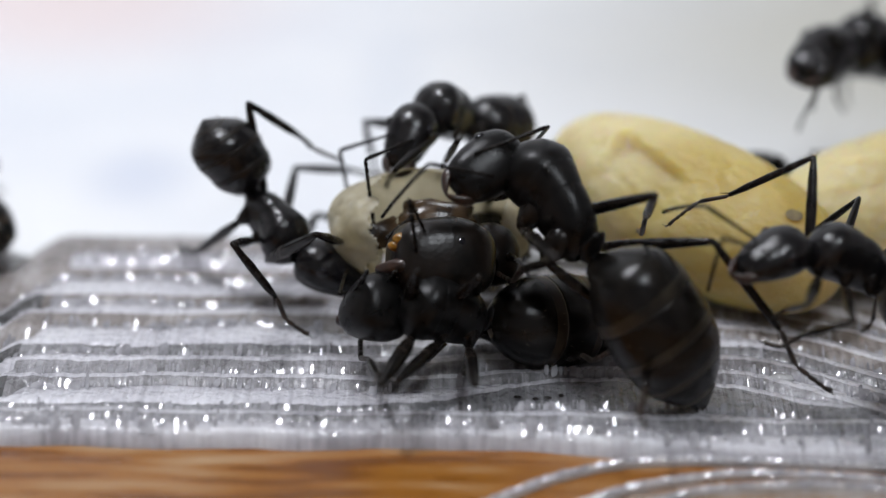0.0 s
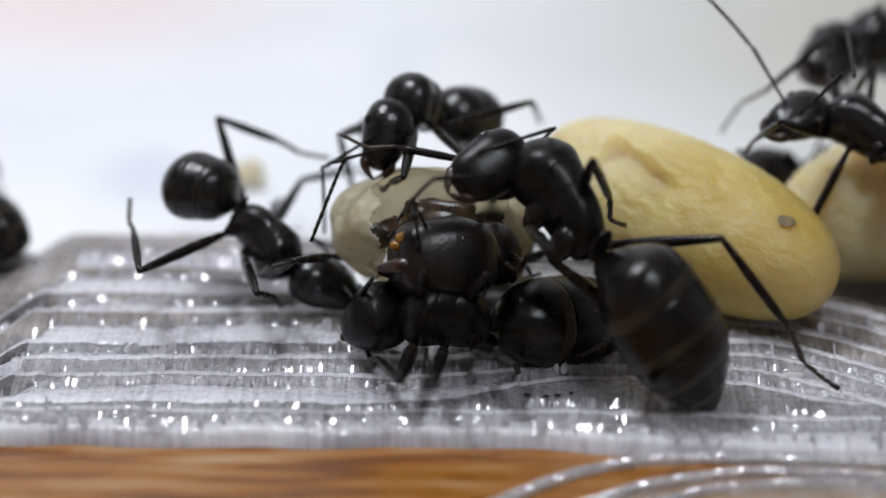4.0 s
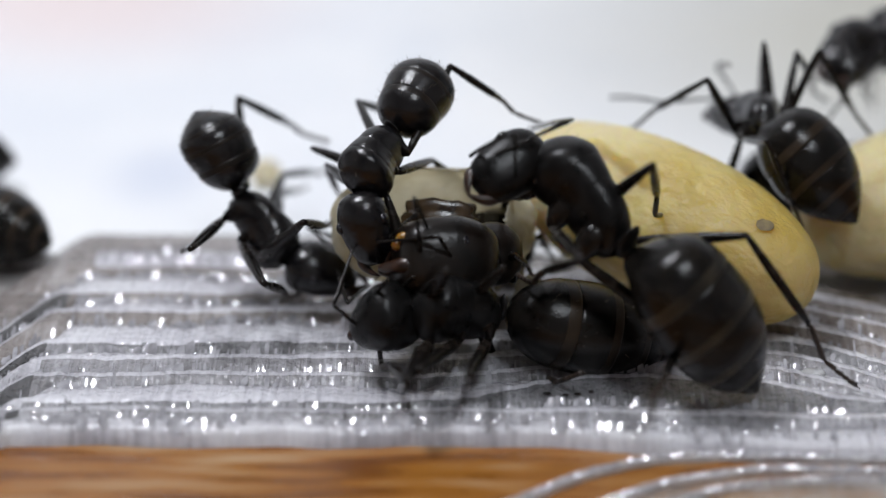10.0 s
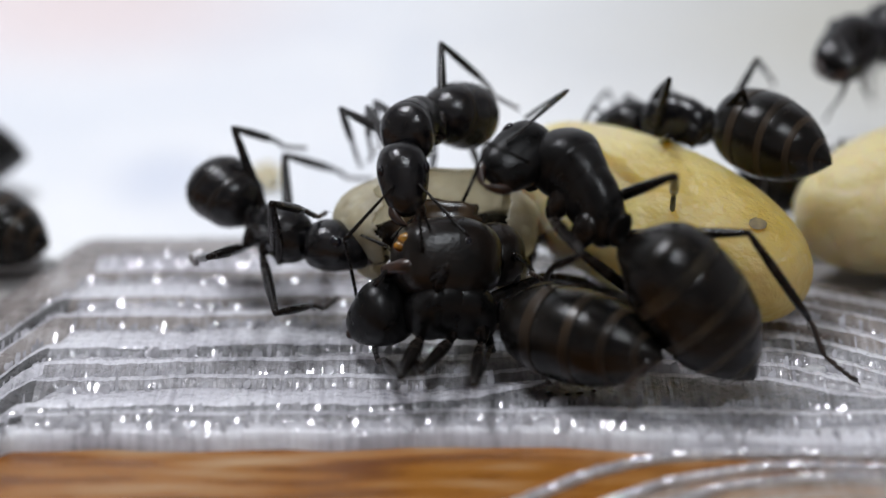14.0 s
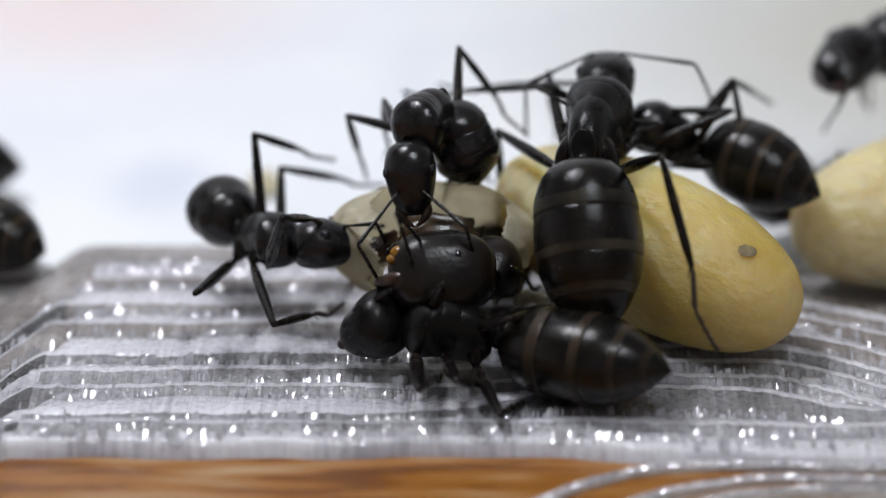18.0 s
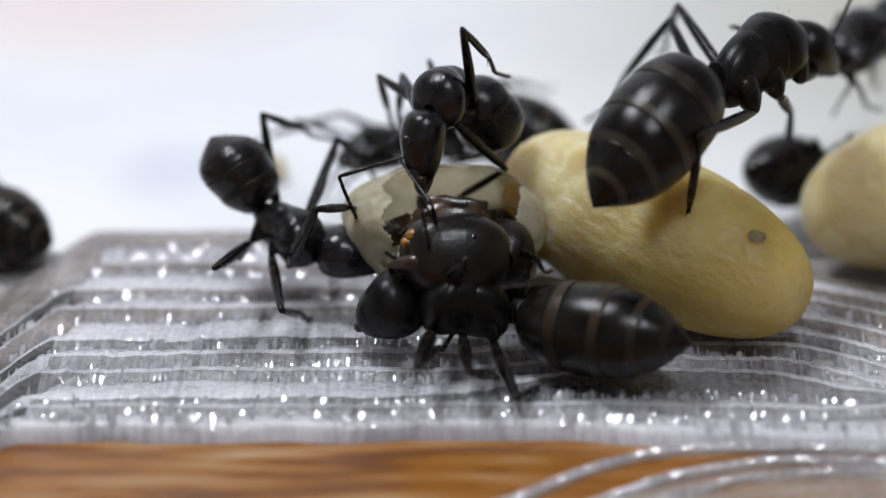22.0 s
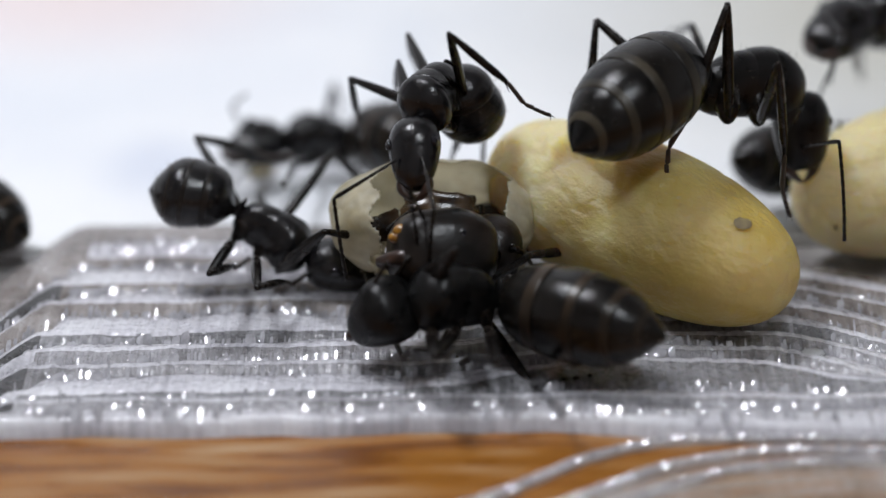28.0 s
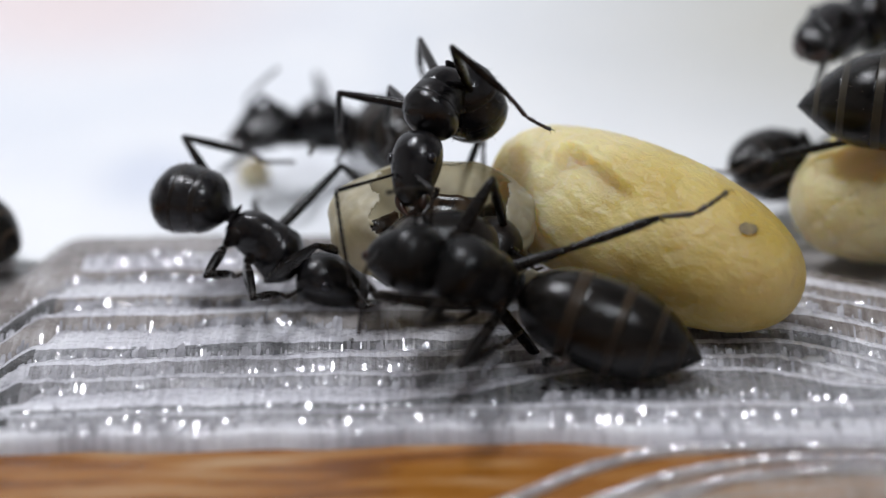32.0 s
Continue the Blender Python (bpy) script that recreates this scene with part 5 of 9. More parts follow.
    rows.append(stance(3.0, (0.61, 4.80, 4.25), (-0.81, 3.52, 5.13), (-1.42, 2.28, 3.82), (2.05, 6.53, 3.42),
                       (-0.95, 0.60, 4.57), (-1.24, 3.54, 2.69), (-0.41, 1.19, 5.48), (-0.79, 3.76, 3.13),
                       (2.93, 5.39, 4.78), (3.15, 8.07, 2.53), (-2.61, 5.75, 3.26), (-2.06, 7.38, 0.21),
                       (-1.53, 6.66, 3.20), (-1.58, 9.04, 0.64), (1.24, 7.12, 3.57), (2.15, 9.45, 1.13),
                       (-2.70, 2.24, 4.54), (-2.77, 0.37, 3.08), (-2.37, 3.45, 3.40), (-2.15, 3.99, 1.09)))
    rows.append(stance(6.0, (-0.52, 2.37, 5.56), (-0.91, 0.34, 5.23), (-0.66, -1.06, 3.97), (0.77, 4.27, 4.84),
                       (0.57, -1.20, 3.11), (-1.41, 1.68, 3.11), (0.02, 3.75, 3.60), (0.01, 6.03, 0.95),
                       (1.22, 4.34, 4.66), (2.21, 7.47, 3.43), (-1.97, 3.56, 5.24), (-1.54, 6.13, 2.90),
                       (-2.72, 3.77, 5.17), (-2.17, 6.33, 2.84), (-1.77, 4.56, 6.16), (-1.40, 7.48, 4.25),
                       (1.01, -1.77, 3.94), (0.57, -1.04, 1.72), (-2.49, -1.58, 3.81), (-2.44, -0.79, 1.58)))
    rows.append(stance(7.0, (-1.35, 0.88, 5.21), (-1.72, -0.98, 4.32), (-1.33, -2.50, 3.26), (-1.50, 3.28, 5.36),
                       (-0.32, -2.17, 2.04), (-2.02, 0.82, 2.69), (-0.11, 2.62, 3.95), (1.10, 5.18, 1.88),
                       (0.62, 2.58, 5.84), (1.02, 5.37, 3.76), (-3.03, 2.24, 3.79), (-2.43, 4.62, 1.29),
                       (-3.50, 2.50, 4.42), (-2.58, 5.53, 2.91), (-3.19, 3.13, 5.18), (-2.45, 6.04, 3.38),
                       (0.61, -2.49, 4.33), (1.00, -2.43, 1.99), (-2.42, -3.95, 3.39), (-1.60, -3.69, 1.18)))
    rows.append(stance(8.0, (-1.58, 0.86, 5.16), (-1.94, -0.87, 4.02), (-1.40, -1.02, 2.21), (-2.03, 3.03, 6.06),
                       (-0.46, -0.59, 1.28), (-2.25, 2.22, 2.36), (-0.43, 2.76, 3.91), (1.09, 5.18, 1.89),
                       (0.44, 0.55, 6.89), (3.20, 1.90, 5.21), (-3.14, 2.42, 3.64), (-2.61, 4.98, 1.31),
                       (-3.66, 2.63, 4.05), (-2.77, 5.76, 2.74), (-3.44, 3.18, 5.01), (-2.77, 6.14, 3.27),
                       (0.47, -2.04, 3.10), (1.01, -1.05, 1.01), (-2.08, -2.95, 1.77), (-1.08, -1.83, -0.07)))
    rows.append(stance(9.0, (-1.48, 0.82, 5.05), (-2.13, -0.76, 3.83), (-1.33, -0.63, 2.11), (-1.27, 2.81, 6.38),
                       (-0.67, -0.40, 1.09), (-1.45, 2.73, 2.46), (-0.50, 2.73, 3.98), (1.09, 5.08, 1.92),
                       (0.33, 0.68, 6.91), (2.57, 2.61, 5.04), (-3.22, 2.57, 3.65), (-2.69, 5.18, 1.38),
                       (-3.59, 2.75, 4.05), (-2.85, 5.85, 2.61), (-2.35, 3.51, 5.30), (-0.32, 6.17, 4.27),
                       (0.02, -2.19, 3.30), (1.17, -0.89, 1.67), (-2.40, -1.88, 1.08), (-0.87, -0.62, -0.23)))
    rows.append(stance(10.0, (-1.20, 0.96, 5.37), (-2.13, -0.53, 4.23), (-1.69, -1.22, 2.51), (-0.20, 2.86, 6.44),
                       (-0.64, -1.37, 1.68), (-1.36, 1.91, 2.68), (-0.28, 2.72, 3.89), (1.05, 5.19, 1.81),
                       (0.18, 2.56, 6.51), (2.56, 4.04, 4.41), (-3.05, 2.79, 3.72), (-2.70, 5.45, 1.47),
                       (-3.41, 2.92, 4.14), (-2.70, 6.04, 2.73), (-2.24, 3.75, 5.15), (-0.90, 6.62, 3.67),
                       (-0.10, -2.31, 3.73), (0.84, -1.51, 1.70), (-2.66, -2.87, 2.17), (-1.32, -2.01, 0.41)))
    rows.append(stance(11.0, (-1.02, 0.96, 5.32), (-1.99, -0.54, 4.22), (-1.12, -1.16, 2.65), (0.38, 2.87, 5.69),
                       (-0.59, -2.11, 2.09), (-1.28, 1.23, 2.85), (-0.06, 2.67, 3.82), (1.02, 5.25, 1.72),
                       (0.02, 2.43, 6.75), (2.46, 3.47, 4.47), (-2.87, 2.81, 3.86), (-2.70, 5.51, 1.64),
                       (-3.23, 2.94, 4.28), (-2.55, 6.09, 2.91), (-2.13, 3.73, 5.09), (-1.47, 6.62, 3.22),
                       (-0.22, -2.63, 4.24), (0.49, -2.70, 1.97), (-2.97, -2.52, 2.72), (-1.80, -2.54, 0.65)))
    rows.append(stance(12.0, (-0.91, 1.11, 5.10), (-1.79, -0.52, 4.10), (-0.86, -1.14, 2.56), (0.10, 3.18, 5.76),
                       (-0.38, -2.60, 2.64), (-1.33, 0.74, 3.04), (0.01, 2.86, 3.91), (1.13, 5.36, 1.73),
                       (-0.04, 1.72, 7.13), (2.19, 3.07, 4.80), (-2.76, 2.82, 3.91), (-2.47, 5.46, 1.63),
                       (-3.12, 2.98, 4.48), (-2.39, 6.13, 3.12), (-1.94, 3.78, 5.21), (-1.39, 6.68, 3.33),
                       (0.09, -2.55, 4.08), (0.58, -2.53, 1.76), (-2.69, -2.58, 2.98), (-1.67, -2.53, 0.83)))
    rows.append(stance(13.0, (-0.70, 1.49, 5.46), (-1.64, -0.28, 4.82), (-0.64, -1.32, 3.59), (0.57, 3.52, 5.56),
                       (-0.17, -1.94, 2.71), (-1.40, 1.33, 2.82), (0.08, 3.06, 4.01), (1.24, 5.46, 1.74),
                       (-0.11, 3.06, 6.87), (1.98, 4.54, 4.49), (-2.66, 2.95, 3.91), (-2.25, 5.53, 1.58),
                       (-3.02, 3.21, 4.61), (-2.24, 6.35, 3.27), (-1.76, 4.15, 5.22), (-1.31, 7.06, 3.34),
                       (0.40, -2.55, 3.95), (0.67, -2.48, 1.59), (-2.34, -1.98, 3.05), (-1.51, -3.54, 1.46)))
    rows.append(stance(14.0, (-0.26, 2.30, 5.44), (-1.09, 0.39, 5.16), (-0.88, -0.99, 3.87), (1.22, 3.99, 4.61),
                       (-0.20, 3.32, 4.07), (-0.38, 6.08, 1.93), (0.55, 3.87, 4.51), (1.33, 5.71, 1.64),
                       (-0.02, 4.02, 6.69), (2.02, 5.56, 4.31), (-1.97, 3.67, 5.07), (-2.01, 6.15, 2.60),
                       (-2.68, 3.79, 5.00), (-2.25, 6.14, 2.44), (-1.79, 4.73, 4.87), (-1.77, 7.28, 2.48),
                       (0.59, -1.69, 3.53), (0.50, -0.65, 1.40), (-2.47, -1.43, 3.34), (-2.10, -0.54, 1.17)))
    rows.append(stance(17.0, (-0.18, 2.42, 5.93), (-1.04, 0.62, 5.28), (-0.97, -0.55, 3.78), (0.86, 1.95, 3.81),
                       (-0.19, 3.55, 4.21), (-0.24, 6.35, 2.11), (0.66, 4.00, 4.50), (1.30, 5.62, 1.46),
                       (0.34, 4.43, 6.74), (2.28, 5.41, 4.00), (-2.10, 3.88, 5.27), (-1.90, 6.46, 2.91),
                       (-2.84, 3.80, 4.90), (-2.44, 6.29, 2.48), (-1.75, 4.90, 5.05), (-1.61, 7.49, 2.70),
                       (0.74, -1.51, 4.09), (1.02, -0.18, 2.14), (-2.68, -1.01, 3.30), (-1.99, 0.19, 1.37)))
    rows.append(stance(18.0, (0.18, 2.37, 5.93), (-0.82, 0.58, 5.46), (-0.69, -0.26, 3.76), (0.99, 2.15, 3.68),
                       (0.29, 3.07, 3.63), (-0.17, 5.62, 1.28), (1.05, 3.86, 4.61), (1.40, 6.29, 2.11),
                       (0.49, 4.36, 6.72), (2.30, 5.39, 3.91), (-1.49, 3.93, 5.42), (-1.49, 6.38, 2.92),
                       (-2.46, 3.83, 5.03), (-2.03, 6.07, 2.37), (-0.94, 5.00, 5.15), (-0.56, 7.55, 2.78),
                       (0.62, -1.79, 4.05), (1.09, -1.00, 1.86), (-2.05, -1.60, 3.53), (-1.13, -0.93, 1.44)))
    rows.append(stance(19.0, (0.25, 2.38, 6.05), (-0.81, 0.63, 5.58), (-0.77, -0.74, 4.26), (1.07, 2.59, 3.81),
                       (0.16, 3.06, 3.67), (-0.46, 5.50, 1.24), (1.06, 3.97, 5.13), (1.39, 5.30, 1.91),
                       (0.59, 4.34, 6.89), (2.08, 5.53, 3.95), (-1.37, 4.00, 5.52), (-1.55, 6.15, 2.76),
                       (-2.26, 3.99, 5.14), (-2.18, 6.33, 2.54), (-1.11, 4.95, 5.16), (-0.89, 7.42, 2.70),
                       (0.64, -2.01, 4.77), (0.80, -1.33, 2.50), (-2.83, -0.91, 4.31), (-2.26, -0.38, 2.06)))
    rows.append(stance(20.0, (0.45, 2.33, 5.95), (-0.70, 0.62, 5.54), (-0.71, -0.59, 4.07), (1.16, 2.63, 3.67),
                       (0.57, 2.86, 3.51), (-0.41, 5.42, 1.34), (1.18, 3.92, 5.10), (1.37, 5.27, 1.88),
                       (0.56, 4.27, 6.78), (2.27, 4.93, 3.80), (-1.22, 3.97, 5.57), (-1.33, 6.52, 3.18),
                       (-1.87, 4.11, 5.10), (-1.73, 6.67, 2.71), (-0.97, 4.90, 5.28), (-0.70, 7.46, 2.91),
                       (0.32, -1.87, 3.80), (0.18, -0.55, 1.82), (-2.73, -0.84, 4.06), (-2.40, 0.41, 2.06)))
    rows.append(stance(21.0, (0.66, 2.27, 5.86), (-0.60, 0.61, 5.57), (-0.59, -0.57, 4.08), (1.45, 2.81, 3.66),
                       (0.49, 3.31, 4.35), (-0.10, 5.71, 1.87), (1.32, 3.84, 5.10), (1.43, 4.88, 1.76),
                       (0.26, 0.28, 7.79), (1.37, 2.88, 5.73), (-1.13, 3.94, 5.55), (-1.21, 6.44, 3.11),
                       (-1.57, 4.12, 5.73), (-1.80, 6.15, 2.88), (-0.41, 4.95, 5.34), (0.12, 7.50, 2.99),
                       (0.60, -2.03, 4.29), (1.04, -1.98, 1.96), (-1.79, -1.79, 3.80), (-0.80, -1.86, 1.64)))
    rows.append(stance(22.0, (0.43, 2.19, 5.95), (-0.50, 0.31, 5.92), (-0.87, 0.04, 4.07), (1.47, 3.13, 4.00),
                       (1.45, 2.08, 3.68), (-0.78, 3.82, 1.61), (1.41, 3.57, 4.87), (1.45, 5.13, 1.74),
                       (0.33, 0.30, 8.01), (1.53, 2.81, 5.89), (-1.22, 3.59, 5.77), (-1.47, 5.88, 3.13),
                       (-1.84, 3.80, 5.67), (-1.48, 6.23, 3.18), (-0.52, 4.74, 5.77), (0.05, 7.37, 3.53),
                       (-0.44, -1.53, 4.07), (-0.12, -0.47, 1.97), (-2.80, 0.30, 4.18), (-2.25, 1.11, 2.02)))
    rows.append(stance(23.0, (0.47, 2.27, 6.16), (-0.33, 0.40, 5.65), (-0.60, -0.76, 4.17), (1.24, 3.18, 4.08),
                       (1.52, 2.24, 3.41), (-0.71, 4.09, 1.44), (1.26, 3.80, 4.65), (1.36, 5.53, 1.61),
                       (0.22, 0.10, 7.84), (2.82, -0.79, 5.68), (-1.10, 3.72, 5.71), (-1.40, 5.90, 2.98),
                       (-2.20, 3.58, 5.65), (-2.02, 6.22, 3.36), (-0.93, 4.76, 6.04), (-0.69, 7.72, 4.19),
                       (0.32, -2.49, 5.11), (0.41, -2.42, 2.74), (-2.34, -1.76, 4.90), (-1.84, -1.82, 2.58)))
    rows.append(stance(24.0, (0.28, 2.35, 6.23), (-0.37, 0.56, 5.35), (-0.62, -0.85, 4.10), (1.12, 3.24, 4.16),
                       (1.56, 2.52, 3.30), (-0.64, 4.50, 1.42), (1.26, 4.07, 4.89), (1.36, 6.29, 2.19),
                       (0.33, 0.02, 7.67), (2.92, 0.27, 5.33), (-1.04, 3.95, 5.50), (-1.32, 6.13, 2.78),
                       (-2.21, 3.84, 5.46), (-1.82, 6.16, 2.86), (-0.80, 4.98, 6.12), (-0.54, 7.72, 3.95),
                       (0.30, -2.41, 4.43), (0.41, -2.31, 2.06), (-2.23, -1.77, 4.21), (-1.67, -1.78, 1.90)))
    rows.append(stance(25.0, (0.42, 2.38, 6.17), (-0.47, 0.98, 4.87), (-0.63, -0.17, 3.37), (1.22, 3.20, 4.06),
                       (1.60, 2.93, 3.15), (-0.57, 5.02, 1.36), (1.25, 4.30, 5.14), (1.36, 6.91, 2.82),
                       (0.44, -0.05, 7.49), (2.99, 0.70, 5.20), (-0.99, 4.40, 5.22), (-1.25, 6.58, 2.50),
                       (-2.22, 4.01, 5.29), (-1.63, 5.92, 2.42), (-0.67, 5.14, 6.22), (-0.39, 7.61, 3.75),
                       (0.29, -1.75, 3.52), (0.41, -1.66, 1.15), (-2.13, -1.27, 3.32), (-1.52, -1.29, 1.03)))
    rows.append(stance(28.0, (0.44, 2.25, 6.06), (-0.50, 0.53, 5.31), (-0.61, -0.94, 4.11), (1.20, 3.06, 3.93),
                       (0.69, 3.31, 4.08), (0.24, 6.07, 1.97), (1.16, 3.98, 5.09), (1.31, 5.37, 1.89),
                       (0.34, 0.04, 7.71), (2.84, 0.54, 5.31), (-0.97, 3.85, 5.79), (-1.12, 6.59, 3.61),
                       (-2.22, 3.71, 5.40), (-2.06, 6.09, 2.83), (-0.72, 4.82, 6.22), (-0.50, 7.59, 4.09),
                       (-0.09, -2.45, 4.12), (-0.39, -2.17, 1.78), (-2.55, -1.08, 3.90), (-2.36, -1.00, 1.54)))
    rows.append(stance(29.0, (0.44, 2.26, 6.17), (-0.40, 0.48, 5.44), (-0.59, -0.88, 4.12), (1.18, 3.04, 4.02),
                       (0.53, 3.32, 4.14), (-0.22, 6.00, 2.02), (1.14, 4.01, 5.32), (1.43, 4.97, 1.96),
                       (0.29, -0.02, 7.73), (2.42, 1.13, 5.20), (-1.29, 3.82, 4.93), (-1.31, 6.33, 2.49),
                       (-1.87, 3.95, 5.57), (-2.68, 6.23, 3.04), (-0.68, 4.84, 6.29), (-0.43, 7.60, 4.16),
                       (-0.02, -2.60, 4.71), (-0.24, -2.50, 2.35), (-2.53, -1.47, 4.44), (-2.30, -1.50, 2.07)))
    rows.append(stance(30.0, (0.52, 2.26, 6.18), (-0.36, 0.69, 5.11), (-0.53, -0.68, 3.80), (1.21, 2.96, 3.99),
                       (0.79, 3.54, 4.10), (0.33, 5.98, 1.64), (1.26, 4.12, 5.14), (1.36, 5.34, 1.86),
                       (0.52, -0.02, 7.69), (2.84, 0.55, 5.13), (-1.07, 4.04, 5.53), (-1.31, 6.77, 3.35),
                       (-2.24, 3.68, 5.52), (-2.62, 5.32, 2.45), (-0.47, 5.00, 6.16), (-0.38, 7.63, 3.85),
                       (0.24, -2.27, 5.02), (0.31, -2.23, 2.65), (-2.62, -1.07, 4.50), (-2.14, -1.17, 2.17)))
    rows.append(stance(31.0, (0.61, 2.27, 6.22), (-0.17, 0.63, 5.16), (-0.56, -0.66, 3.82), (1.27, 3.02, 4.04),
                       (1.02, 3.51, 4.10), (0.40, 5.73, 1.46), (1.30, 4.14, 5.11), (1.34, 5.36, 1.83),
                       (0.53, -0.04, 7.65), (2.89, 0.56, 5.14), (-1.07, 3.97, 5.42), (-1.32, 6.45, 2.96),
                       (-2.30, 3.43, 5.48), (-2.57, 5.36, 2.58), (-0.36, 4.98, 6.21), (-0.33, 7.62, 3.92),
                       (0.11, -2.37, 4.94), (0.01, -2.48, 2.57), (-2.48, -1.26, 4.50), (-2.16, -1.47, 2.16)))
    rows.append(stance(32.0, (0.66, 2.30, 6.33), (-0.21, 0.84, 5.08), (-0.66, -0.44, 3.75), (1.31, 3.07, 4.15),
                       (1.25, 3.57, 4.05), (0.48, 5.54, 1.26), (1.35, 4.22, 5.07), (1.33, 5.42, 1.78),
                       (0.54, -0.11, 7.63), (2.94, 0.51, 5.16), (-1.07, 4.20, 5.22), (-1.33, 6.38, 2.49),
                       (-2.37, 3.37, 5.38), (-2.53, 5.56, 2.65), (-0.26, 5.12, 6.22), (-0.29, 7.77, 3.94),
                       (-0.01, -2.18, 4.75), (-0.28, -2.55, 2.42), (-2.35, -1.32, 4.46), (-2.13, -2.68, 2.52)))
    move_ant(worker_behind, rows, (0, 0.2, 1))
    rows = []
    rows.append(stance(0.0, (4.31, -3.05, 3.64), (2.46, -0.58, 5.50), (1.05, -2.09, 5.11), (7.14, -3.60, -0.14),
                       (1.95, 1.91, 3.43), (1.84, 6.25, 0.96), (3.32, -5.14, 4.41), (2.06, -0.84, 2.19),
                       (5.71, -2.87, 1.33), (5.26, -7.85, 1.36), (3.31, 2.77, 3.44), (3.05, 7.03, 0.83),
                       (5.72, -3.32, 5.35), (5.73, 0.90, 2.67), (7.16, -3.28, 4.16), (10.20, -3.57, 0.20),
                       (0.34, -3.10, 6.02), (-1.04, -1.86, 4.16), (3.25, -1.09, 6.29), (2.99, 1.19, 5.02)))
    rows.append(stance(1.0, (4.23, -3.04, 3.66), (2.40, -0.50, 5.43), (0.92, -1.93, 5.02), (6.70, -6.19, 1.11),
                       (1.90, 1.94, 3.27), (1.88, 6.23, 0.69), (3.33, -5.08, 4.31), (2.09, -0.77, 2.09),
                       (5.62, -2.74, 1.30), (5.10, -7.71, 1.41), (3.27, 2.79, 3.27), (3.11, 6.99, 0.57),
                       (3.83, -3.42, 6.22), (4.96, 0.19, 2.94), (7.06, -3.33, 4.19), (10.13, -3.65, 0.25),
                       (0.11, -3.04, 5.50), (-1.36, -1.61, 3.86), (3.13, -0.97, 6.19), (2.96, 1.34, 4.96)))
    rows.append(stance(2.0, (4.21, -3.01, 3.59), (2.41, -0.45, 5.36), (0.91, -1.83, 4.89), (7.06, -3.67, -0.15),
                       (1.92, 2.02, 3.26), (1.83, 6.36, 0.78), (3.40, -5.02, 4.13), (2.10, -0.68, 2.02),
                       (5.61, -2.71, 1.22), (5.18, -7.69, 1.15), (3.28, 2.85, 3.27), (3.04, 7.11, 0.67),
                       (3.89, -3.36, 6.18), (4.95, 0.34, 2.98), (7.08, -3.27, 4.14), (10.13, -3.48, 0.18),
                       (0.22, -3.10, 5.55), (-1.26, -1.74, 3.86), (3.15, -1.38, 6.27), (2.93, 0.93, 5.05)))
    rows.append(stance(3.0, (4.20, -3.03, 3.58), (2.36, -0.51, 5.39), (0.89, -1.95, 4.99), (7.11, -3.89, -0.07),
                       (1.82, 1.98, 3.35), (1.65, 6.34, 0.91), (3.09, -5.07, 4.54), (2.05, -0.71, 2.33),
                       (5.59, -2.77, 1.24), (5.22, -7.76, 1.14), (3.17, 2.83, 3.36), (2.85, 7.11, 0.80),
                       (3.93, -3.40, 6.17), (5.01, 0.32, 3.00), (7.11, -3.15, 4.10), (10.17, -3.42, 0.15),
                       (0.20, -3.19, 5.59), (-1.25, -1.74, 3.94), (3.15, -1.19, 6.21), (2.85, 1.11, 5.00)))
    rows.append(stance(6.0, (4.41, -2.99, 3.60), (2.38, -0.67, 5.45), (0.86, -2.05, 4.96), (7.16, -3.68, -0.22),
                       (1.92, 1.78, 3.37), (1.81, 5.96, 0.64), (3.18, -5.23, 4.47), (2.01, -0.90, 2.27),
                       (5.80, -2.80, 1.29), (5.14, -7.76, 1.13), (3.32, 2.68, 3.27), (3.11, 6.94, 0.65),
                       (4.05, -3.44, 6.18), (5.03, 0.25, 2.95), (7.20, -3.14, 4.13), (10.11, -3.31, 0.07),
                       (0.45, -3.52, 5.79), (0.39, -1.67, 3.93), (3.16, -1.67, 6.23), (2.88, 0.70, 5.14)))
    rows.append(stance(7.0, (4.43, -2.95, 3.63), (2.29, -0.70, 5.46), (0.80, -2.07, 4.91), (7.26, -4.02, -0.03),
                       (1.65, 1.75, 3.50), (1.21, 6.00, 0.90), (3.39, -5.24, 4.34), (1.89, -0.92, 2.31),
                       (5.81, -2.75, 1.32), (5.02, -7.69, 1.27), (3.00, 2.72, 3.39), (2.47, 7.04, 0.92),
                       (4.54, -3.37, 6.11), (5.26, 0.45, 2.96), (7.27, -2.95, 4.03), (10.25, -3.18, 0.01),
                       (0.58, -3.41, 6.26), (0.67, -1.44, 4.53), (3.05, -1.67, 6.29), (2.40, -4.15, 6.86)))
    rows.append(stance(8.0, (4.49, -2.93, 3.69), (2.41, -0.49, 5.33), (0.97, -1.98, 4.99), (7.25, -4.16, 0.03),
                       (1.76, 1.93, 3.36), (1.50, 6.06, 0.55), (3.28, -5.12, 4.46), (1.98, -0.95, 2.02),
                       (5.89, -2.59, 1.32), (4.69, -7.44, 1.11), (3.27, 2.90, 3.44), (2.93, 7.26, 1.01),
                       (4.73, -3.32, 6.02), (5.47, 0.56, 2.94), (7.26, -3.23, 4.12), (10.16, -3.24, 0.06),
                       (0.68, -3.23, 6.28), (0.43, -1.27, 4.55), (3.23, -1.49, 6.31), (2.57, -3.87, 7.20)))
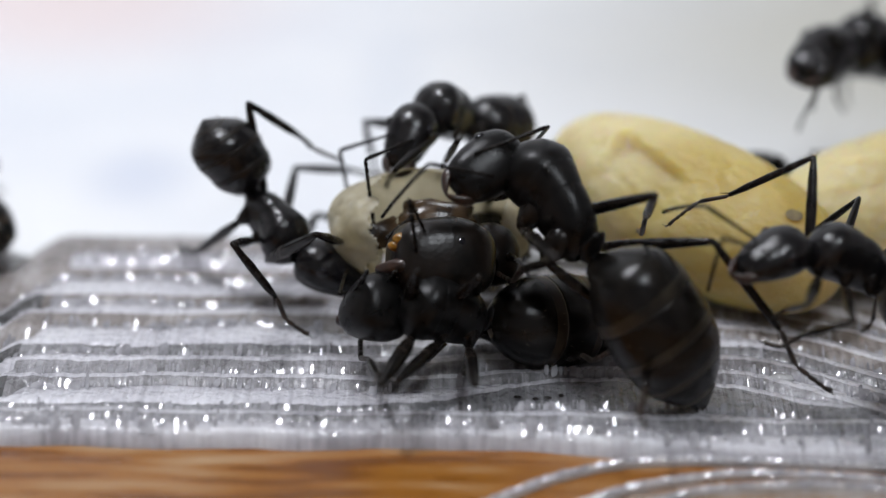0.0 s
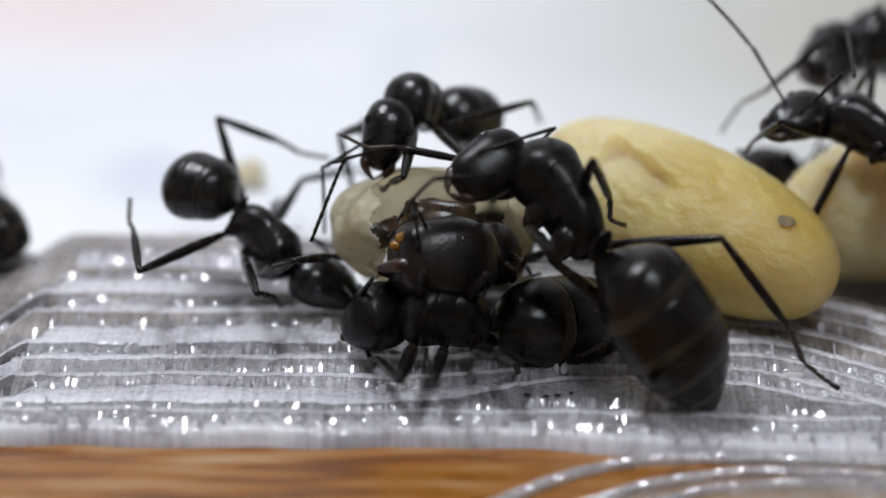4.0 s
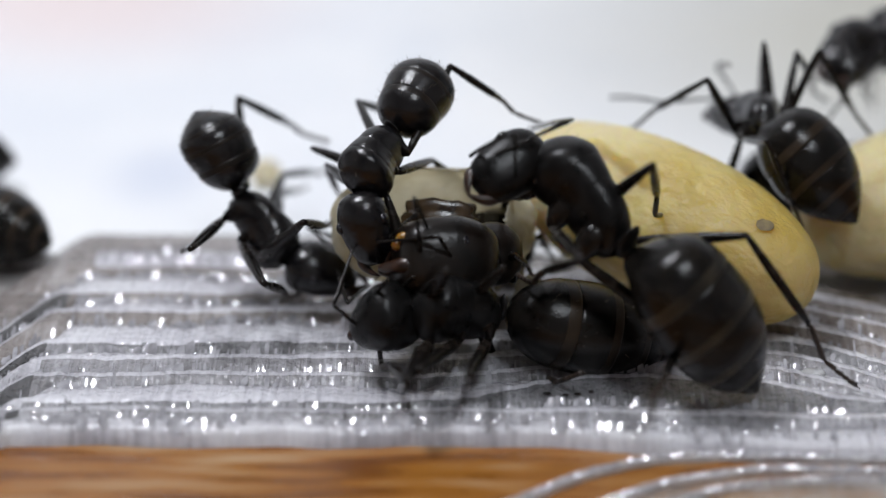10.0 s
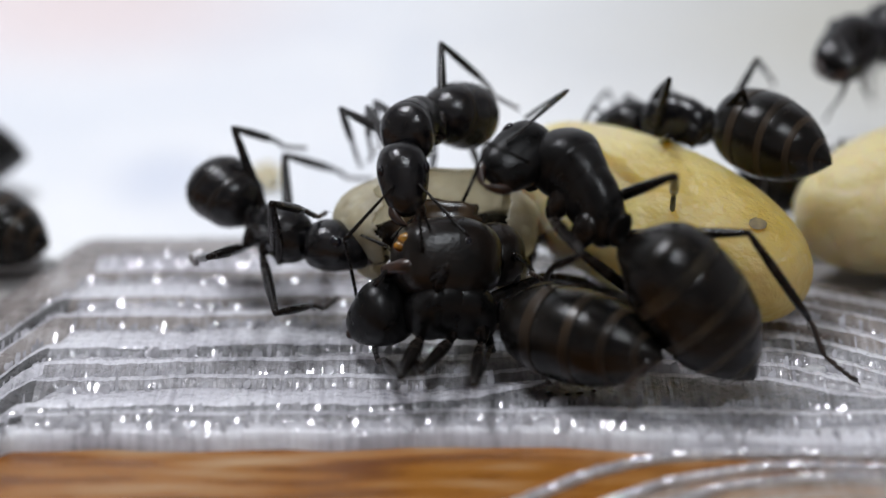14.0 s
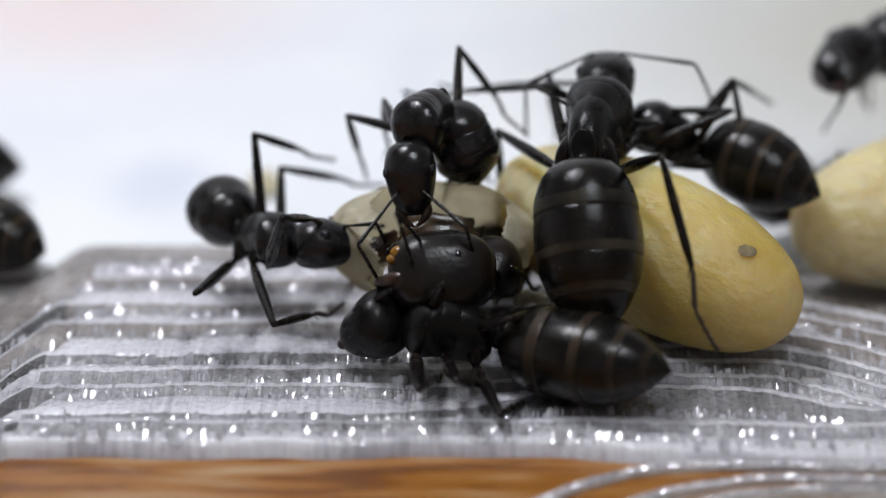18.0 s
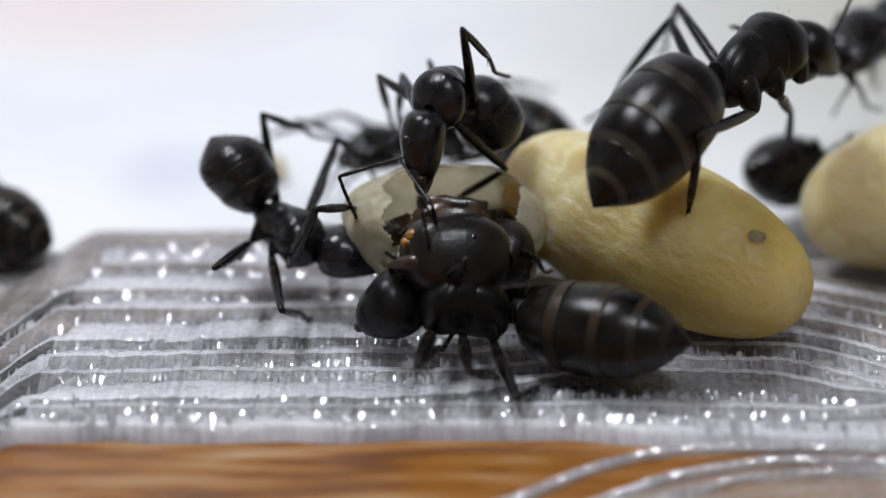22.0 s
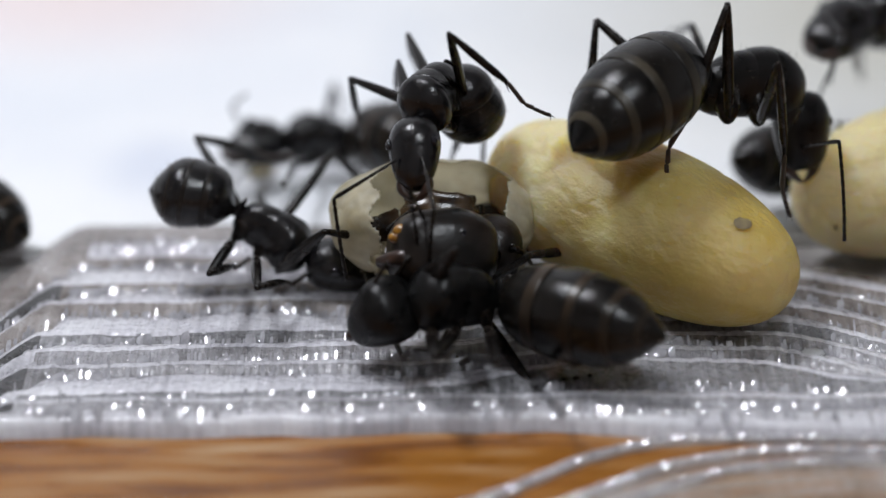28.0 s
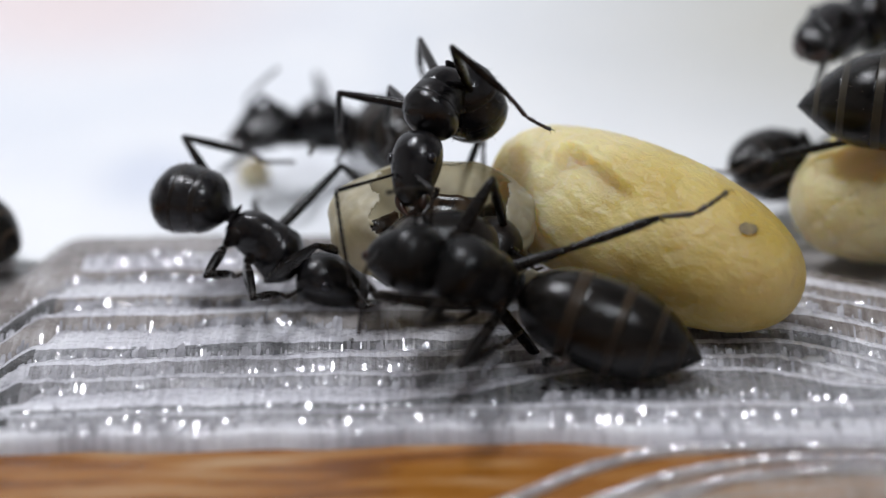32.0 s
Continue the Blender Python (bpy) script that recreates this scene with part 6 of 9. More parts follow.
    rows.append(stance(9.0, (4.45, -2.97, 3.66), (2.45, -0.52, 5.38), (0.98, -1.96, 4.96), (7.23, -4.17, 0.01),
                       (1.69, 1.93, 3.42), (1.47, 6.06, 0.62), (3.21, -5.17, 4.26), (1.92, -0.87, 2.05),
                       (5.85, -2.67, 1.31), (4.61, -7.52, 1.27), (3.22, 2.87, 3.45), (2.91, 7.21, 0.98),
                       (4.89, -3.35, 5.96), (5.47, 0.63, 2.99), (7.18, -3.34, 4.17), (10.07, -3.34, 0.10),
                       (0.08, -2.66, 5.92), (-0.20, -0.34, 4.72), (3.22, -1.49, 6.35), (2.50, -3.87, 7.18)))
    rows.append(stance(10.0, (4.45, -3.01, 3.63), (2.33, -0.74, 5.46), (0.92, -2.24, 5.04), (7.63, -3.58, 0.16),
                       (1.68, 1.69, 3.39), (1.51, 5.75, 0.48), (3.20, -5.32, 4.34), (1.84, -1.05, 2.11),
                       (5.83, -2.82, 1.33), (4.64, -7.67, 1.54), (3.21, 2.68, 3.40), (2.93, 6.96, 0.83),
                       (4.93, -3.37, 5.97), (5.51, 0.64, 3.04), (7.26, -3.09, 4.07), (10.12, -3.06, -0.03),
                       (1.68, -3.49, 6.79), (0.67, -1.31, 5.72), (3.12, -1.73, 6.53), (2.19, -4.07, 7.27)))
    rows.append(stance(11.0, (4.44, -3.03, 3.65), (2.33, -0.75, 5.47), (0.92, -2.24, 5.03), (7.42, -3.66, -0.00),
                       (1.68, 1.63, 3.28), (1.55, 5.62, 0.28), (3.20, -5.33, 4.37), (1.77, -1.10, 2.12),
                       (5.83, -2.84, 1.34), (4.69, -7.69, 1.75), (3.20, 2.63, 3.30), (2.96, 6.84, 0.62),
                       (4.97, -3.37, 5.98), (5.54, 0.66, 3.08), (7.32, -3.00, 4.02), (10.15, -2.90, -0.09),
                       (3.17, -1.83, 6.61), (1.52, -3.77, 7.25), (3.06, -1.56, 6.58), (1.91, -3.83, 7.22)))
    rows.append(stance(12.0, (4.35, -3.01, 3.79), (2.27, -0.55, 5.40), (0.83, -2.01, 4.96), (7.55, -3.76, 0.36),
                       (1.75, 1.89, 3.44), (1.53, 5.86, 0.42), (3.19, -5.20, 4.41), (1.90, -0.95, 2.12),
                       (5.74, -2.63, 1.40), (4.26, -7.40, 1.64), (3.52, 2.78, 3.44), (3.53, 7.03, 0.82),
                       (5.19, -3.32, 5.81), (5.63, 0.84, 3.07), (7.22, -3.16, 4.08), (10.10, -3.08, -0.01),
                       (1.96, -2.71, 7.06), (0.61, -0.65, 6.16), (3.01, -1.50, 6.43), (3.09, -3.98, 7.29)))
    rows.append(stance(13.0, (4.26, -3.03, 3.84), (2.71, -0.28, 5.57), (1.64, -2.08, 5.54), (7.56, -3.86, 0.53),
                       (1.83, 2.24, 3.57), (1.52, 6.19, 0.53), (3.20, -4.94, 4.40), (2.03, -0.68, 2.08),
                       (5.65, -2.56, 1.40), (3.82, -7.21, 1.59), (3.85, 2.95, 3.58), (4.10, 7.23, 1.01),
                       (5.39, -3.46, 5.72), (5.69, 0.81, 3.14), (7.10, -3.60, 4.25), (10.00, -3.49, 0.18),
                       (0.69, -1.50, 6.61), (-0.33, 0.73, 5.67), (3.69, -0.59, 6.30), (4.33, -3.04, 6.99)))
    rows.append(stance(14.0, (4.26, -3.02, 3.91), (2.49, -0.31, 5.49), (1.24, -1.98, 5.25), (7.50, -3.72, 0.50),
                       (1.77, 2.23, 3.82), (1.49, 5.92, 0.47), (3.20, -5.03, 4.37), (2.18, -0.73, 2.03),
                       (5.65, -2.51, 1.45), (3.97, -7.22, 1.64), (3.70, 2.97, 3.68), (3.84, 7.26, 1.12),
                       (5.48, -3.35, 5.67), (5.85, 0.96, 3.16), (7.28, -3.21, 4.13), (10.08, -3.05, -0.01),
                       (1.01, -3.19, 6.52), (0.69, -1.56, 4.49), (3.07, -0.73, 6.94), (2.08, -3.14, 7.26)))
    rows.append(stance(17.0, (4.55, -1.79, 4.63), (4.30, 1.53, 6.01), (4.37, 3.61, 6.24), (7.20, -3.71, 1.20),
                       (3.29, 4.37, 4.91), (3.69, 8.69, 2.42), (2.35, 3.11, 4.72), (1.53, 5.68, 0.51),
                       (2.39, 1.97, 5.11), (1.54, 4.59, 0.94), (5.83, 4.39, 4.80), (8.71, 6.47, 1.28),
                       (5.85, -2.52, 6.38), (6.53, 1.54, 3.54), (7.56, -3.09, 4.05), (9.19, -7.36, 2.01),
                       (2.03, 2.97, 6.55), (4.44, 4.00, 6.66), (6.71, 2.67, 6.51), (7.84, 4.97, 5.94)))
    rows.append(stance(18.0, (3.53, 0.12, 5.18), (4.30, 3.62, 5.49), (4.49, 5.60, 6.16), (3.84, -2.59, 1.29),
                       (3.62, 6.42, 4.50), (4.69, 10.21, 1.41), (2.88, 5.17, 5.75), (3.32, 8.94, 2.50),
                       (1.50, 3.97, 4.54), (1.81, 6.26, 0.10), (6.90, 5.13, 3.53), (9.49, 7.82, 0.20),
                       (5.76, 4.87, 4.71), (6.57, 8.96, 1.96), (5.30, -2.09, 6.00), (6.61, -3.77, 1.48),
                       (2.26, 4.36, 5.70), (2.33, 6.18, 3.81), (6.72, 4.55, 6.19), (7.66, 6.24, 4.41)))
    rows.append(stance(19.0, (4.12, 0.62, 5.87), (5.86, 3.75, 6.23), (6.81, 4.99, 4.83), (3.42, -2.77, 2.62),
                       (5.74, 6.40, 4.01), (7.55, 9.13, 0.23), (4.41, 5.81, 6.10), (4.19, 9.83, 3.13),
                       (2.73, 4.71, 5.78), (1.81, 5.89, 1.01), (8.45, 3.94, 3.32), (11.41, 5.18, -0.51),
                       (6.47, 4.81, 4.01), (6.93, 7.51, -0.17), (5.29, -2.15, 6.31), (6.07, 0.20, 1.97),
                       (4.98, 5.10, 6.94), (4.32, 7.63, 6.66), (8.34, 4.87, 7.03), (9.74, 7.10, 7.10)))
    rows.append(stance(20.0, (5.27, 0.45, 5.75), (7.93, 2.83, 6.22), (8.78, 1.73, 4.65), (2.75, -2.82, 3.41),
                       (9.55, 4.90, 4.69), (9.72, 2.93, 0.10), (3.10, 3.21, 5.92), (2.01, 5.77, 1.77),
                       (3.33, 2.96, 7.27), (1.18, 1.38, 3.05), (8.78, 4.99, 4.69), (9.41, 8.04, 0.78),
                       (8.23, 4.25, 4.79), (9.30, 7.15, 0.86), (5.36, -2.57, 5.98), (6.00, 0.11, 1.81),
                       (8.18, 3.24, 6.68), (7.31, 1.01, 7.75), (8.92, -0.09, 6.10), (8.99, -1.06, 3.66)))
    rows.append(stance(21.0, (6.17, 0.50, 5.92), (9.07, 2.59, 6.38), (10.37, 1.29, 5.36), (2.65, -2.10, 4.08),
                       (7.94, -0.28, 6.73), (10.03, 3.87, 4.87), (5.73, 0.63, 7.91), (5.42, 5.07, 5.62),
                       (4.40, 1.71, 7.91), (3.09, 0.02, 3.39), (10.78, -1.12, 5.43), (14.13, -3.29, 2.41),
                       (8.77, -2.22, 5.51), (8.69, 2.14, 3.06), (6.20, 3.30, 4.15), (6.54, 5.56, -0.29),
                       (10.43, -0.15, 7.10), (10.13, -2.74, 6.82), (9.73, 1.00, 7.91), (8.94, -1.18, 9.14)))
    rows.append(stance(22.0, (6.56, 0.46, 6.35), (8.89, 3.17, 6.78), (9.89, 4.66, 5.68), (3.43, -2.55, 4.42),
                       (9.81, 5.87, 6.09), (11.47, 10.38, 4.69), (6.07, 5.17, 7.12), (5.96, 9.35, 4.38),
                       (5.80, 4.52, 6.93), (3.85, 7.13, 3.14), (10.21, 5.29, 5.64), (12.31, 8.83, 2.81),
                       (9.07, 4.28, 4.40), (9.43, 7.64, 0.72), (5.98, -2.24, 6.09), (5.87, 0.36, 1.82),
                       (7.44, 4.91, 6.61), (9.75, 5.81, 5.76), (10.87, 4.58, 8.19), (8.62, 3.39, 8.83)))
    rows.append(stance(23.0, (6.58, 1.19, 6.23), (8.32, 4.31, 5.78), (9.08, 5.81, 4.52), (4.15, -2.72, 5.08),
                       (9.36, 6.52, 5.41), (11.29, 10.51, 3.10), (6.32, 6.13, 6.28), (6.29, 10.65, 4.14),
                       (4.69, 4.62, 6.83), (3.90, 3.43, 2.04), (9.43, 6.42, 5.44), (12.42, 9.29, 2.65),
                       (9.27, 5.34, 5.79), (9.51, 6.84, 1.03), (7.39, 0.31, 8.54), (7.83, 3.59, 4.80),
                       (6.89, 5.08, 5.89), (9.22, 5.99, 5.09), (10.36, 5.75, 6.93), (8.38, 4.29, 7.84)))
    rows.append(stance(24.0, (6.66, 1.47, 6.13), (8.40, 4.29, 4.71), (9.01, 5.49, 3.10), (5.32, -3.06, 5.63),
                       (9.44, 6.14, 5.36), (11.12, 10.06, 2.75), (6.57, 5.98, 6.20), (6.56, 10.58, 4.25),
                       (4.75, 4.73, 6.63), (3.92, 3.68, 1.81), (9.78, 6.07, 5.07), (12.49, 9.46, 2.59),
                       (9.75, 5.04, 4.96), (9.68, 7.69, 0.72), (8.22, 3.82, 7.32), (8.54, 6.09, 2.88),
                       (7.22, 6.16, 5.12), (9.22, 7.12, 3.73), (10.33, 5.62, 5.55), (8.62, 4.61, 7.27)))
    rows.append(stance(25.0, (6.90, 1.72, 5.93), (8.34, 4.76, 4.64), (8.90, 5.98, 3.03), (5.53, -2.81, 5.51),
                       (9.61, 6.40, 5.10), (11.04, 10.20, 2.19), (6.87, 6.32, 5.97), (6.88, 11.00, 4.20),
                       (4.81, 4.91, 6.40), (3.94, 3.94, 1.57), (10.25, 6.46, 4.45), (12.67, 10.27, 2.31),
                       (10.30, 5.14, 4.01), (9.85, 8.57, 0.40), (8.63, 4.23, 7.03), (8.82, 5.30, 2.15),
                       (7.04, 6.00, 5.10), (8.86, 5.65, 3.24), (10.86, 6.61, 4.56), (9.03, 6.08, 6.36)))
    rows.append(stance(28.0, (6.56, 1.92, 5.68), (9.41, 3.92, 4.78), (9.68, 3.15, 2.85), (3.27, -1.48, 5.22),
                       (10.30, 6.43, 3.32), (11.10, 9.80, -0.29), (6.92, 6.38, 5.87), (6.85, 11.09, 4.19),
                       (4.15, 3.60, 6.91), (3.70, 2.36, 2.09), (9.99, 5.89, 3.42), (9.84, 9.77, 0.27),
                       (8.37, -0.10, 6.87), (8.98, 1.42, 2.15), (7.21, 1.03, 8.05), (5.58, 0.07, 3.42),
                       (10.71, 4.98, 3.00), (10.62, 2.92, 1.38), (10.14, 1.12, 4.39), (10.45, 0.53, 1.85)))
    rows.append(stance(29.0, (7.50, 2.10, 5.60), (10.91, 2.59, 4.56), (11.77, 2.81, 2.66), (2.79, 2.11, 5.01),
                       (11.11, 6.00, 2.86), (12.53, 10.08, 0.34), (7.54, 2.63, 7.37), (7.20, 7.23, 5.44),
                       (7.93, 5.62, 6.54), (6.75, 6.53, 1.77), (9.67, -1.52, 4.17), (9.57, 2.08, 0.70),
                       (8.65, -0.26, 7.08), (8.94, 1.11, 2.28), (7.94, 0.56, 7.87), (5.48, -0.80, 3.74),
                       (12.87, 1.47, 3.48), (12.77, -0.44, 1.69), (11.86, 0.50, 3.48), (12.63, -0.63, 1.24)))
    rows.append(stance(30.0, (9.99, 2.34, 5.23), (13.30, 2.36, 3.82), (14.38, 2.93, 2.11), (5.27, 1.89, 4.93),
                       (13.19, 6.27, 3.32), (13.39, 9.86, -0.15), (11.63, 6.30, 4.47), (11.46, 10.58, 1.89),
                       (7.12, 3.57, 4.70), (3.44, 6.62, 3.25), (11.69, -1.40, 4.55), (11.43, 2.76, 1.79),
                       (10.01, -1.35, 4.29), (9.51, 1.83, 0.47), (8.98, -1.16, 5.40), (7.64, 3.23, 3.42),
                       (14.92, 3.54, 1.06), (14.87, 0.92, 0.94), (14.04, 1.37, 4.40), (14.77, 0.26, 2.13)))
    rows.append(stance(31.0, (14.40, 2.78, 4.62), (17.57, 3.71, 3.20), (17.84, 1.74, 2.51), (9.72, 3.43, 5.14),
                       (16.81, 7.34, 3.50), (16.78, 11.24, 0.36), (15.87, 6.99, 4.19), (15.98, 11.26, 1.59),
                       (11.26, 3.43, 3.62), (7.40, 6.02, 1.79), (16.67, -0.36, 3.89), (16.00, 3.93, 1.42),
                       (14.26, -0.15, 4.37), (13.81, 3.61, 1.12), (12.37, 4.08, 2.89), (7.93, 5.92, 1.53),
                       (19.21, 3.46, 1.80), (19.20, 0.84, 1.63), (17.72, 1.00, 4.85), (18.82, -0.18, 2.79)))
    rows.append(stance(32.0, (14.10, 2.61, 4.28), (17.25, 3.85, 3.05), (17.61, 1.90, 2.36), (9.52, 3.81, 4.59),
                       (16.71, 7.28, 3.60), (16.90, 11.20, 0.50), (15.74, 6.78, 4.32), (15.69, 11.05, 1.73),
                       (10.96, 3.62, 3.64), (7.23, 6.40, 1.80), (16.30, -0.20, 3.86), (15.84, 4.14, 1.40),
                       (13.86, 0.09, 4.33), (13.61, 3.89, 1.09), (11.96, 3.81, 3.05), (7.73, 6.00, 1.55),
                       (19.07, 3.63, 1.81), (19.05, 1.01, 1.63), (17.55, 1.35, 4.80), (18.67, 0.16, 2.74)))
    move_ant(big_worker, rows, (0, 0, 1))
    rows = []
    rows.append(stance(0.0, (1.89, -1.74, 1.31), (-0.41, -2.37, 2.08), (-1.60, -1.35, 1.30), (5.80, 0.72, 0.45),
                       (-0.77, -5.23, 1.23), (-1.42, -1.15, 0.51), (-0.36, -4.95, 1.22), (0.73, -0.99, 0.35),
                       (1.46, -4.95, 1.12), (1.24, -0.94, -0.11), (0.08, -3.60, 3.47), (-0.51, -0.35, 0.87),
                       (1.58, -3.17, 3.15), (1.38, 0.19, 0.65), (3.28, -0.38, -0.28), (4.81, -3.87, 1.48),
                       (-1.15, -2.75, 3.11), (-1.91, -1.41, 1.56), (-0.47, -2.28, 2.92), (-0.07, -1.03, 1.17)))
    rows.append(stance(1.0, (1.81, -1.76, 1.25), (-0.50, -2.33, 2.02), (-1.65, -1.28, 1.22), (5.73, 0.73, 0.49),
                       (-0.57, -5.27, 1.39), (-1.44, -1.24, 0.58), (0.28, -5.10, 1.43), (0.38, -1.04, 0.34),
                       (2.26, -4.63, 1.66), (3.04, -1.11, -0.49), (0.10, -3.51, 3.45), (-0.49, -0.26, 0.85),
                       (1.60, -3.07, 3.13), (1.40, 0.30, 0.62), (2.72, 0.16, -0.51), (4.58, -3.08, 1.41),
                       (-1.14, -2.65, 3.04), (-1.98, -1.37, 1.48), (-0.48, -2.16, 2.88), (-0.15, -0.87, 1.14)))
    rows.append(stance(2.0, (1.84, -1.75, 1.27), (-0.54, -2.26, 1.82), (-1.60, -1.17, 0.96), (5.65, 0.84, 0.34),
                       (-0.55, -5.20, 1.30), (-1.47, -1.19, 0.50), (0.32, -5.05, 1.32), (0.33, -0.99, 0.22),
                       (2.05, -4.66, 1.72), (3.06, -1.20, -0.44), (0.07, -3.38, 3.34), (-0.51, -0.14, 0.74),
                       (1.58, -3.00, 3.07), (1.38, 0.36, 0.56), (2.64, 0.27, -0.62), (4.51, -2.95, 1.33),
                       (-1.20, -2.45, 2.89), (-2.00, -1.22, 1.27), (-0.55, -1.98, 2.76), (-0.16, -0.73, 1.01)))
    rows.append(stance(3.0, (1.87, -1.76, 1.21), (-0.61, -1.68, 1.50), (-1.66, -0.58, 0.64), (5.64, 0.89, 0.33),
                       (-0.53, -4.73, 1.03), (-1.52, -0.73, 0.23), (0.35, -4.75, 1.11), (0.28, -0.70, -0.01),
                       (1.83, -4.53, 1.72), (3.08, -1.17, -0.46), (0.03, -2.89, 3.09), (-0.54, 0.35, 0.48),
                       (1.55, -2.74, 2.93), (1.36, 0.62, 0.42), (2.56, 0.55, -0.81), (4.45, -2.64, 1.17),
                       (-1.28, -1.86, 2.58), (-2.04, -0.69, 0.90), (-0.62, -1.43, 2.48), (-0.18, -0.22, 0.71)))
    rows.append(stance(6.0, (1.74, -1.79, 1.32), (-0.74, -1.71, 1.61), (-1.99, -0.73, 0.89), (5.51, 0.77, 0.16),
                       (-0.89, -4.72, 1.16), (-1.62, -0.70, 0.18), (-0.49, -4.62, 1.26), (-0.52, -0.62, -0.02),
                       (1.12, -4.73, 1.53), (1.46, -0.72, 0.33), (-0.10, -2.90, 3.21), (-0.65, 0.32, 0.58),
                       (1.42, -2.72, 3.09), (1.25, 0.64, 0.57), (2.22, 0.25, -1.06), (4.76, -2.47, 0.88),
                       (-1.26, -2.08, 2.68), (-2.28, -0.96, 1.09), (-0.68, -1.53, 2.60), (-0.52, -0.17, 0.89)))
    rows.append(stance(7.0, (1.71, -1.67, 1.49), (-0.73, -2.20, 1.56), (-1.98, -1.31, 0.71), (5.43, 0.74, -0.06),
                       (-1.14, -4.98, 1.09), (-1.69, -0.94, 0.09), (-0.50, -4.77, 1.14), (-0.62, -0.78, -0.15),
                       (1.03, -4.81, 1.22), (1.31, -0.76, 0.15), (0.27, -3.18, 3.19), (-1.65, -0.53, 0.56),
                       (1.63, -2.78, 3.05), (0.03, 0.14, 0.49), (1.77, 0.12, -1.13), (4.18, -2.73, 0.79),
                       (-1.35, -2.22, 2.78), (-2.32, -1.14, 1.15), (-0.68, -1.86, 2.55), (-0.50, -0.81, 0.64)))
    rows.append(stance(8.0, (1.52, -1.64, 1.64), (-0.70, -2.75, 1.85), (-1.95, -1.84, 1.03), (5.47, 0.32, -0.01),
                       (-0.98, -5.45, 1.35), (-1.65, -1.45, 0.27), (-0.51, -5.04, 1.33), (-0.66, -1.05, 0.05),
                       (0.95, -4.91, 1.24), (1.20, -0.83, 0.25), (0.01, -3.78, 3.40), (-1.35, -0.82, 0.73),
                       (1.43, -3.15, 3.21), (0.40, 0.03, 0.66), (1.65, -0.24, -1.00), (3.97, -3.21, 0.86),
                       (-1.40, -3.07, 2.98), (-2.33, -1.87, 1.41), (-0.76, -2.58, 2.79), (-0.53, -1.33, 1.01)))
    rows.append(stance(9.0, (1.51, -1.71, 1.54), (-0.71, -2.78, 1.93), (-2.01, -1.92, 1.13), (5.60, 0.10, 0.08),
                       (-0.84, -5.56, 1.43), (-1.61, -1.59, 0.29), (-0.52, -5.12, 1.44), (-0.70, -1.12, 0.16),
                       (0.88, -4.98, 1.23), (1.09, -0.88, 0.35), (-0.25, -3.90, 3.42), (-1.06, -0.76, 0.75),
                       (1.23, -3.25, 3.28), (0.77, 0.08, 0.76), (1.54, -0.23, -1.05), (3.79, -3.28, 0.75),
                       (-1.46, -3.33, 2.93), (-2.36, -2.02, 1.42), (-0.84, -2.74, 2.80), (-0.57, -1.33, 1.15)))
    rows.append(stance(10.0, (1.55, -1.72, 1.50), (-0.79, -2.52, 1.85), (-2.07, -1.62, 1.06), (5.95, -0.77, 0.15),
                       (-0.87, -5.37, 1.33), (-1.63, -1.39, 0.22), (-0.59, -4.98, 1.40), (-0.70, -0.98, 0.12),
                       (0.61, -4.89, 1.25), (1.15, -0.84, 0.28), (0.08, -3.56, 3.36), (-1.35, -0.67, 0.67),
                       (1.48, -2.95, 3.20), (0.37, 0.18, 0.63), (1.47, -0.14, -1.14), (3.38, -3.46, 0.59),
                       (-1.31, -2.89, 2.89), (-2.34, -1.72, 1.36), (-0.70, -2.34, 2.71), (-0.57, -1.06, 0.94)))
    rows.append(stance(11.0, (1.48, -1.71, 1.50), (-0.82, -2.61, 1.90), (-2.07, -1.72, 1.06), (5.44, -4.23, 1.41),
                       (-0.89, -5.44, 1.35), (-1.63, -1.45, 0.27), (-0.66, -5.01, 1.44), (-0.71, -1.01, 0.15),
                       (0.34, -4.85, 1.29), (1.22, -0.88, 0.24), (0.42, -3.45, 3.39), (-1.64, -0.93, 0.73),
                       (1.73, -2.71, 3.15), (-0.03, 0.10, 0.57), (1.38, -0.23, -1.16), (2.95, -3.77, 0.48),
                       (-1.15, -2.71, 2.97), (-2.31, -1.70, 1.41), (-0.55, -2.19, 2.72), (-0.55, -1.05, 0.85)))
    rows.append(stance(12.0, (1.46, -1.73, 1.46), (-0.88, -2.52, 1.84), (-2.09, -1.59, 0.99), (5.32, -4.40, 1.67),
                       (-0.97, -5.37, 1.36), (-1.73, -1.38, 0.29), (-0.62, -5.01, 1.37), (-0.69, -1.00, 0.12),
                       (0.50, -4.90, 1.13), (1.20, -0.87, 0.20), (0.35, -3.36, 3.37), (-1.63, -0.76, 0.72),
                       (1.68, -2.68, 3.12), (0.02, 0.20, 0.56), (1.35, -0.30, -1.25), (2.71, -3.87, 0.48),
                       (-1.23, -2.55, 2.93), (-2.37, -1.55, 1.36), (-0.62, -2.06, 2.71), (-0.61, -0.91, 0.84)))
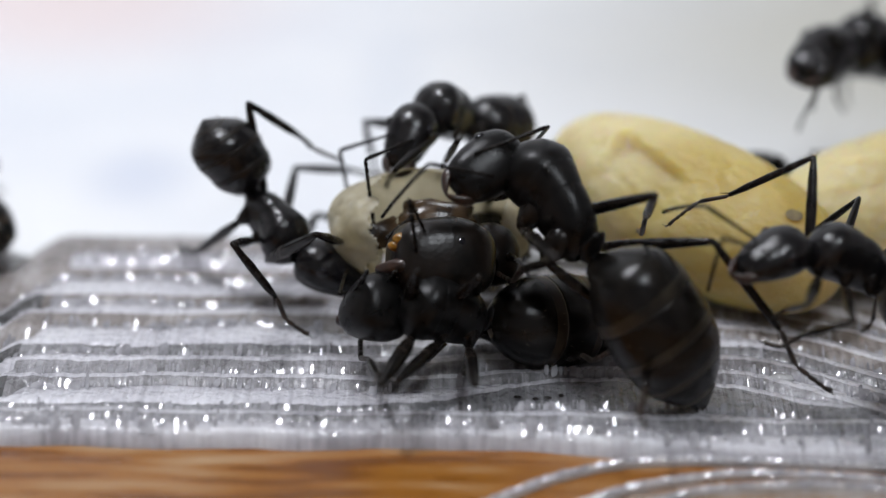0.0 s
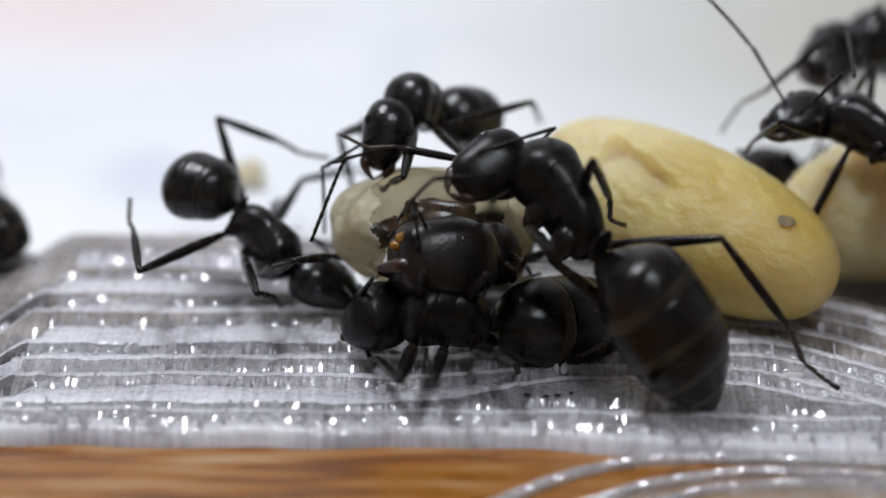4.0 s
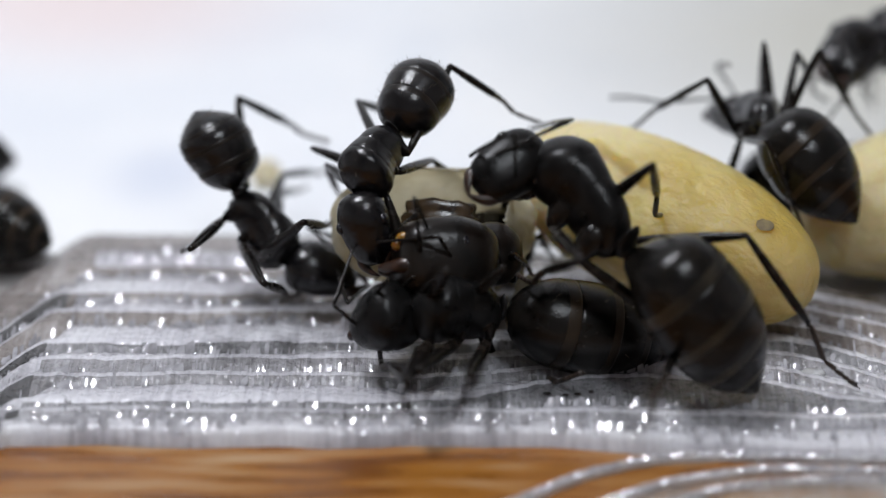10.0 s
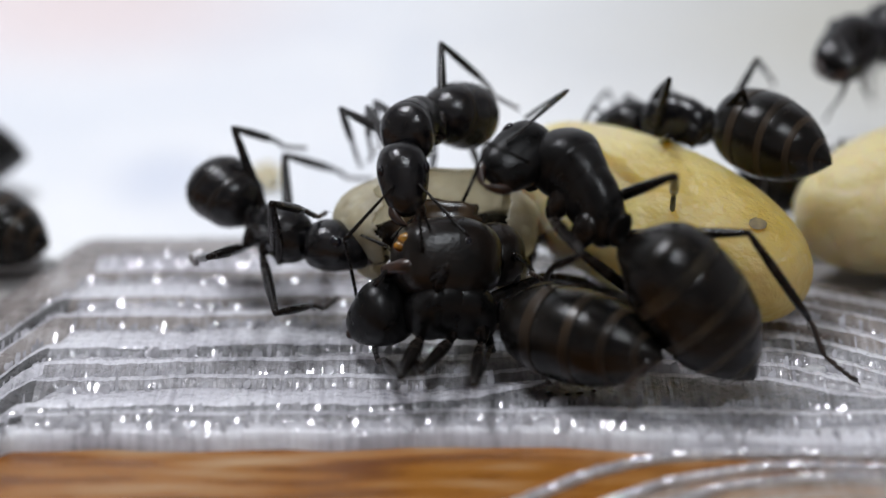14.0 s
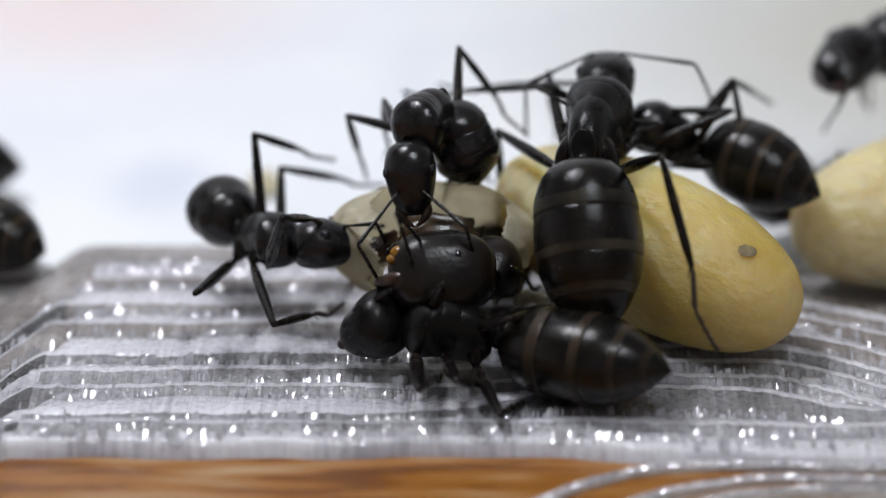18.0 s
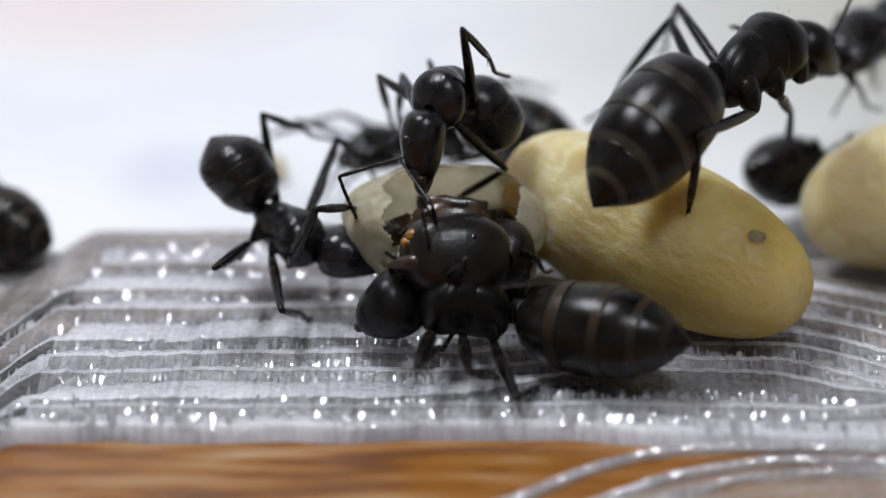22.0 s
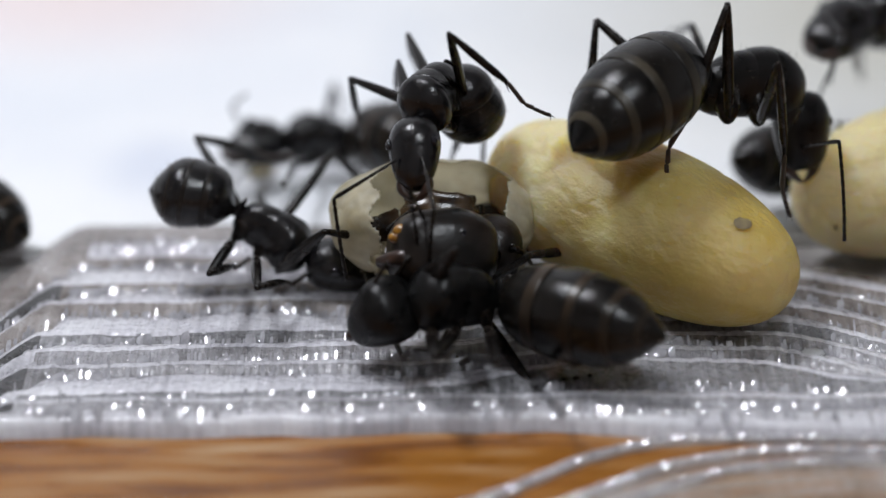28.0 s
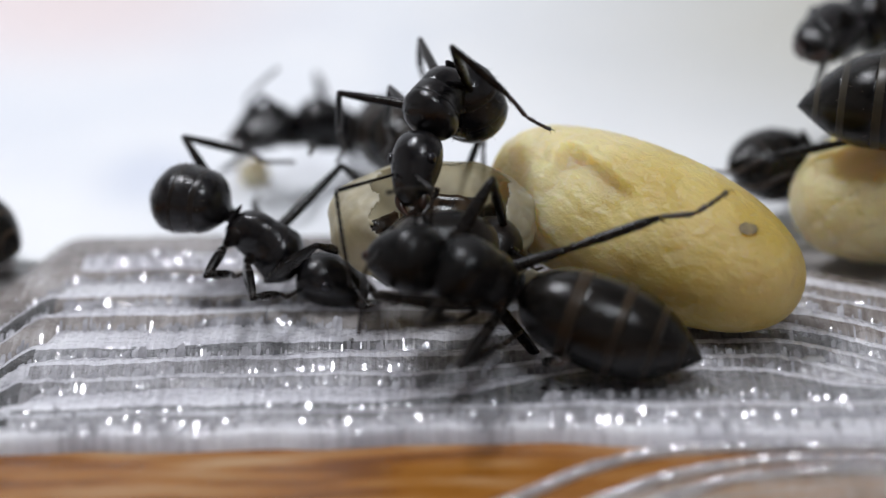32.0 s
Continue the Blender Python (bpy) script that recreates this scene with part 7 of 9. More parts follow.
    rows.append(stance(13.0, (1.44, -1.75, 1.41), (-0.97, -2.23, 1.83), (-2.20, -1.29, 1.01), (5.34, -4.34, 1.74),
                       (-0.58, -5.20, 1.36), (0.17, -1.20, 0.32), (0.71, -5.02, 1.00), (1.46, -1.07, -0.23),
                       (1.29, -4.88, 1.15), (1.18, -0.81, 0.13), (0.27, -3.19, 3.32), (-1.63, -0.52, 0.68),
                       (1.64, -2.61, 3.09), (0.06, 0.33, 0.54), (2.38, 0.89, 1.43), (4.23, -2.68, 2.64),
                       (-1.31, -2.36, 2.88), (-2.43, -1.37, 1.29), (-0.70, -1.85, 2.66), (-0.67, -0.71, 0.80)))
    rows.append(stance(14.0, (1.48, -1.78, 1.41), (-1.00, -1.71, 1.68), (-2.22, -0.76, 0.86), (5.17, -4.68, 1.57),
                       (-1.08, -4.73, 1.14), (-1.83, -0.73, 0.13), (-0.58, -4.68, 1.26), (-0.68, -0.67, 0.01),
                       (0.66, -4.81, 0.98), (1.18, -0.72, 0.18), (0.07, -2.87, 3.22), (-1.52, -0.01, 0.60),
                       (2.51, 0.23, 1.63), (4.70, 3.43, 0.02), (1.34, -0.14, -1.37), (2.49, -3.74, 0.46),
                       (-1.41, -1.89, 2.72), (-2.50, -0.78, 1.18), (-0.77, -1.40, 2.53), (-0.69, -0.18, 0.72)))
    rows.append(stance(17.0, (1.83, -1.75, 1.45), (-0.66, -1.68, 1.72), (-2.31, -1.30, 1.27), (5.60, -4.54, 1.53),
                       (-0.52, -4.74, 1.15), (0.24, -0.77, 0.00), (0.42, -4.74, 1.39), (1.52, -1.17, -0.53),
                       (1.53, -4.75, 0.46), (2.75, -0.92, -0.77), (-0.24, -2.94, 3.27), (-0.79, 0.30, 0.65),
                       (2.16, 1.05, 0.94), (4.74, 4.12, -0.30), (1.81, 1.46, 0.55), (4.39, -1.47, 2.11),
                       (-1.96, -3.42, 1.64), (-1.09, -2.23, 0.03), (-0.60, -1.83, 2.69), (-0.82, -0.29, 1.14)))
    rows.append(stance(18.0, (1.46, -1.83, 1.03), (-0.99, -1.66, 1.52), (-2.40, -0.84, 0.90), (5.48, -4.23, 1.32),
                       (-0.56, -4.74, 1.06), (0.12, -0.78, -0.16), (0.35, -4.72, 1.27), (1.48, -1.14, -0.63),
                       (1.39, -4.78, 0.41), (2.63, -0.96, -0.80), (0.05, -2.87, 3.01), (-1.58, -0.02, 0.39),
                       (1.63, -3.06, 2.16), (3.34, 0.58, 0.96), (1.53, 1.41, 0.30), (4.21, -1.38, 1.95),
                       (-1.22, -2.02, 2.52), (-2.59, -0.84, 1.28), (-0.64, -1.41, 2.25), (-0.90, -0.02, 0.58)))
    rows.append(stance(19.0, (1.32, -1.85, 0.96), (-1.13, -1.69, 1.47), (-2.45, -0.75, 0.79), (5.42, -4.09, 1.44),
                       (-0.70, -4.74, 1.14), (-0.09, -0.79, -0.15), (0.27, -4.74, 1.21), (1.41, -1.15, -0.67),
                       (1.34, -4.79, 0.41), (2.56, -0.95, -0.80), (0.22, -2.67, 3.02), (-1.79, -0.03, 0.45),
                       (1.61, 1.04, 0.62), (4.09, -2.07, 1.94), (1.39, 1.39, 0.26), (4.07, -1.40, 1.91),
                       (-1.03, -1.37, 2.35), (-2.49, -2.99, 2.45), (-0.49, -0.80, 2.04), (-0.96, -2.93, 1.95)))
    rows.append(stance(20.0, (1.52, -1.77, 1.19), (-0.95, -1.67, 1.53), (-2.33, -0.80, 0.88), (5.76, -3.79, 1.34),
                       (-0.93, -4.69, 1.27), (-0.05, -0.70, 0.32), (0.27, -4.76, 1.07), (1.45, -1.16, -0.74),
                       (1.46, -4.75, 0.40), (2.68, -0.93, -0.85), (0.17, -2.77, 3.11), (-1.56, 0.08, 0.55),
                       (1.43, 1.25, 0.41), (4.50, 3.98, -0.45), (1.51, 1.45, 0.33), (4.17, -1.48, 1.75),
                       (-2.05, -2.92, 1.32), (-1.55, -1.49, -0.25), (-0.55, -1.15, 2.34), (-0.80, 0.20, 0.64)))
    rows.append(stance(21.0, (1.55, -1.78, 1.23), (-0.91, -1.63, 1.68), (-2.27, -2.72, 1.82), (5.61, -4.13, 1.43),
                       (-0.88, -4.68, 1.27), (-0.07, -0.69, 0.22), (0.29, -4.75, 1.07), (1.46, -1.15, -0.76),
                       (1.46, -4.73, 0.38), (2.66, -0.91, -0.88), (0.55, -2.66, 3.16), (-1.89, -0.39, 0.61),
                       (1.34, 1.32, 0.52), (4.55, 3.84, -0.49), (1.49, 1.46, 0.38), (4.15, -1.49, 1.77),
                       (-0.94, -3.31, 3.41), (-2.38, -2.34, 2.08), (-0.40, -2.48, 2.94), (-0.77, -1.35, 1.11)))
    rows.append(stance(22.0, (1.63, -1.80, 1.23), (-0.83, -1.66, 1.66), (-2.25, -0.91, 0.96), (5.73, -4.08, 1.51),
                       (-0.80, -4.70, 1.28), (0.02, -0.72, 0.23), (0.40, -4.77, 1.08), (1.58, -1.18, -0.75),
                       (1.54, -4.76, 0.39), (2.74, -0.93, -0.88), (0.38, -2.79, 3.17), (-1.61, -0.15, 0.57),
                       (1.65, 1.22, 0.64), (4.05, -1.97, 1.96), (1.58, 1.43, 0.39), (4.23, -1.52, 1.77),
                       (-0.97, -1.77, 2.64), (-2.42, -0.69, 1.41), (-0.41, -1.12, 2.32), (-0.77, 0.20, 0.61)))
    rows.append(stance(23.0, (1.37, -1.79, 1.30), (-0.98, -2.33, 1.94), (-2.40, -1.51, 1.33), (5.36, -4.26, 1.53),
                       (-0.85, -5.29, 1.37), (0.08, -1.32, 0.38), (0.14, -5.12, 1.42), (1.14, -1.48, -0.42),
                       (2.05, -4.62, 0.26), (2.87, -0.73, -1.10), (0.40, -3.16, 3.39), (-1.83, -0.72, 0.80),
                       (2.11, 0.15, 1.34), (4.56, 3.19, -0.21), (2.06, -1.26, -1.23), (2.67, -4.76, 1.01),
                       (-1.14, -2.49, 3.02), (-2.54, -1.74, 1.52), (-0.62, -1.90, 2.76), (-0.91, -0.78, 0.90)))
    rows.append(stance(24.0, (1.55, -1.76, 1.40), (-0.82, -2.37, 1.87), (-2.12, -1.51, 1.07), (5.44, -4.38, 1.74),
                       (-0.74, -5.30, 1.35), (0.16, -1.31, 0.37), (0.21, -5.11, 1.43), (1.28, -1.47, -0.37),
                       (2.20, -4.64, 0.33), (2.96, -0.75, -1.05), (0.53, -3.21, 3.36), (-1.66, -0.77, 0.73),
                       (2.23, 0.22, 1.39), (4.67, 3.33, -0.04), (2.31, -1.41, -1.14), (2.76, -4.96, 1.06),
                       (-1.07, -2.43, 2.93), (-2.33, -1.59, 1.35), (-0.51, -1.89, 2.69), (-0.63, -0.80, 0.80)))
    rows.append(stance(25.0, (1.85, -1.81, 1.29), (-0.51, -2.52, 1.71), (-1.84, -1.65, 0.96), (5.61, -4.58, 1.84),
                       (-0.47, -5.41, 1.29), (0.47, -1.44, 0.27), (0.48, -5.20, 1.35), (1.57, -1.57, -0.45),
                       (2.45, -4.78, 0.34), (3.21, -0.89, -1.06), (0.65, -3.28, 3.33), (-1.50, -0.85, 0.66),
                       (2.35, 0.27, 1.44), (4.78, 3.45, 0.14), (2.47, -3.43, -0.17), (2.75, -7.02, 1.99),
                       (-1.00, -2.63, 2.94), (-2.11, -1.71, 1.29), (-0.40, -2.11, 2.71), (-0.34, -1.04, 0.80)))
    rows.append(stance(28.0, (1.53, -1.80, 1.55), (-0.76, -2.76, 1.83), (-2.03, -2.02, 0.89), (5.34, -4.56, 1.63),
                       (-0.12, -5.58, 1.69), (-1.11, -1.78, 0.20), (-0.05, -5.25, 1.57), (0.16, -1.25, 0.33),
                       (1.33, -5.04, 1.27), (0.29, -1.27, -0.26), (0.41, -3.45, 3.48), (-1.51, -0.89, 0.76),
                       (2.27, -0.25, 1.97), (4.83, 2.92, 0.95), (2.22, -3.19, -0.26), (2.76, -6.69, 2.00),
                       (-1.23, -2.87, 2.92), (-2.25, -2.07, 1.16), (-0.70, -2.20, 2.78), (-0.57, -1.05, 0.92)))
    rows.append(stance(29.0, (1.60, -1.76, 1.73), (-0.57, -2.98, 1.93), (-1.90, -2.13, 1.17), (5.57, -4.27, 1.96),
                       (-0.14, -5.71, 1.92), (-1.12, -1.86, 0.58), (-0.05, -5.29, 1.70), (0.12, -1.29, 0.44),
                       (1.30, -5.06, 1.27), (0.41, -1.13, 0.07), (0.41, -3.62, 3.66), (-1.55, -1.08, 0.95),
                       (2.24, -0.20, 2.05), (4.75, 3.00, 1.00), (2.26, -3.28, -0.07), (2.72, -6.81, 2.16),
                       (-1.34, -3.17, 3.23), (-2.18, -2.31, 1.40), (-0.73, -2.61, 3.07), (-0.38, -1.57, 1.18)))
    rows.append(stance(30.0, (1.68, -1.81, 2.17), (-0.16, -3.41, 2.70), (-1.59, -2.55, 2.15), (6.06, -2.89, 0.86),
                       (-0.57, -5.96, 2.47), (-1.15, -1.97, 1.30), (0.91, -5.61, 2.48), (1.29, -2.33, -0.11),
                       (2.61, -4.90, 1.19), (2.45, -0.88, -0.03), (1.42, -3.63, 4.12), (-1.18, -1.77, 1.40),
                       (2.83, -1.97, 3.00), (6.62, -0.69, 4.27), (2.86, -0.10, 2.67), (6.49, -1.16, 4.49),
                       (-1.88, -4.37, 2.37), (-1.97, -2.84, 0.81), (-0.82, -0.90, 3.23), (-1.61, -2.91, 3.60)))
    rows.append(stance(31.0, (2.10, -1.95, 2.37), (-0.00, -3.08, 3.12), (-1.34, -1.98, 2.82), (6.44, -3.09, 0.97),
                       (-0.46, -5.79, 2.72), (0.82, -2.04, 1.33), (-1.07, -4.53, 2.56), (-1.21, -0.67, 0.91),
                       (0.42, -4.87, 1.28), (1.95, -1.07, 0.34), (1.43, -0.67, 4.18), (1.93, 2.00, 0.97),
                       (3.21, -1.18, 2.69), (7.16, -0.95, 4.10), (2.49, -1.38, -0.23), (2.85, -5.19, 1.51),
                       (-2.16, -3.45, 3.97), (-2.15, -2.22, 2.16), (0.25, -0.75, 3.79), (-1.02, -2.24, 4.77)))
    rows.append(stance(32.0, (2.00, -2.04, 1.98), (-0.03, -2.95, 3.12), (-1.39, -1.84, 3.07), (6.36, -3.16, 0.63),
                       (-0.36, -5.79, 2.81), (0.92, -2.03, 1.45), (-1.43, -4.06, 2.85), (-0.76, -0.28, 1.15),
                       (0.53, -5.17, 1.48), (2.04, -1.36, 0.60), (1.43, -1.30, 4.64), (2.00, 1.23, 1.34),
                       (3.18, -1.84, 2.99), (7.16, -1.82, 4.34), (2.60, -1.07, -0.32), (2.96, -4.87, 1.42),
                       (-1.66, -3.74, 3.34), (-1.81, -2.67, 1.44), (0.14, -0.74, 4.21), (-1.05, -2.39, 5.01)))
    move_ant(low_worker, rows, (0, -0.25, 1))
    rows = []
    rows.append(stance(0.0, (11.53, -3.00, 3.15), (9.38, -3.27, 4.06), (7.73, -4.10, 3.87), (12.95, -6.21, 2.37),
                       (9.06, -6.21, 3.76), (8.72, -2.45, 1.92), (10.14, -6.21, 3.34), (8.55, -2.92, 1.26),
                       (12.35, -5.60, 3.68), (11.68, -6.89, -0.26), (9.74, -1.41, 5.65), (6.27, -0.44, 3.49),
                       (11.09, -0.48, 4.22), (8.87, 1.53, 1.27), (12.40, -0.56, 3.34), (11.52, 1.04, -0.44),
                       (7.16, -5.22, 5.03), (7.00, -3.72, 3.27), (6.83, -4.30, 5.45), (5.97, -2.28, 4.75)))
    rows.append(stance(1.0, (11.60, -3.02, 2.76), (9.44, -2.92, 3.67), (7.89, -2.23, 2.94), (13.21, -6.18, 2.11),
                       (9.51, -6.00, 3.15), (8.61, -2.36, 1.26), (10.84, -5.98, 2.72), (11.71, -2.28, 0.93),
                       (11.43, -5.83, 3.48), (10.52, -7.05, -0.43), (10.33, -1.25, 5.26), (7.89, 0.97, 2.67),
                       (11.99, -0.88, 3.99), (11.23, 1.73, 0.79), (13.19, -1.30, 3.21), (13.56, 0.39, -0.61),
                       (7.42, -3.89, 4.43), (7.06, -2.30, 2.79), (9.56, -1.69, 4.72), (8.42, -2.89, 6.32)))
    rows.append(stance(2.0, (13.30, -0.95, 4.40), (11.13, -1.47, 5.16), (9.47, -2.26, 5.04), (14.78, -4.22, 4.50),
                       (10.26, -4.11, 4.81), (8.15, -1.57, 2.22), (11.55, -4.11, 3.59), (10.08, -1.55, 0.60),
                       (14.97, -2.35, 5.34), (15.85, -3.80, 1.50), (10.36, -0.92, 6.98), (7.46, -0.92, 3.94),
                       (11.72, 1.43, 5.67), (9.61, 2.69, 2.27), (13.16, 1.63, 5.27), (12.58, 3.18, 1.41),
                       (8.90, -1.79, 6.58), (8.88, -1.14, 4.36), (9.60, -0.16, 4.93), (7.37, -0.01, 4.32)))
    rows.append(stance(3.0, (13.83, 1.29, 3.73), (11.64, 1.52, 4.54), (9.92, 0.83, 4.43), (15.21, -1.94, 4.50),
                       (10.51, -1.09, 4.62), (8.77, 2.48, 3.27), (11.70, -0.75, 1.91), (9.42, -3.78, 0.12),
                       (15.44, 0.78, 4.75), (16.33, -1.06, 1.08), (11.02, 2.85, 6.19), (7.94, 2.19, 3.41),
                       (12.11, 3.76, 5.43), (9.96, 5.00, 2.04), (13.51, 3.85, 5.07), (12.91, 5.38, 1.20),
                       (10.95, -0.24, 6.24), (11.59, 1.97, 6.40), (9.82, 2.58, 5.89), (8.11, 3.23, 7.30)))
    rows.append(stance(5.5, (9.71, 3.40, 5.18), (8.77, 5.55, 5.25), (7.77, 4.00, 5.21), (11.88, 2.00, 2.67),
                       (8.00, 3.27, 6.68), (6.74, 6.16, 3.91), (8.41, 4.40, 2.18), (5.90, 6.01, -0.79),
                       (9.58, 1.86, 6.53), (10.33, 0.40, 2.66), (10.25, 6.88, 6.66), (10.68, 8.63, 2.87),
                       (11.53, 5.41, 6.40), (13.49, 6.16, 2.76), (11.72, 3.71, 6.60), (13.87, 2.94, 3.08),
                       (9.96, 4.26, 6.36), (8.34, 5.75, 7.06), (6.55, 5.04, 6.75), (5.68, 3.69, 8.41)))
    rows.append(stance(6.0, (9.69, 3.39, 4.47), (9.06, 5.63, 4.14), (7.74, 6.88, 3.79), (11.77, 1.73, 2.05),
                       (8.85, 3.80, 6.05), (5.70, 5.27, 3.70), (8.88, 5.14, 1.37), (6.16, 6.71, -1.41),
                       (10.61, 1.90, 5.17), (11.57, 1.27, 1.13), (10.40, 5.86, 6.15), (10.75, 8.25, 2.72),
                       (11.63, 4.84, 5.71), (13.72, 6.16, 2.31), (10.63, 6.11, 5.18), (12.33, 9.35, 3.12),
                       (7.74, 4.57, 4.42), (6.71, 6.24, 3.19), (9.09, 8.33, 4.14), (7.92, 6.56, 5.04)))
    rows.append(stance(7.0, (9.20, 3.32, 4.68), (8.98, 5.61, 4.22), (8.14, 7.04, 3.40), (11.19, 1.14, 2.62),
                       (7.94, 3.85, 6.09), (5.69, 6.46, 3.69), (8.12, 4.97, 1.52), (5.80, 6.50, -1.63),
                       (8.98, 1.17, 4.89), (10.60, 2.51, 1.25), (9.79, 5.81, 6.33), (10.49, 7.50, 2.55),
                       (11.00, 4.84, 6.11), (13.16, 5.27, 2.53), (9.59, 5.41, 6.11), (11.10, 8.47, 3.66),
                       (7.10, 5.13, 4.23), (6.06, 6.52, 2.70), (8.23, 8.60, 3.60), (7.09, 6.91, 4.70)))
    rows.append(stance(8.0, (9.00, 3.37, 4.93), (8.97, 5.62, 4.24), (7.74, 6.75, 3.45), (10.80, 0.79, 3.18),
                       (7.40, 3.66, 5.85), (5.13, 6.33, 3.53), (8.02, 4.45, 1.59), (5.67, 5.49, -1.73),
                       (8.53, 1.28, 5.34), (10.14, 2.08, 1.55), (9.35, 6.26, 6.23), (10.00, 7.50, 2.27),
                       (10.77, 5.59, 6.02), (12.96, 5.83, 2.44), (9.66, 5.71, 5.97), (11.15, 8.82, 3.58),
                       (6.86, 4.83, 4.16), (5.92, 5.80, 2.28), (7.89, 8.09, 2.92), (6.72, 6.60, 4.25)))
    rows.append(stance(9.0, (8.54, 3.37, 5.01), (8.43, 5.54, 4.11), (6.97, 6.63, 3.82), (10.39, 0.63, 3.60),
                       (7.01, 3.51, 5.82), (4.74, 6.14, 3.46), (7.62, 4.50, 1.57), (5.18, 5.18, -1.78),
                       (8.30, 1.11, 5.10), (9.98, 2.44, 1.49), (8.49, 5.75, 6.29), (9.02, 7.25, 2.40),
                       (10.06, 5.45, 6.18), (12.22, 5.96, 2.61), (9.43, 5.71, 5.92), (10.85, 8.93, 3.63),
                       (6.08, 4.80, 4.24), (4.92, 6.54, 3.26), (7.17, 8.33, 4.52), (6.13, 6.38, 5.20)))
    rows.append(stance(10.0, (8.42, 3.51, 4.68), (8.46, 5.73, 3.91), (7.55, 7.34, 3.77), (10.82, 2.17, 2.34),
                       (6.95, 3.95, 5.69), (4.69, 6.52, 3.26), (7.51, 5.31, 1.43), (4.86, 6.31, -1.67),
                       (8.24, 1.35, 4.88), (9.82, 2.80, 1.27), (8.64, 5.91, 6.08), (8.94, 8.18, 2.56),
                       (9.99, 5.00, 6.15), (12.04, 6.13, 2.66), (9.48, 5.51, 5.94), (10.82, 8.64, 3.48),
                       (5.91, 6.14, 4.32), (4.69, 8.08, 4.04), (7.72, 8.73, 4.52), (7.83, 6.62, 5.46)))
    rows.append(stance(11.0, (8.43, 3.69, 4.46), (8.50, 5.93, 3.76), (7.39, 7.10, 4.68), (10.62, 1.87, 2.26),
                       (6.90, 4.35, 5.57), (4.64, 6.87, 3.08), (7.36, 5.83, 1.41), (4.50, 7.08, -1.40),
                       (8.17, 1.55, 4.67), (9.65, 3.12, 1.07), (8.76, 6.10, 5.93), (8.83, 8.90, 2.80),
                       (10.04, 5.20, 5.95), (11.94, 6.75, 2.55), (9.56, 5.44, 5.92), (10.81, 8.47, 3.30),
                       (5.92, 6.53, 4.71), (4.35, 8.11, 5.34), (8.21, 8.61, 4.69), (9.55, 7.00, 5.68)))
    rows.append(stance(12.0, (8.28, 3.68, 4.54), (7.87, 5.90, 3.86), (6.39, 6.96, 3.58), (10.30, 1.31, 2.73),
                       (6.75, 4.01, 5.71), (5.44, 6.95, 3.01), (6.78, 2.13, 4.02), (5.59, 5.08, 1.27),
                       (7.92, 1.74, 5.38), (9.13, 3.48, 1.75), (7.35, 7.13, 5.16), (7.32, 10.05, 2.14),
                       (8.85, 6.96, 5.07), (10.04, 9.46, 1.91), (9.17, 5.82, 5.82), (10.38, 9.14, 3.55),
                       (5.36, 5.43, 4.78), (4.58, 7.52, 4.16), (6.97, 8.71, 4.14), (7.22, 6.51, 4.82)))
    rows.append(stance(13.0, (8.31, 3.66, 4.57), (6.57, 5.14, 4.00), (5.25, 6.31, 3.45), (9.97, 0.56, 3.81),
                       (6.56, 3.24, 5.98), (6.17, 6.35, 3.18), (6.60, 1.94, 5.33), (6.86, 5.42, 3.00),
                       (7.66, 1.96, 6.08), (8.60, 3.83, 2.44), (5.92, 7.31, 3.84), (5.76, 10.85, 1.59),
                       (7.30, 7.17, 4.36), (7.88, 10.50, 1.87), (8.76, 6.13, 5.74), (9.92, 9.69, 3.85),
                       (5.04, 4.30, 4.86), (4.74, 5.99, 3.32), (5.66, 8.02, 3.85), (4.87, 5.85, 4.02)))
    rows.append(stance(14.0, (7.19, 3.79, 4.42), (5.54, 5.40, 4.00), (4.24, 6.63, 3.51), (9.96, 1.50, 4.17),
                       (5.93, 3.39, 5.85), (5.44, 6.97, 3.70), (5.77, 1.85, 4.82), (5.65, 5.59, 2.91),
                       (7.74, 2.44, 5.83), (8.69, 4.37, 2.22), (5.17, 7.69, 3.96), (4.96, 11.24, 1.72),
                       (6.21, 7.33, 4.38), (6.39, 10.95, 2.25), (8.52, 5.91, 5.56), (9.51, 9.51, 3.65),
                       (4.02, 4.52, 4.73), (3.66, 6.31, 3.32), (4.66, 8.31, 3.92), (3.83, 6.15, 3.99)))
    rows.append(stance(17.0, (6.98, 4.47, 3.76), (4.93, 4.07, 4.84), (3.32, 3.18, 4.92), (10.03, 2.68, 3.08),
                       (7.49, 3.80, 5.47), (3.75, 5.63, 4.87), (7.89, 2.24, 4.29), (4.36, 4.45, 3.81),
                       (7.86, 4.40, 5.68), (8.84, 5.67, 1.80), (3.03, 5.38, 5.64), (-0.56, 7.41, 4.83),
                       (4.01, 5.65, 5.65), (0.65, 8.03, 4.82), (8.02, 5.21, 5.44), (9.46, 8.72, 3.64),
                       (5.76, 2.95, 5.25), (3.73, 1.90, 4.91), (2.13, 3.30, 6.04), (4.15, 2.43, 5.33)))
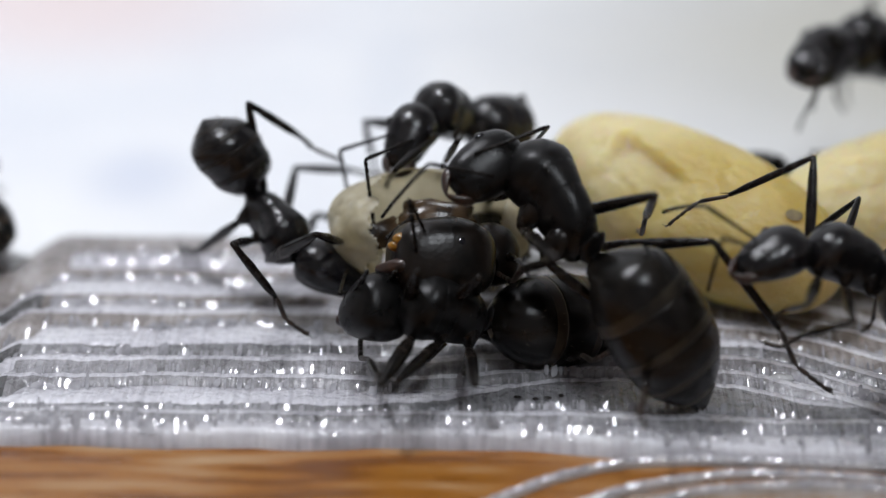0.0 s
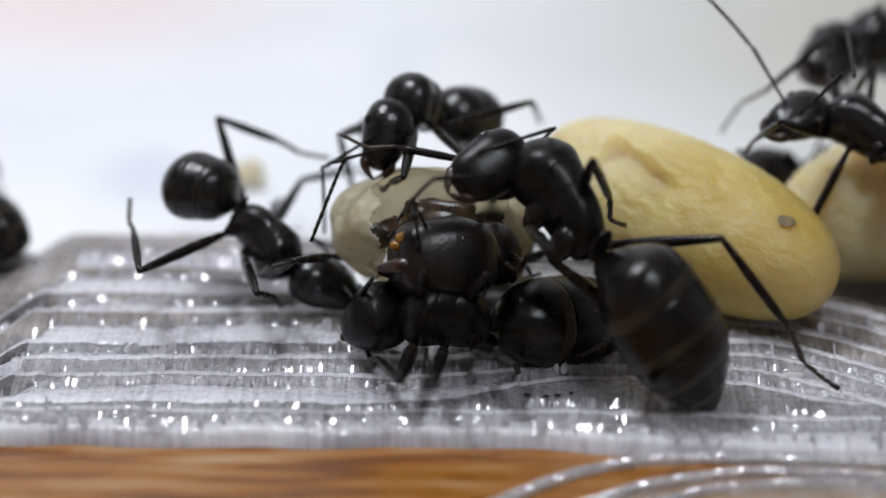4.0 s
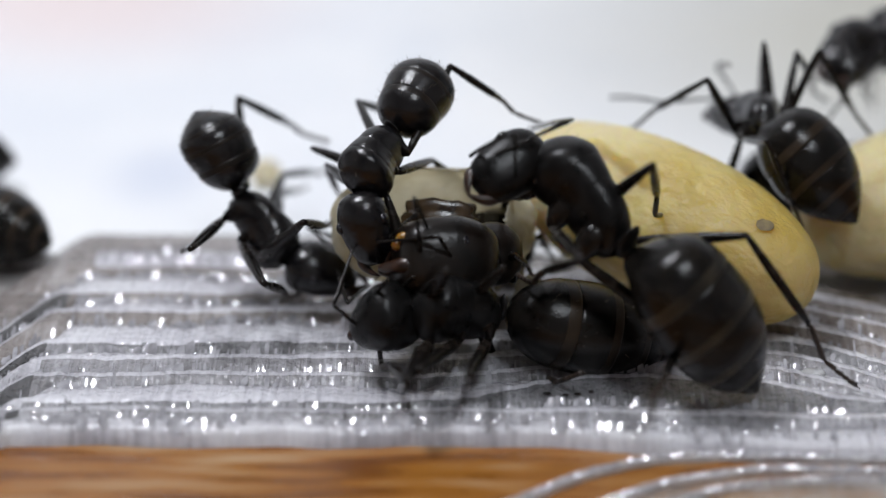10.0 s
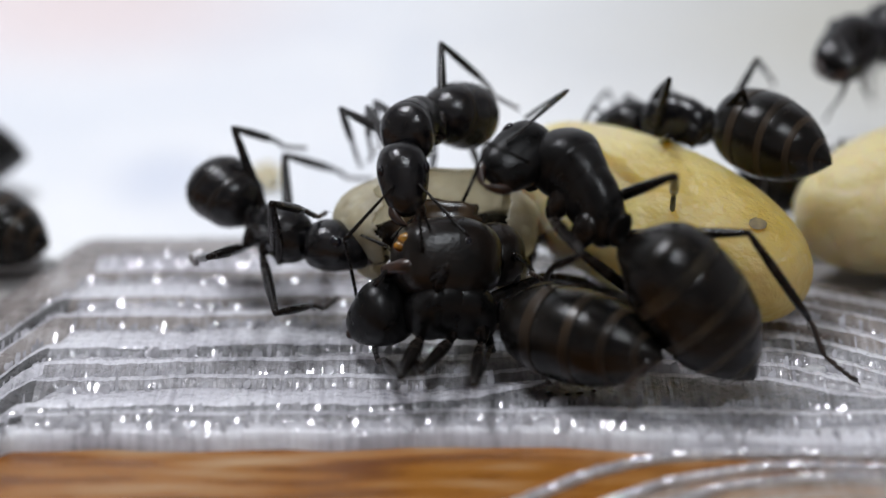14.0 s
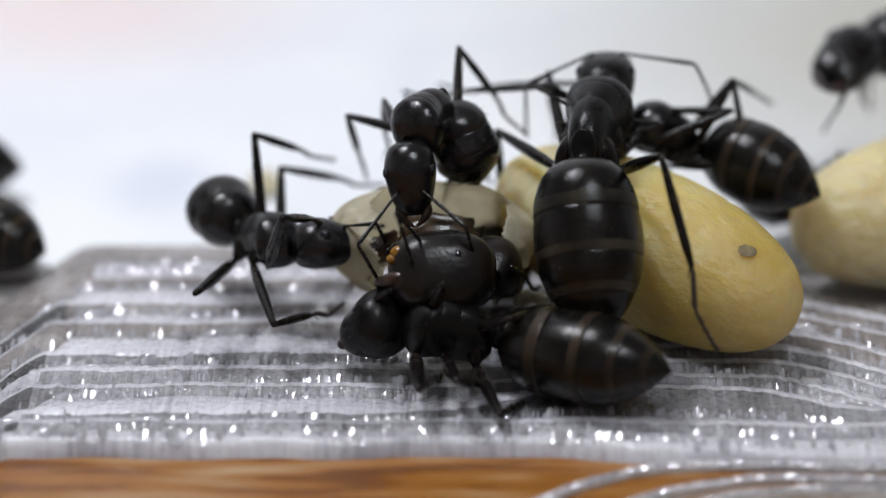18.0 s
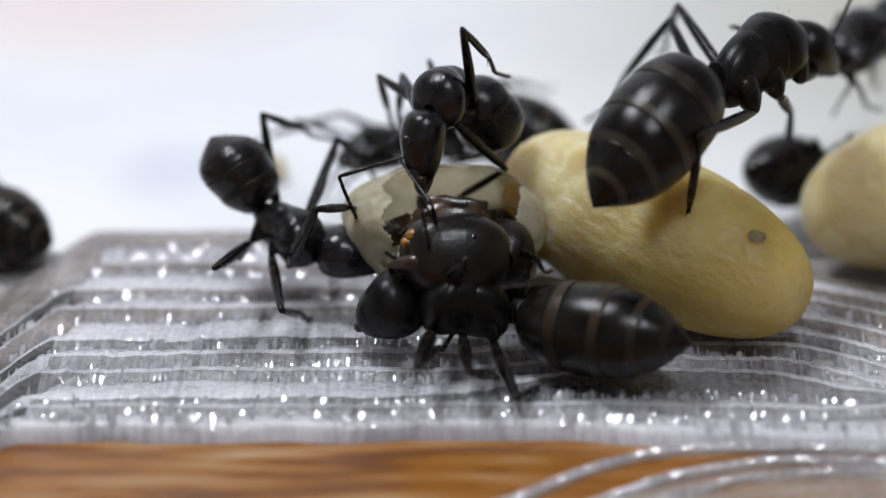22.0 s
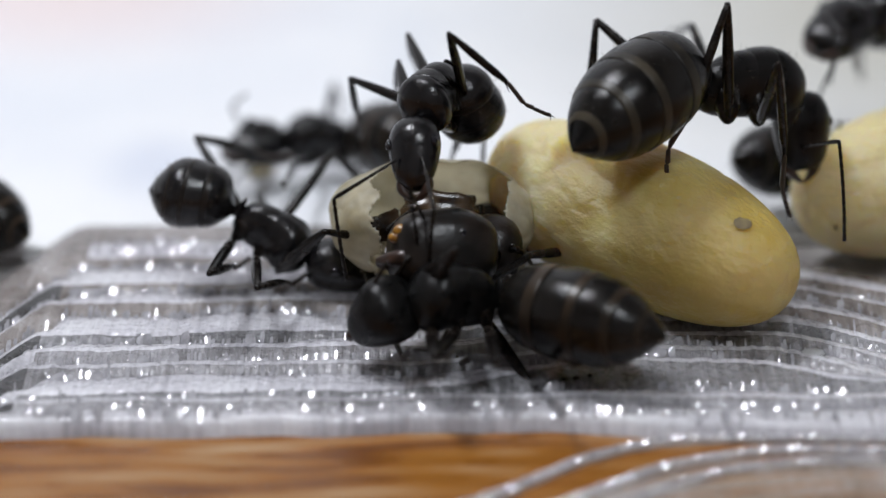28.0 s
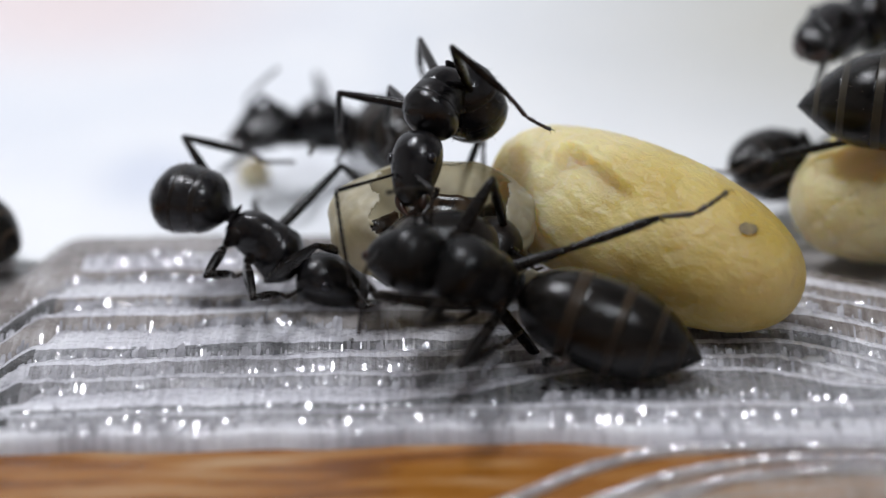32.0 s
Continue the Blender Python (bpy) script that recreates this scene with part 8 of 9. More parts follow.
    rows.append(stance(18.0, (6.95, 4.58, 3.72), (4.94, 3.99, 4.79), (3.39, 2.99, 4.98), (9.95, 2.69, 3.16),
                       (7.66, 3.65, 5.19), (3.74, 5.09, 4.72), (8.43, 3.35, 3.62), (4.45, 4.66, 3.39),
                       (7.76, 4.51, 5.71), (8.67, 5.33, 1.69), (2.94, 4.16, 5.71), (-1.03, 5.37, 5.13),
                       (3.84, 6.02, 5.19), (-0.07, 7.44, 4.63), (7.82, 5.30, 5.50), (9.46, 8.70, 3.65),
                       (5.84, 2.77, 5.14), (3.85, 1.58, 5.00), (2.34, 2.87, 6.17), (4.30, 1.88, 5.47)))
    rows.append(stance(19.0, (6.56, 4.64, 4.10), (4.56, 3.74, 4.95), (3.09, 2.63, 5.11), (9.58, 3.54, 2.48),
                       (6.54, 2.13, 5.99), (2.66, 3.57, 5.24), (7.21, 1.69, 4.47), (3.42, 3.42, 3.90),
                       (7.26, 2.94, 5.97), (8.42, 4.60, 2.29), (2.25, 4.68, 5.35), (-1.89, 5.26, 4.93),
                       (3.03, 5.07, 5.40), (-0.85, 6.56, 4.78), (7.39, 3.74, 5.60), (9.40, 6.76, 3.48),
                       (5.25, 3.52, 4.95), (3.03, 2.94, 4.70), (1.75, 3.41, 6.06), (3.40, 1.84, 5.64)))
    rows.append(stance(20.0, (4.99, 6.60, 2.94), (2.79, 6.22, 3.66), (1.51, 4.91, 3.96), (8.36, 5.79, 1.97),
                       (5.37, 5.59, 4.42), (1.48, 7.01, 3.73), (5.94, 4.43, 3.12), (2.21, 6.29, 2.56),
                       (6.05, 5.63, 4.67), (7.35, 7.17, 0.98), (0.76, 7.18, 4.30), (-3.03, 8.78, 3.44),
                       (1.67, 7.57, 4.36), (-1.89, 9.60, 3.45), (6.28, 6.48, 4.28), (8.52, 9.35, 2.18),
                       (3.95, 4.66, 4.18), (1.77, 3.89, 4.01), (0.22, 5.73, 5.04), (2.25, 5.04, 4.17)))
    rows.append(stance(21.0, (2.48, 8.50, 2.26), (0.38, 7.72, 2.98), (-0.71, 6.24, 3.17), (5.73, 6.96, 2.20),
                       (3.05, 7.72, 3.70), (-1.03, 8.40, 2.98), (3.80, 6.53, 2.45), (-0.19, 7.69, 1.86),
                       (3.67, 7.70, 4.01), (4.69, 9.46, 0.33), (-1.82, 8.59, 3.50), (-5.84, 9.46, 2.62),
                       (-0.99, 8.95, 3.60), (-4.88, 10.25, 2.72), (3.68, 8.41, 3.68), (5.38, 11.64, 1.60),
                       (1.71, 6.74, 3.36), (-0.35, 5.73, 3.04), (-2.12, 6.65, 4.26), (0.02, 6.27, 3.47)))
    rows.append(stance(22.0, (0.57, 9.60, 1.97), (-1.52, 8.55, 2.18), (-2.89, 7.31, 2.22), (3.74, 7.93, 2.27),
                       (-2.42, 6.25, 2.18), (-3.22, 9.93, 0.30), (2.03, 7.68, 2.25), (-1.88, 8.56, 0.99),
                       (1.50, 8.70, 3.85), (3.00, 10.91, 0.61), (-2.27, 7.14, 3.02), (-2.91, 10.42, 0.47),
                       (-3.11, 9.72, 2.61), (-6.89, 10.76, 1.12), (1.49, 9.63, 3.60), (3.22, 13.17, 2.16),
                       (-3.03, 5.88, 2.32), (-3.61, 7.68, 0.99), (-4.36, 7.94, 3.08), (-2.28, 7.00, 2.71)))
    rows.append(stance(23.0, (-0.68, 11.01, 1.00), (-3.00, 10.80, 0.73), (-4.50, 9.72, 0.64), (1.10, 7.96, 1.71),
                       (-3.96, 8.37, 0.97), (-5.28, 11.87, -0.94), (0.34, 9.17, 1.29), (-3.68, 9.59, 0.13),
                       (-0.28, 10.05, 2.92), (0.85, 12.35, -0.41), (-3.90, 9.60, 1.70), (-5.04, 12.69, -0.90),
                       (-4.30, 11.48, 1.21), (-8.39, 10.75, 0.64), (-0.44, 10.49, 2.80), (0.79, 14.19, 1.24),
                       (-4.77, 8.27, 0.85), (-5.40, 10.06, -0.47), (-5.94, 10.28, 1.55), (-4.04, 8.97, 1.45)))
    rows.append(stance(24.0, (-1.47, 11.02, 1.05), (-3.81, 10.85, 0.95), (-5.47, 10.07, 0.68), (0.50, 8.06, 1.64),
                       (-4.48, 8.18, 1.09), (-4.92, 4.08, 1.89), (-1.61, 8.19, 1.30), (-3.55, 4.50, 1.81),
                       (-1.08, 12.99, 0.59), (-0.27, 8.87, 0.44), (-4.31, 9.44, 1.98), (-5.36, 12.65, -0.52),
                       (-4.00, 9.92, 2.19), (-5.96, 13.02, 0.14), (-1.14, 10.00, 2.55), (-0.25, 13.70, 0.77),
                       (-5.29, 8.27, 0.99), (-5.95, 10.05, -0.34), (-5.88, 9.32, 2.21), (-4.39, 7.60, 2.61)))
    rows.append(stance(25.0, (-1.76, 10.98, 0.96), (-4.10, 10.85, 1.04), (-5.80, 10.12, 0.95), (-0.11, 7.86, 1.69),
                       (-5.03, 8.29, 1.10), (-5.19, 4.13, 1.70), (-3.60, 7.98, 1.03), (-3.68, 3.85, 1.78),
                       (-1.83, 12.79, -0.63), (-1.42, 8.66, 0.04), (-4.75, 9.59, 2.15), (-5.71, 12.90, -0.25),
                       (-2.98, 9.62, 2.44), (-2.83, 13.32, 0.46), (-1.86, 9.57, 2.28), (-1.31, 13.22, 0.28),
                       (-5.83, 8.41, 1.07), (-6.51, 10.17, -0.27), (-5.58, 9.19, 2.47), (-4.79, 7.23, 3.39)))
    rows.append(stance(28.0, (-2.22, 10.88, 0.98), (-4.55, 10.83, 1.29), (-5.97, 9.65, 1.37), (-0.38, 7.95, 1.97),
                       (-5.17, 8.10, 1.49), (-6.32, 11.62, -0.50), (-3.98, 7.98, 1.48), (-4.14, 3.88, 2.40),
                       (-2.17, 12.72, -0.46), (-1.83, 8.61, 0.35), (-5.40, 9.63, 2.31), (-6.40, 12.94, -0.08),
                       (-3.10, 13.53, 2.01), (-2.94, 16.93, -0.45), (-2.14, 9.71, 2.51), (-1.59, 13.27, 0.35),
                       (-6.11, 8.34, 0.95), (-6.68, 10.30, -0.14), (-6.06, 11.91, 1.89), (-5.46, 10.04, 3.12)))
    rows.append(stance(29.0, (-2.15, 10.90, 0.94), (-4.48, 10.82, 1.19), (-6.29, 10.56, 0.92), (-0.39, 7.99, 2.12),
                       (-5.71, 8.50, 1.38), (-6.36, 12.14, -0.61), (-4.50, 8.20, 1.38), (-5.23, 4.16, 2.29),
                       (-2.02, 12.69, -0.57), (-2.26, 8.57, 0.23), (-5.78, 10.06, 2.20), (-6.30, 13.48, -0.19),
                       (-3.87, 13.44, 2.04), (-3.84, 16.90, -0.33), (-2.34, 9.61, 2.42), (-1.30, 13.07, 0.27),
                       (-6.41, 8.70, 1.09), (-6.99, 10.62, -0.07), (-5.95, 9.72, 2.69), (-5.34, 7.88, 3.96)))
    rows.append(stance(30.0, (-2.61, 10.92, 1.12), (-4.93, 10.72, 1.43), (-6.25, 9.43, 1.58), (-0.41, 8.38, 2.44),
                       (-6.25, 8.49, 1.52), (-6.20, 12.21, -0.41), (-5.06, 8.18, 1.50), (-6.49, 4.32, 2.29),
                       (-1.78, 12.40, -0.31), (-2.74, 8.37, 0.40), (-6.17, 9.85, 2.42), (-6.01, 13.34, 0.09),
                       (-4.36, 13.42, 2.20), (-4.19, 16.83, -0.24), (-2.65, 9.56, 2.54), (-0.96, 12.82, 0.51),
                       (-6.35, 8.07, 1.36), (-7.04, 10.00, 0.27), (-6.19, 11.75, 1.93), (-5.37, 10.15, 3.39)))
    rows.append(stance(31.0, (-2.23, 10.80, 1.06), (-4.58, 10.62, 1.03), (-5.85, 9.28, 1.07), (-0.41, 8.01, 2.43),
                       (-5.43, 8.47, 1.96), (-6.24, 12.04, -0.10), (-4.25, 8.19, 1.91), (-4.81, 4.16, 2.96),
                       (-2.03, 12.67, -0.24), (-2.12, 8.58, 0.68), (-5.54, 10.39, 2.63), (-6.24, 13.72, 0.17),
                       (-3.85, 12.63, 2.70), (-3.62, 16.05, 0.28), (-2.20, 9.88, 2.75), (-1.35, 13.30, 0.47),
                       (-5.90, 7.86, 1.75), (-6.66, 9.75, 0.66), (-5.79, 11.44, 2.27), (-4.90, 9.97, 3.81)))
    rows.append(stance(32.0, (-1.82, 10.87, 1.48), (-4.09, 10.93, 2.11), (-5.50, 9.75, 1.97), (-0.41, 7.68, 2.40),
                       (-4.59, 8.18, 2.50), (-6.25, 11.40, 0.38), (-3.43, 8.07, 2.37), (-3.13, 4.06, 3.60),
                       (-2.28, 12.69, -0.09), (-1.49, 8.71, 0.98), (-4.81, 9.76, 3.25), (-6.35, 12.74, 0.73),
                       (-3.43, 13.61, 2.61), (-3.13, 17.03, 0.19), (-1.74, 9.76, 3.10), (-1.73, 13.17, 0.65),
                       (-5.48, 8.17, 1.96), (-6.33, 10.01, 0.85), (-5.46, 11.94, 2.34), (-4.48, 10.60, 3.96)))
    move_ant(roaming_worker, rows, (0, 0, 1))
    rows = []
    rows.append(stance(0.0, (10.50, 8.00, 1.38), (12.47, 9.19, 1.29), (13.37, 7.76, 1.49), (8.33, 6.06, 2.09),
                       (12.57, 11.52, -0.11), (11.81, 7.77, 0.61), (11.69, 11.23, -0.18), (10.97, 7.47, 0.55),
                       (10.46, 10.90, -0.25), (9.64, 7.19, 0.64), (11.71, 6.91, 2.64), (12.66, 10.34, 1.05),
                       (11.06, 6.82, 2.83), (11.81, 10.23, 1.09), (10.09, 6.64, 2.72), (10.46, 10.10, 0.95),
                       (13.84, 9.25, 0.58), (13.63, 7.15, 0.86), (13.28, 6.55, 2.11), (13.82, 8.35, 1.10)))
    rows.append(stance(32.0, (10.49, 8.00, 1.41), (12.44, 9.21, 1.26), (13.29, 7.75, 1.42), (8.07, 6.36, 2.07),
                       (12.49, 11.51, -0.18), (11.78, 7.76, 0.61), (11.61, 11.22, -0.23), (10.94, 7.46, 0.57),
                       (10.39, 10.87, -0.26), (9.62, 7.17, 0.71), (11.74, 6.94, 2.65), (12.62, 10.35, 0.99),
                       (11.09, 6.85, 2.86), (11.77, 10.24, 1.05), (10.13, 6.66, 2.78), (10.42, 10.09, 0.95),
                       (13.79, 9.21, 0.50), (13.52, 7.12, 0.79), (13.18, 6.54, 2.05), (13.75, 8.31, 1.02)))
    move_ant(hidden_worker, rows, (0, 0, 1))
    rows = []
    rows.append(stance(0.0, (14.19, 11.00, 4.34), (12.11, 9.63, 5.10), (10.80, 7.63, 4.97), (16.24, 8.34, 4.86),
                       (11.47, 7.83, 5.98), (12.33, 10.07, 2.90), (12.53, 8.72, 6.38), (13.73, 11.01, 3.46),
                       (15.77, 9.56, 5.48), (17.35, 8.51, 2.07), (12.65, 12.56, 3.66), (13.43, 15.52, 1.24),
                       (13.82, 12.86, 4.46), (14.98, 15.49, 1.82), (13.48, 13.02, 5.48), (13.14, 14.88, 2.07),
                       (10.81, 5.94, 4.78), (10.86, 8.47, 3.18), (11.09, 6.11, 5.70), (11.22, 8.42, 3.79)))
    rows.append(stance(8.0, (14.23, 11.00, 4.14), (12.16, 9.71, 5.06), (10.88, 7.71, 4.77), (16.15, 8.24, 4.68),
                       (11.50, 7.77, 5.82), (12.37, 10.17, 2.87), (12.62, 8.83, 6.34), (13.72, 11.00, 3.29),
                       (15.84, 9.55, 5.25), (17.20, 8.35, 1.80), (12.70, 12.58, 3.49), (13.42, 15.43, 0.93),
                       (13.92, 12.87, 4.22), (15.00, 15.38, 1.43), (13.64, 13.08, 5.25), (13.16, 14.83, 1.80),
                       (10.91, 6.04, 4.46), (10.92, 8.70, 3.06), (11.19, 6.14, 5.39), (11.28, 8.59, 3.66)))
    rows.append(stance(20.0, (14.23, 11.00, 4.28), (12.16, 9.68, 5.13), (10.87, 7.67, 4.85), (16.14, 8.22, 4.73),
                       (11.50, 7.71, 5.85), (12.41, 10.16, 2.96), (12.60, 8.78, 6.42), (13.74, 11.00, 3.42),
                       (15.83, 9.56, 5.40), (17.28, 8.42, 1.97), (12.69, 12.57, 3.62), (13.44, 15.47, 1.12),
                       (13.90, 12.87, 4.38), (15.01, 15.42, 1.65), (13.59, 13.06, 5.40), (13.17, 14.85, 1.97),
                       (10.90, 6.01, 4.56), (10.94, 8.64, 3.12), (11.16, 6.11, 5.49), (11.29, 8.55, 3.74)))
    rows.append(stance(32.0, (13.84, 11.00, 4.28), (11.80, 9.57, 5.02), (10.44, 7.59, 5.01), (15.72, 8.22, 4.83),
                       (11.24, 7.74, 5.90), (12.07, 10.32, 3.10), (12.23, 8.67, 6.30), (13.38, 11.01, 3.40),
                       (15.45, 9.60, 5.42), (17.08, 8.60, 2.01), (12.26, 12.53, 3.59), (12.98, 15.51, 1.19),
                       (13.42, 12.85, 4.40), (14.52, 15.52, 1.78), (13.08, 13.00, 5.42), (12.70, 14.86, 2.01),
                       (10.42, 5.90, 4.91), (10.50, 8.34, 3.17), (10.71, 6.10, 5.81), (10.86, 8.31, 3.79)))
    move_ant(far_worker, rows, (0, 0, 1))
    rows = []
    rows.append(stance(0.0, (-13.61, 6.50, 0.92), (-15.09, 4.79, 1.73), (-16.15, 3.55, 2.20), (-10.99, 4.67, 1.06),
                       (-13.80, 3.52, 3.19), (-14.59, 0.97, 0.35), (-13.35, 2.88, 1.51), (-12.17, -0.80, 2.07),
                       (-13.47, 7.83, -0.47), (-12.30, 4.16, 0.18), (-16.54, 5.88, 3.19), (-18.94, 4.73, 0.35),
                       (-14.46, 8.19, 0.26), (-13.26, 4.51, 0.70), (-13.55, 8.51, 0.14), (-12.39, 4.81, 0.58),
                       (-15.35, 2.48, 3.36), (-16.77, 1.14, 2.52), (-17.31, 4.12, 3.39), (-18.35, 2.47, 2.55)))
    rows.append(stance(9.0, (-13.46, 6.50, 1.03), (-14.93, 4.80, 1.85), (-16.00, 3.56, 2.33), (-10.70, 4.92, 0.65),
                       (-13.64, 3.52, 3.32), (-14.44, 0.97, 0.47), (-13.20, 2.88, 1.63), (-12.03, -0.80, 2.19),
                       (-13.31, 7.82, -0.35), (-12.15, 4.16, 0.29), (-16.38, 5.89, 3.32), (-18.79, 4.74, 0.47),
                       (-14.30, 8.19, 0.37), (-13.10, 4.50, 0.81), (-13.39, 8.51, 0.25), (-12.24, 4.81, 0.70),
                       (-15.28, 2.46, 3.46), (-16.75, 1.17, 2.62), (-17.20, 4.13, 3.44), (-18.29, 2.51, 2.60)))
    rows.append(stance(17.0, (-13.61, 6.50, 1.22), (-15.08, 4.80, 2.05), (-16.14, 3.59, 2.60), (-10.85, 4.93, 0.81),
                       (-13.79, 3.53, 3.51), (-14.60, 0.97, 0.69), (-13.35, 2.88, 1.83), (-12.18, -0.79, 2.41),
                       (-13.46, 7.82, -0.17), (-12.30, 4.15, 0.49), (-16.52, 5.91, 3.51), (-18.94, 4.74, 0.69),
                       (-14.45, 8.19, 0.56), (-13.25, 4.50, 1.01), (-13.54, 8.51, 0.43), (-12.39, 4.81, 0.89),
                       (-14.85, 2.71, 3.75), (-16.12, 1.28, 2.82), (-17.04, 4.44, 4.03), (-17.97, 2.76, 3.12)))
    rows.append(stance(21.0, (-13.51, 6.50, 1.00), (-14.99, 4.81, 1.83), (-16.06, 3.57, 2.31), (-10.80, 4.83, 0.63),
                       (-13.70, 3.53, 3.29), (-14.52, 0.98, 0.46), (-13.26, 2.88, 1.61), (-12.11, -0.80, 2.18),
                       (-13.36, 7.82, -0.39), (-12.21, 4.15, 0.26), (-16.43, 5.92, 3.29), (-18.85, 4.76, 0.46),
                       (-14.35, 8.19, 0.34), (-13.16, 4.50, 0.79), (-13.43, 8.51, 0.21), (-12.30, 4.80, 0.66),
                       (-15.36, 2.63, 3.64), (-16.91, 1.40, 2.85), (-17.19, 4.35, 3.52), (-18.40, 2.80, 2.72)))
    rows.append(stance(25.0, (-13.56, 6.50, 1.25), (-14.98, 4.76, 2.11), (-15.99, 3.49, 2.61), (-10.98, 4.67, 0.78),
                       (-13.63, 3.54, 3.57), (-14.37, 0.94, 0.76), (-13.18, 2.90, 1.89), (-11.88, -0.73, 2.48),
                       (-13.47, 7.81, -0.15), (-12.19, 4.19, 0.53), (-16.44, 5.82, 3.57), (-18.84, 4.56, 0.76),
                       (-14.47, 8.15, 0.58), (-13.15, 4.52, 1.05), (-13.57, 8.50, 0.45), (-12.29, 4.85, 0.92),
                       (-15.56, 2.72, 4.07), (-17.23, 1.46, 3.65), (-17.10, 4.15, 3.88), (-18.45, 2.57, 3.44)))
    rows.append(stance(32.0, (-13.71, 6.50, 1.29), (-15.13, 4.77, 2.16), (-16.24, 3.58, 2.64), (-11.14, 4.66, 0.79),
                       (-13.78, 3.56, 3.62), (-14.55, 0.94, 0.83), (-13.34, 2.90, 1.94), (-12.07, -0.74, 2.55),
                       (-13.62, 7.80, -0.12), (-12.35, 4.18, 0.57), (-16.58, 5.85, 3.62), (-19.00, 4.58, 0.83),
                       (-14.61, 8.15, 0.61), (-13.31, 4.51, 1.10), (-13.71, 8.50, 0.48), (-12.45, 4.84, 0.96),
                       (-15.41, 2.95, 4.26), (-16.99, 1.86, 3.34), (-17.23, 4.81, 3.85), (-18.54, 3.42, 2.92)))
    move_ant(edge_worker, rows, (0, 0, 1))
    rows = []
    rows.append(stance(0.0, (-15.27, 11.00, 1.32), (-16.73, 9.59, 2.16), (-17.53, 8.28, 2.61), (-12.56, 11.25, 0.64),
                       (-15.58, 8.31, 3.60), (-16.62, 6.04, 1.00), (-14.11, 8.94, 2.76), (-13.64, 6.91, -0.18),
                       (-14.21, 8.21, 1.63), (-13.07, 4.83, 2.06), (-17.97, 10.78, 3.60), (-20.27, 9.81, 1.00),
                       (-17.28, 12.22, 2.76), (-19.30, 12.76, -0.18), (-15.20, 12.96, 0.44), (-14.04, 9.55, 0.62),
                       (-16.80, 7.63, 4.01), (-18.25, 6.39, 3.42), (-18.54, 8.96, 3.93), (-19.69, 7.46, 3.27)))
    rows.append(stance(7.0, (-15.41, 11.00, 1.08), (-16.86, 9.63, 2.01), (-17.65, 8.32, 2.47), (-12.71, 11.24, 0.37),
                       (-15.68, 8.38, 3.44), (-16.83, 6.05, 0.96), (-14.23, 8.97, 2.54), (-13.88, 6.85, -0.35),
                       (-14.37, 8.21, 1.44), (-13.26, 4.82, 1.94), (-18.04, 10.88, 3.44), (-20.43, 9.86, 0.96),
                       (-17.37, 12.29, 2.54), (-19.47, 12.76, -0.35), (-15.35, 12.93, 0.14), (-14.22, 9.52, 0.38),
                       (-16.83, 7.57, 3.74), (-18.29, 6.49, 2.91), (-18.78, 9.18, 3.59), (-19.95, 7.83, 2.68)))
    rows.append(stance(9.0, (-15.42, 11.00, 1.09), (-16.88, 9.59, 1.94), (-17.68, 8.28, 2.41), (-12.64, 11.00, 0.82),
                       (-15.73, 8.32, 3.38), (-16.78, 6.04, 0.80), (-14.26, 8.95, 2.53), (-13.80, 6.88, -0.38),
                       (-14.37, 8.22, 1.41), (-13.22, 4.83, 1.85), (-18.11, 10.79, 3.38), (-20.43, 9.81, 0.80),
                       (-17.44, 12.23, 2.53), (-19.49, 12.76, -0.38), (-15.36, 12.95, 0.20), (-14.20, 9.55, 0.39),
                       (-16.73, 7.48, 3.58), (-17.94, 5.95, 3.09), (-18.51, 8.58, 3.84), (-19.35, 6.84, 3.32)))
    rows.append(stance(14.0, (-15.07, 11.00, 1.52), (-16.53, 9.60, 2.38), (-17.34, 8.30, 2.85), (-12.32, 11.33, 1.10),
                       (-15.38, 8.33, 3.82), (-16.46, 6.04, 1.25), (-13.92, 8.95, 2.96), (-13.48, 6.89, 0.03),
                       (-14.03, 8.21, 1.85), (-12.90, 4.82, 2.29), (-17.76, 10.81, 3.82), (-20.08, 9.83, 1.25),
                       (-17.07, 12.25, 2.96), (-19.11, 12.77, 0.03), (-15.00, 12.95, 0.62), (-13.86, 9.54, 0.82),
                       (-16.08, 7.35, 3.53), (-17.25, 6.17, 2.42), (-18.58, 9.02, 3.81), (-19.39, 7.60, 2.66)))
    rows.append(stance(20.0, (-15.39, 11.00, 0.88), (-16.86, 9.61, 1.75), (-17.67, 8.31, 2.22), (-12.62, 11.11, 0.47),
                       (-15.71, 8.33, 3.18), (-16.80, 6.05, 0.62), (-14.25, 8.94, 2.32), (-13.80, 6.75, -0.50),
                       (-14.36, 8.21, 1.21), (-13.25, 4.81, 1.66), (-18.07, 10.82, 3.18), (-20.41, 9.86, 0.62),
                       (-17.39, 12.26, 2.32), (-19.55, 12.82, -0.50), (-15.31, 12.95, -0.01), (-14.19, 9.54, 0.18),
                       (-16.44, 7.64, 3.40), (-17.56, 6.13, 2.73), (-18.33, 8.80, 3.80), (-19.12, 7.10, 3.11)))
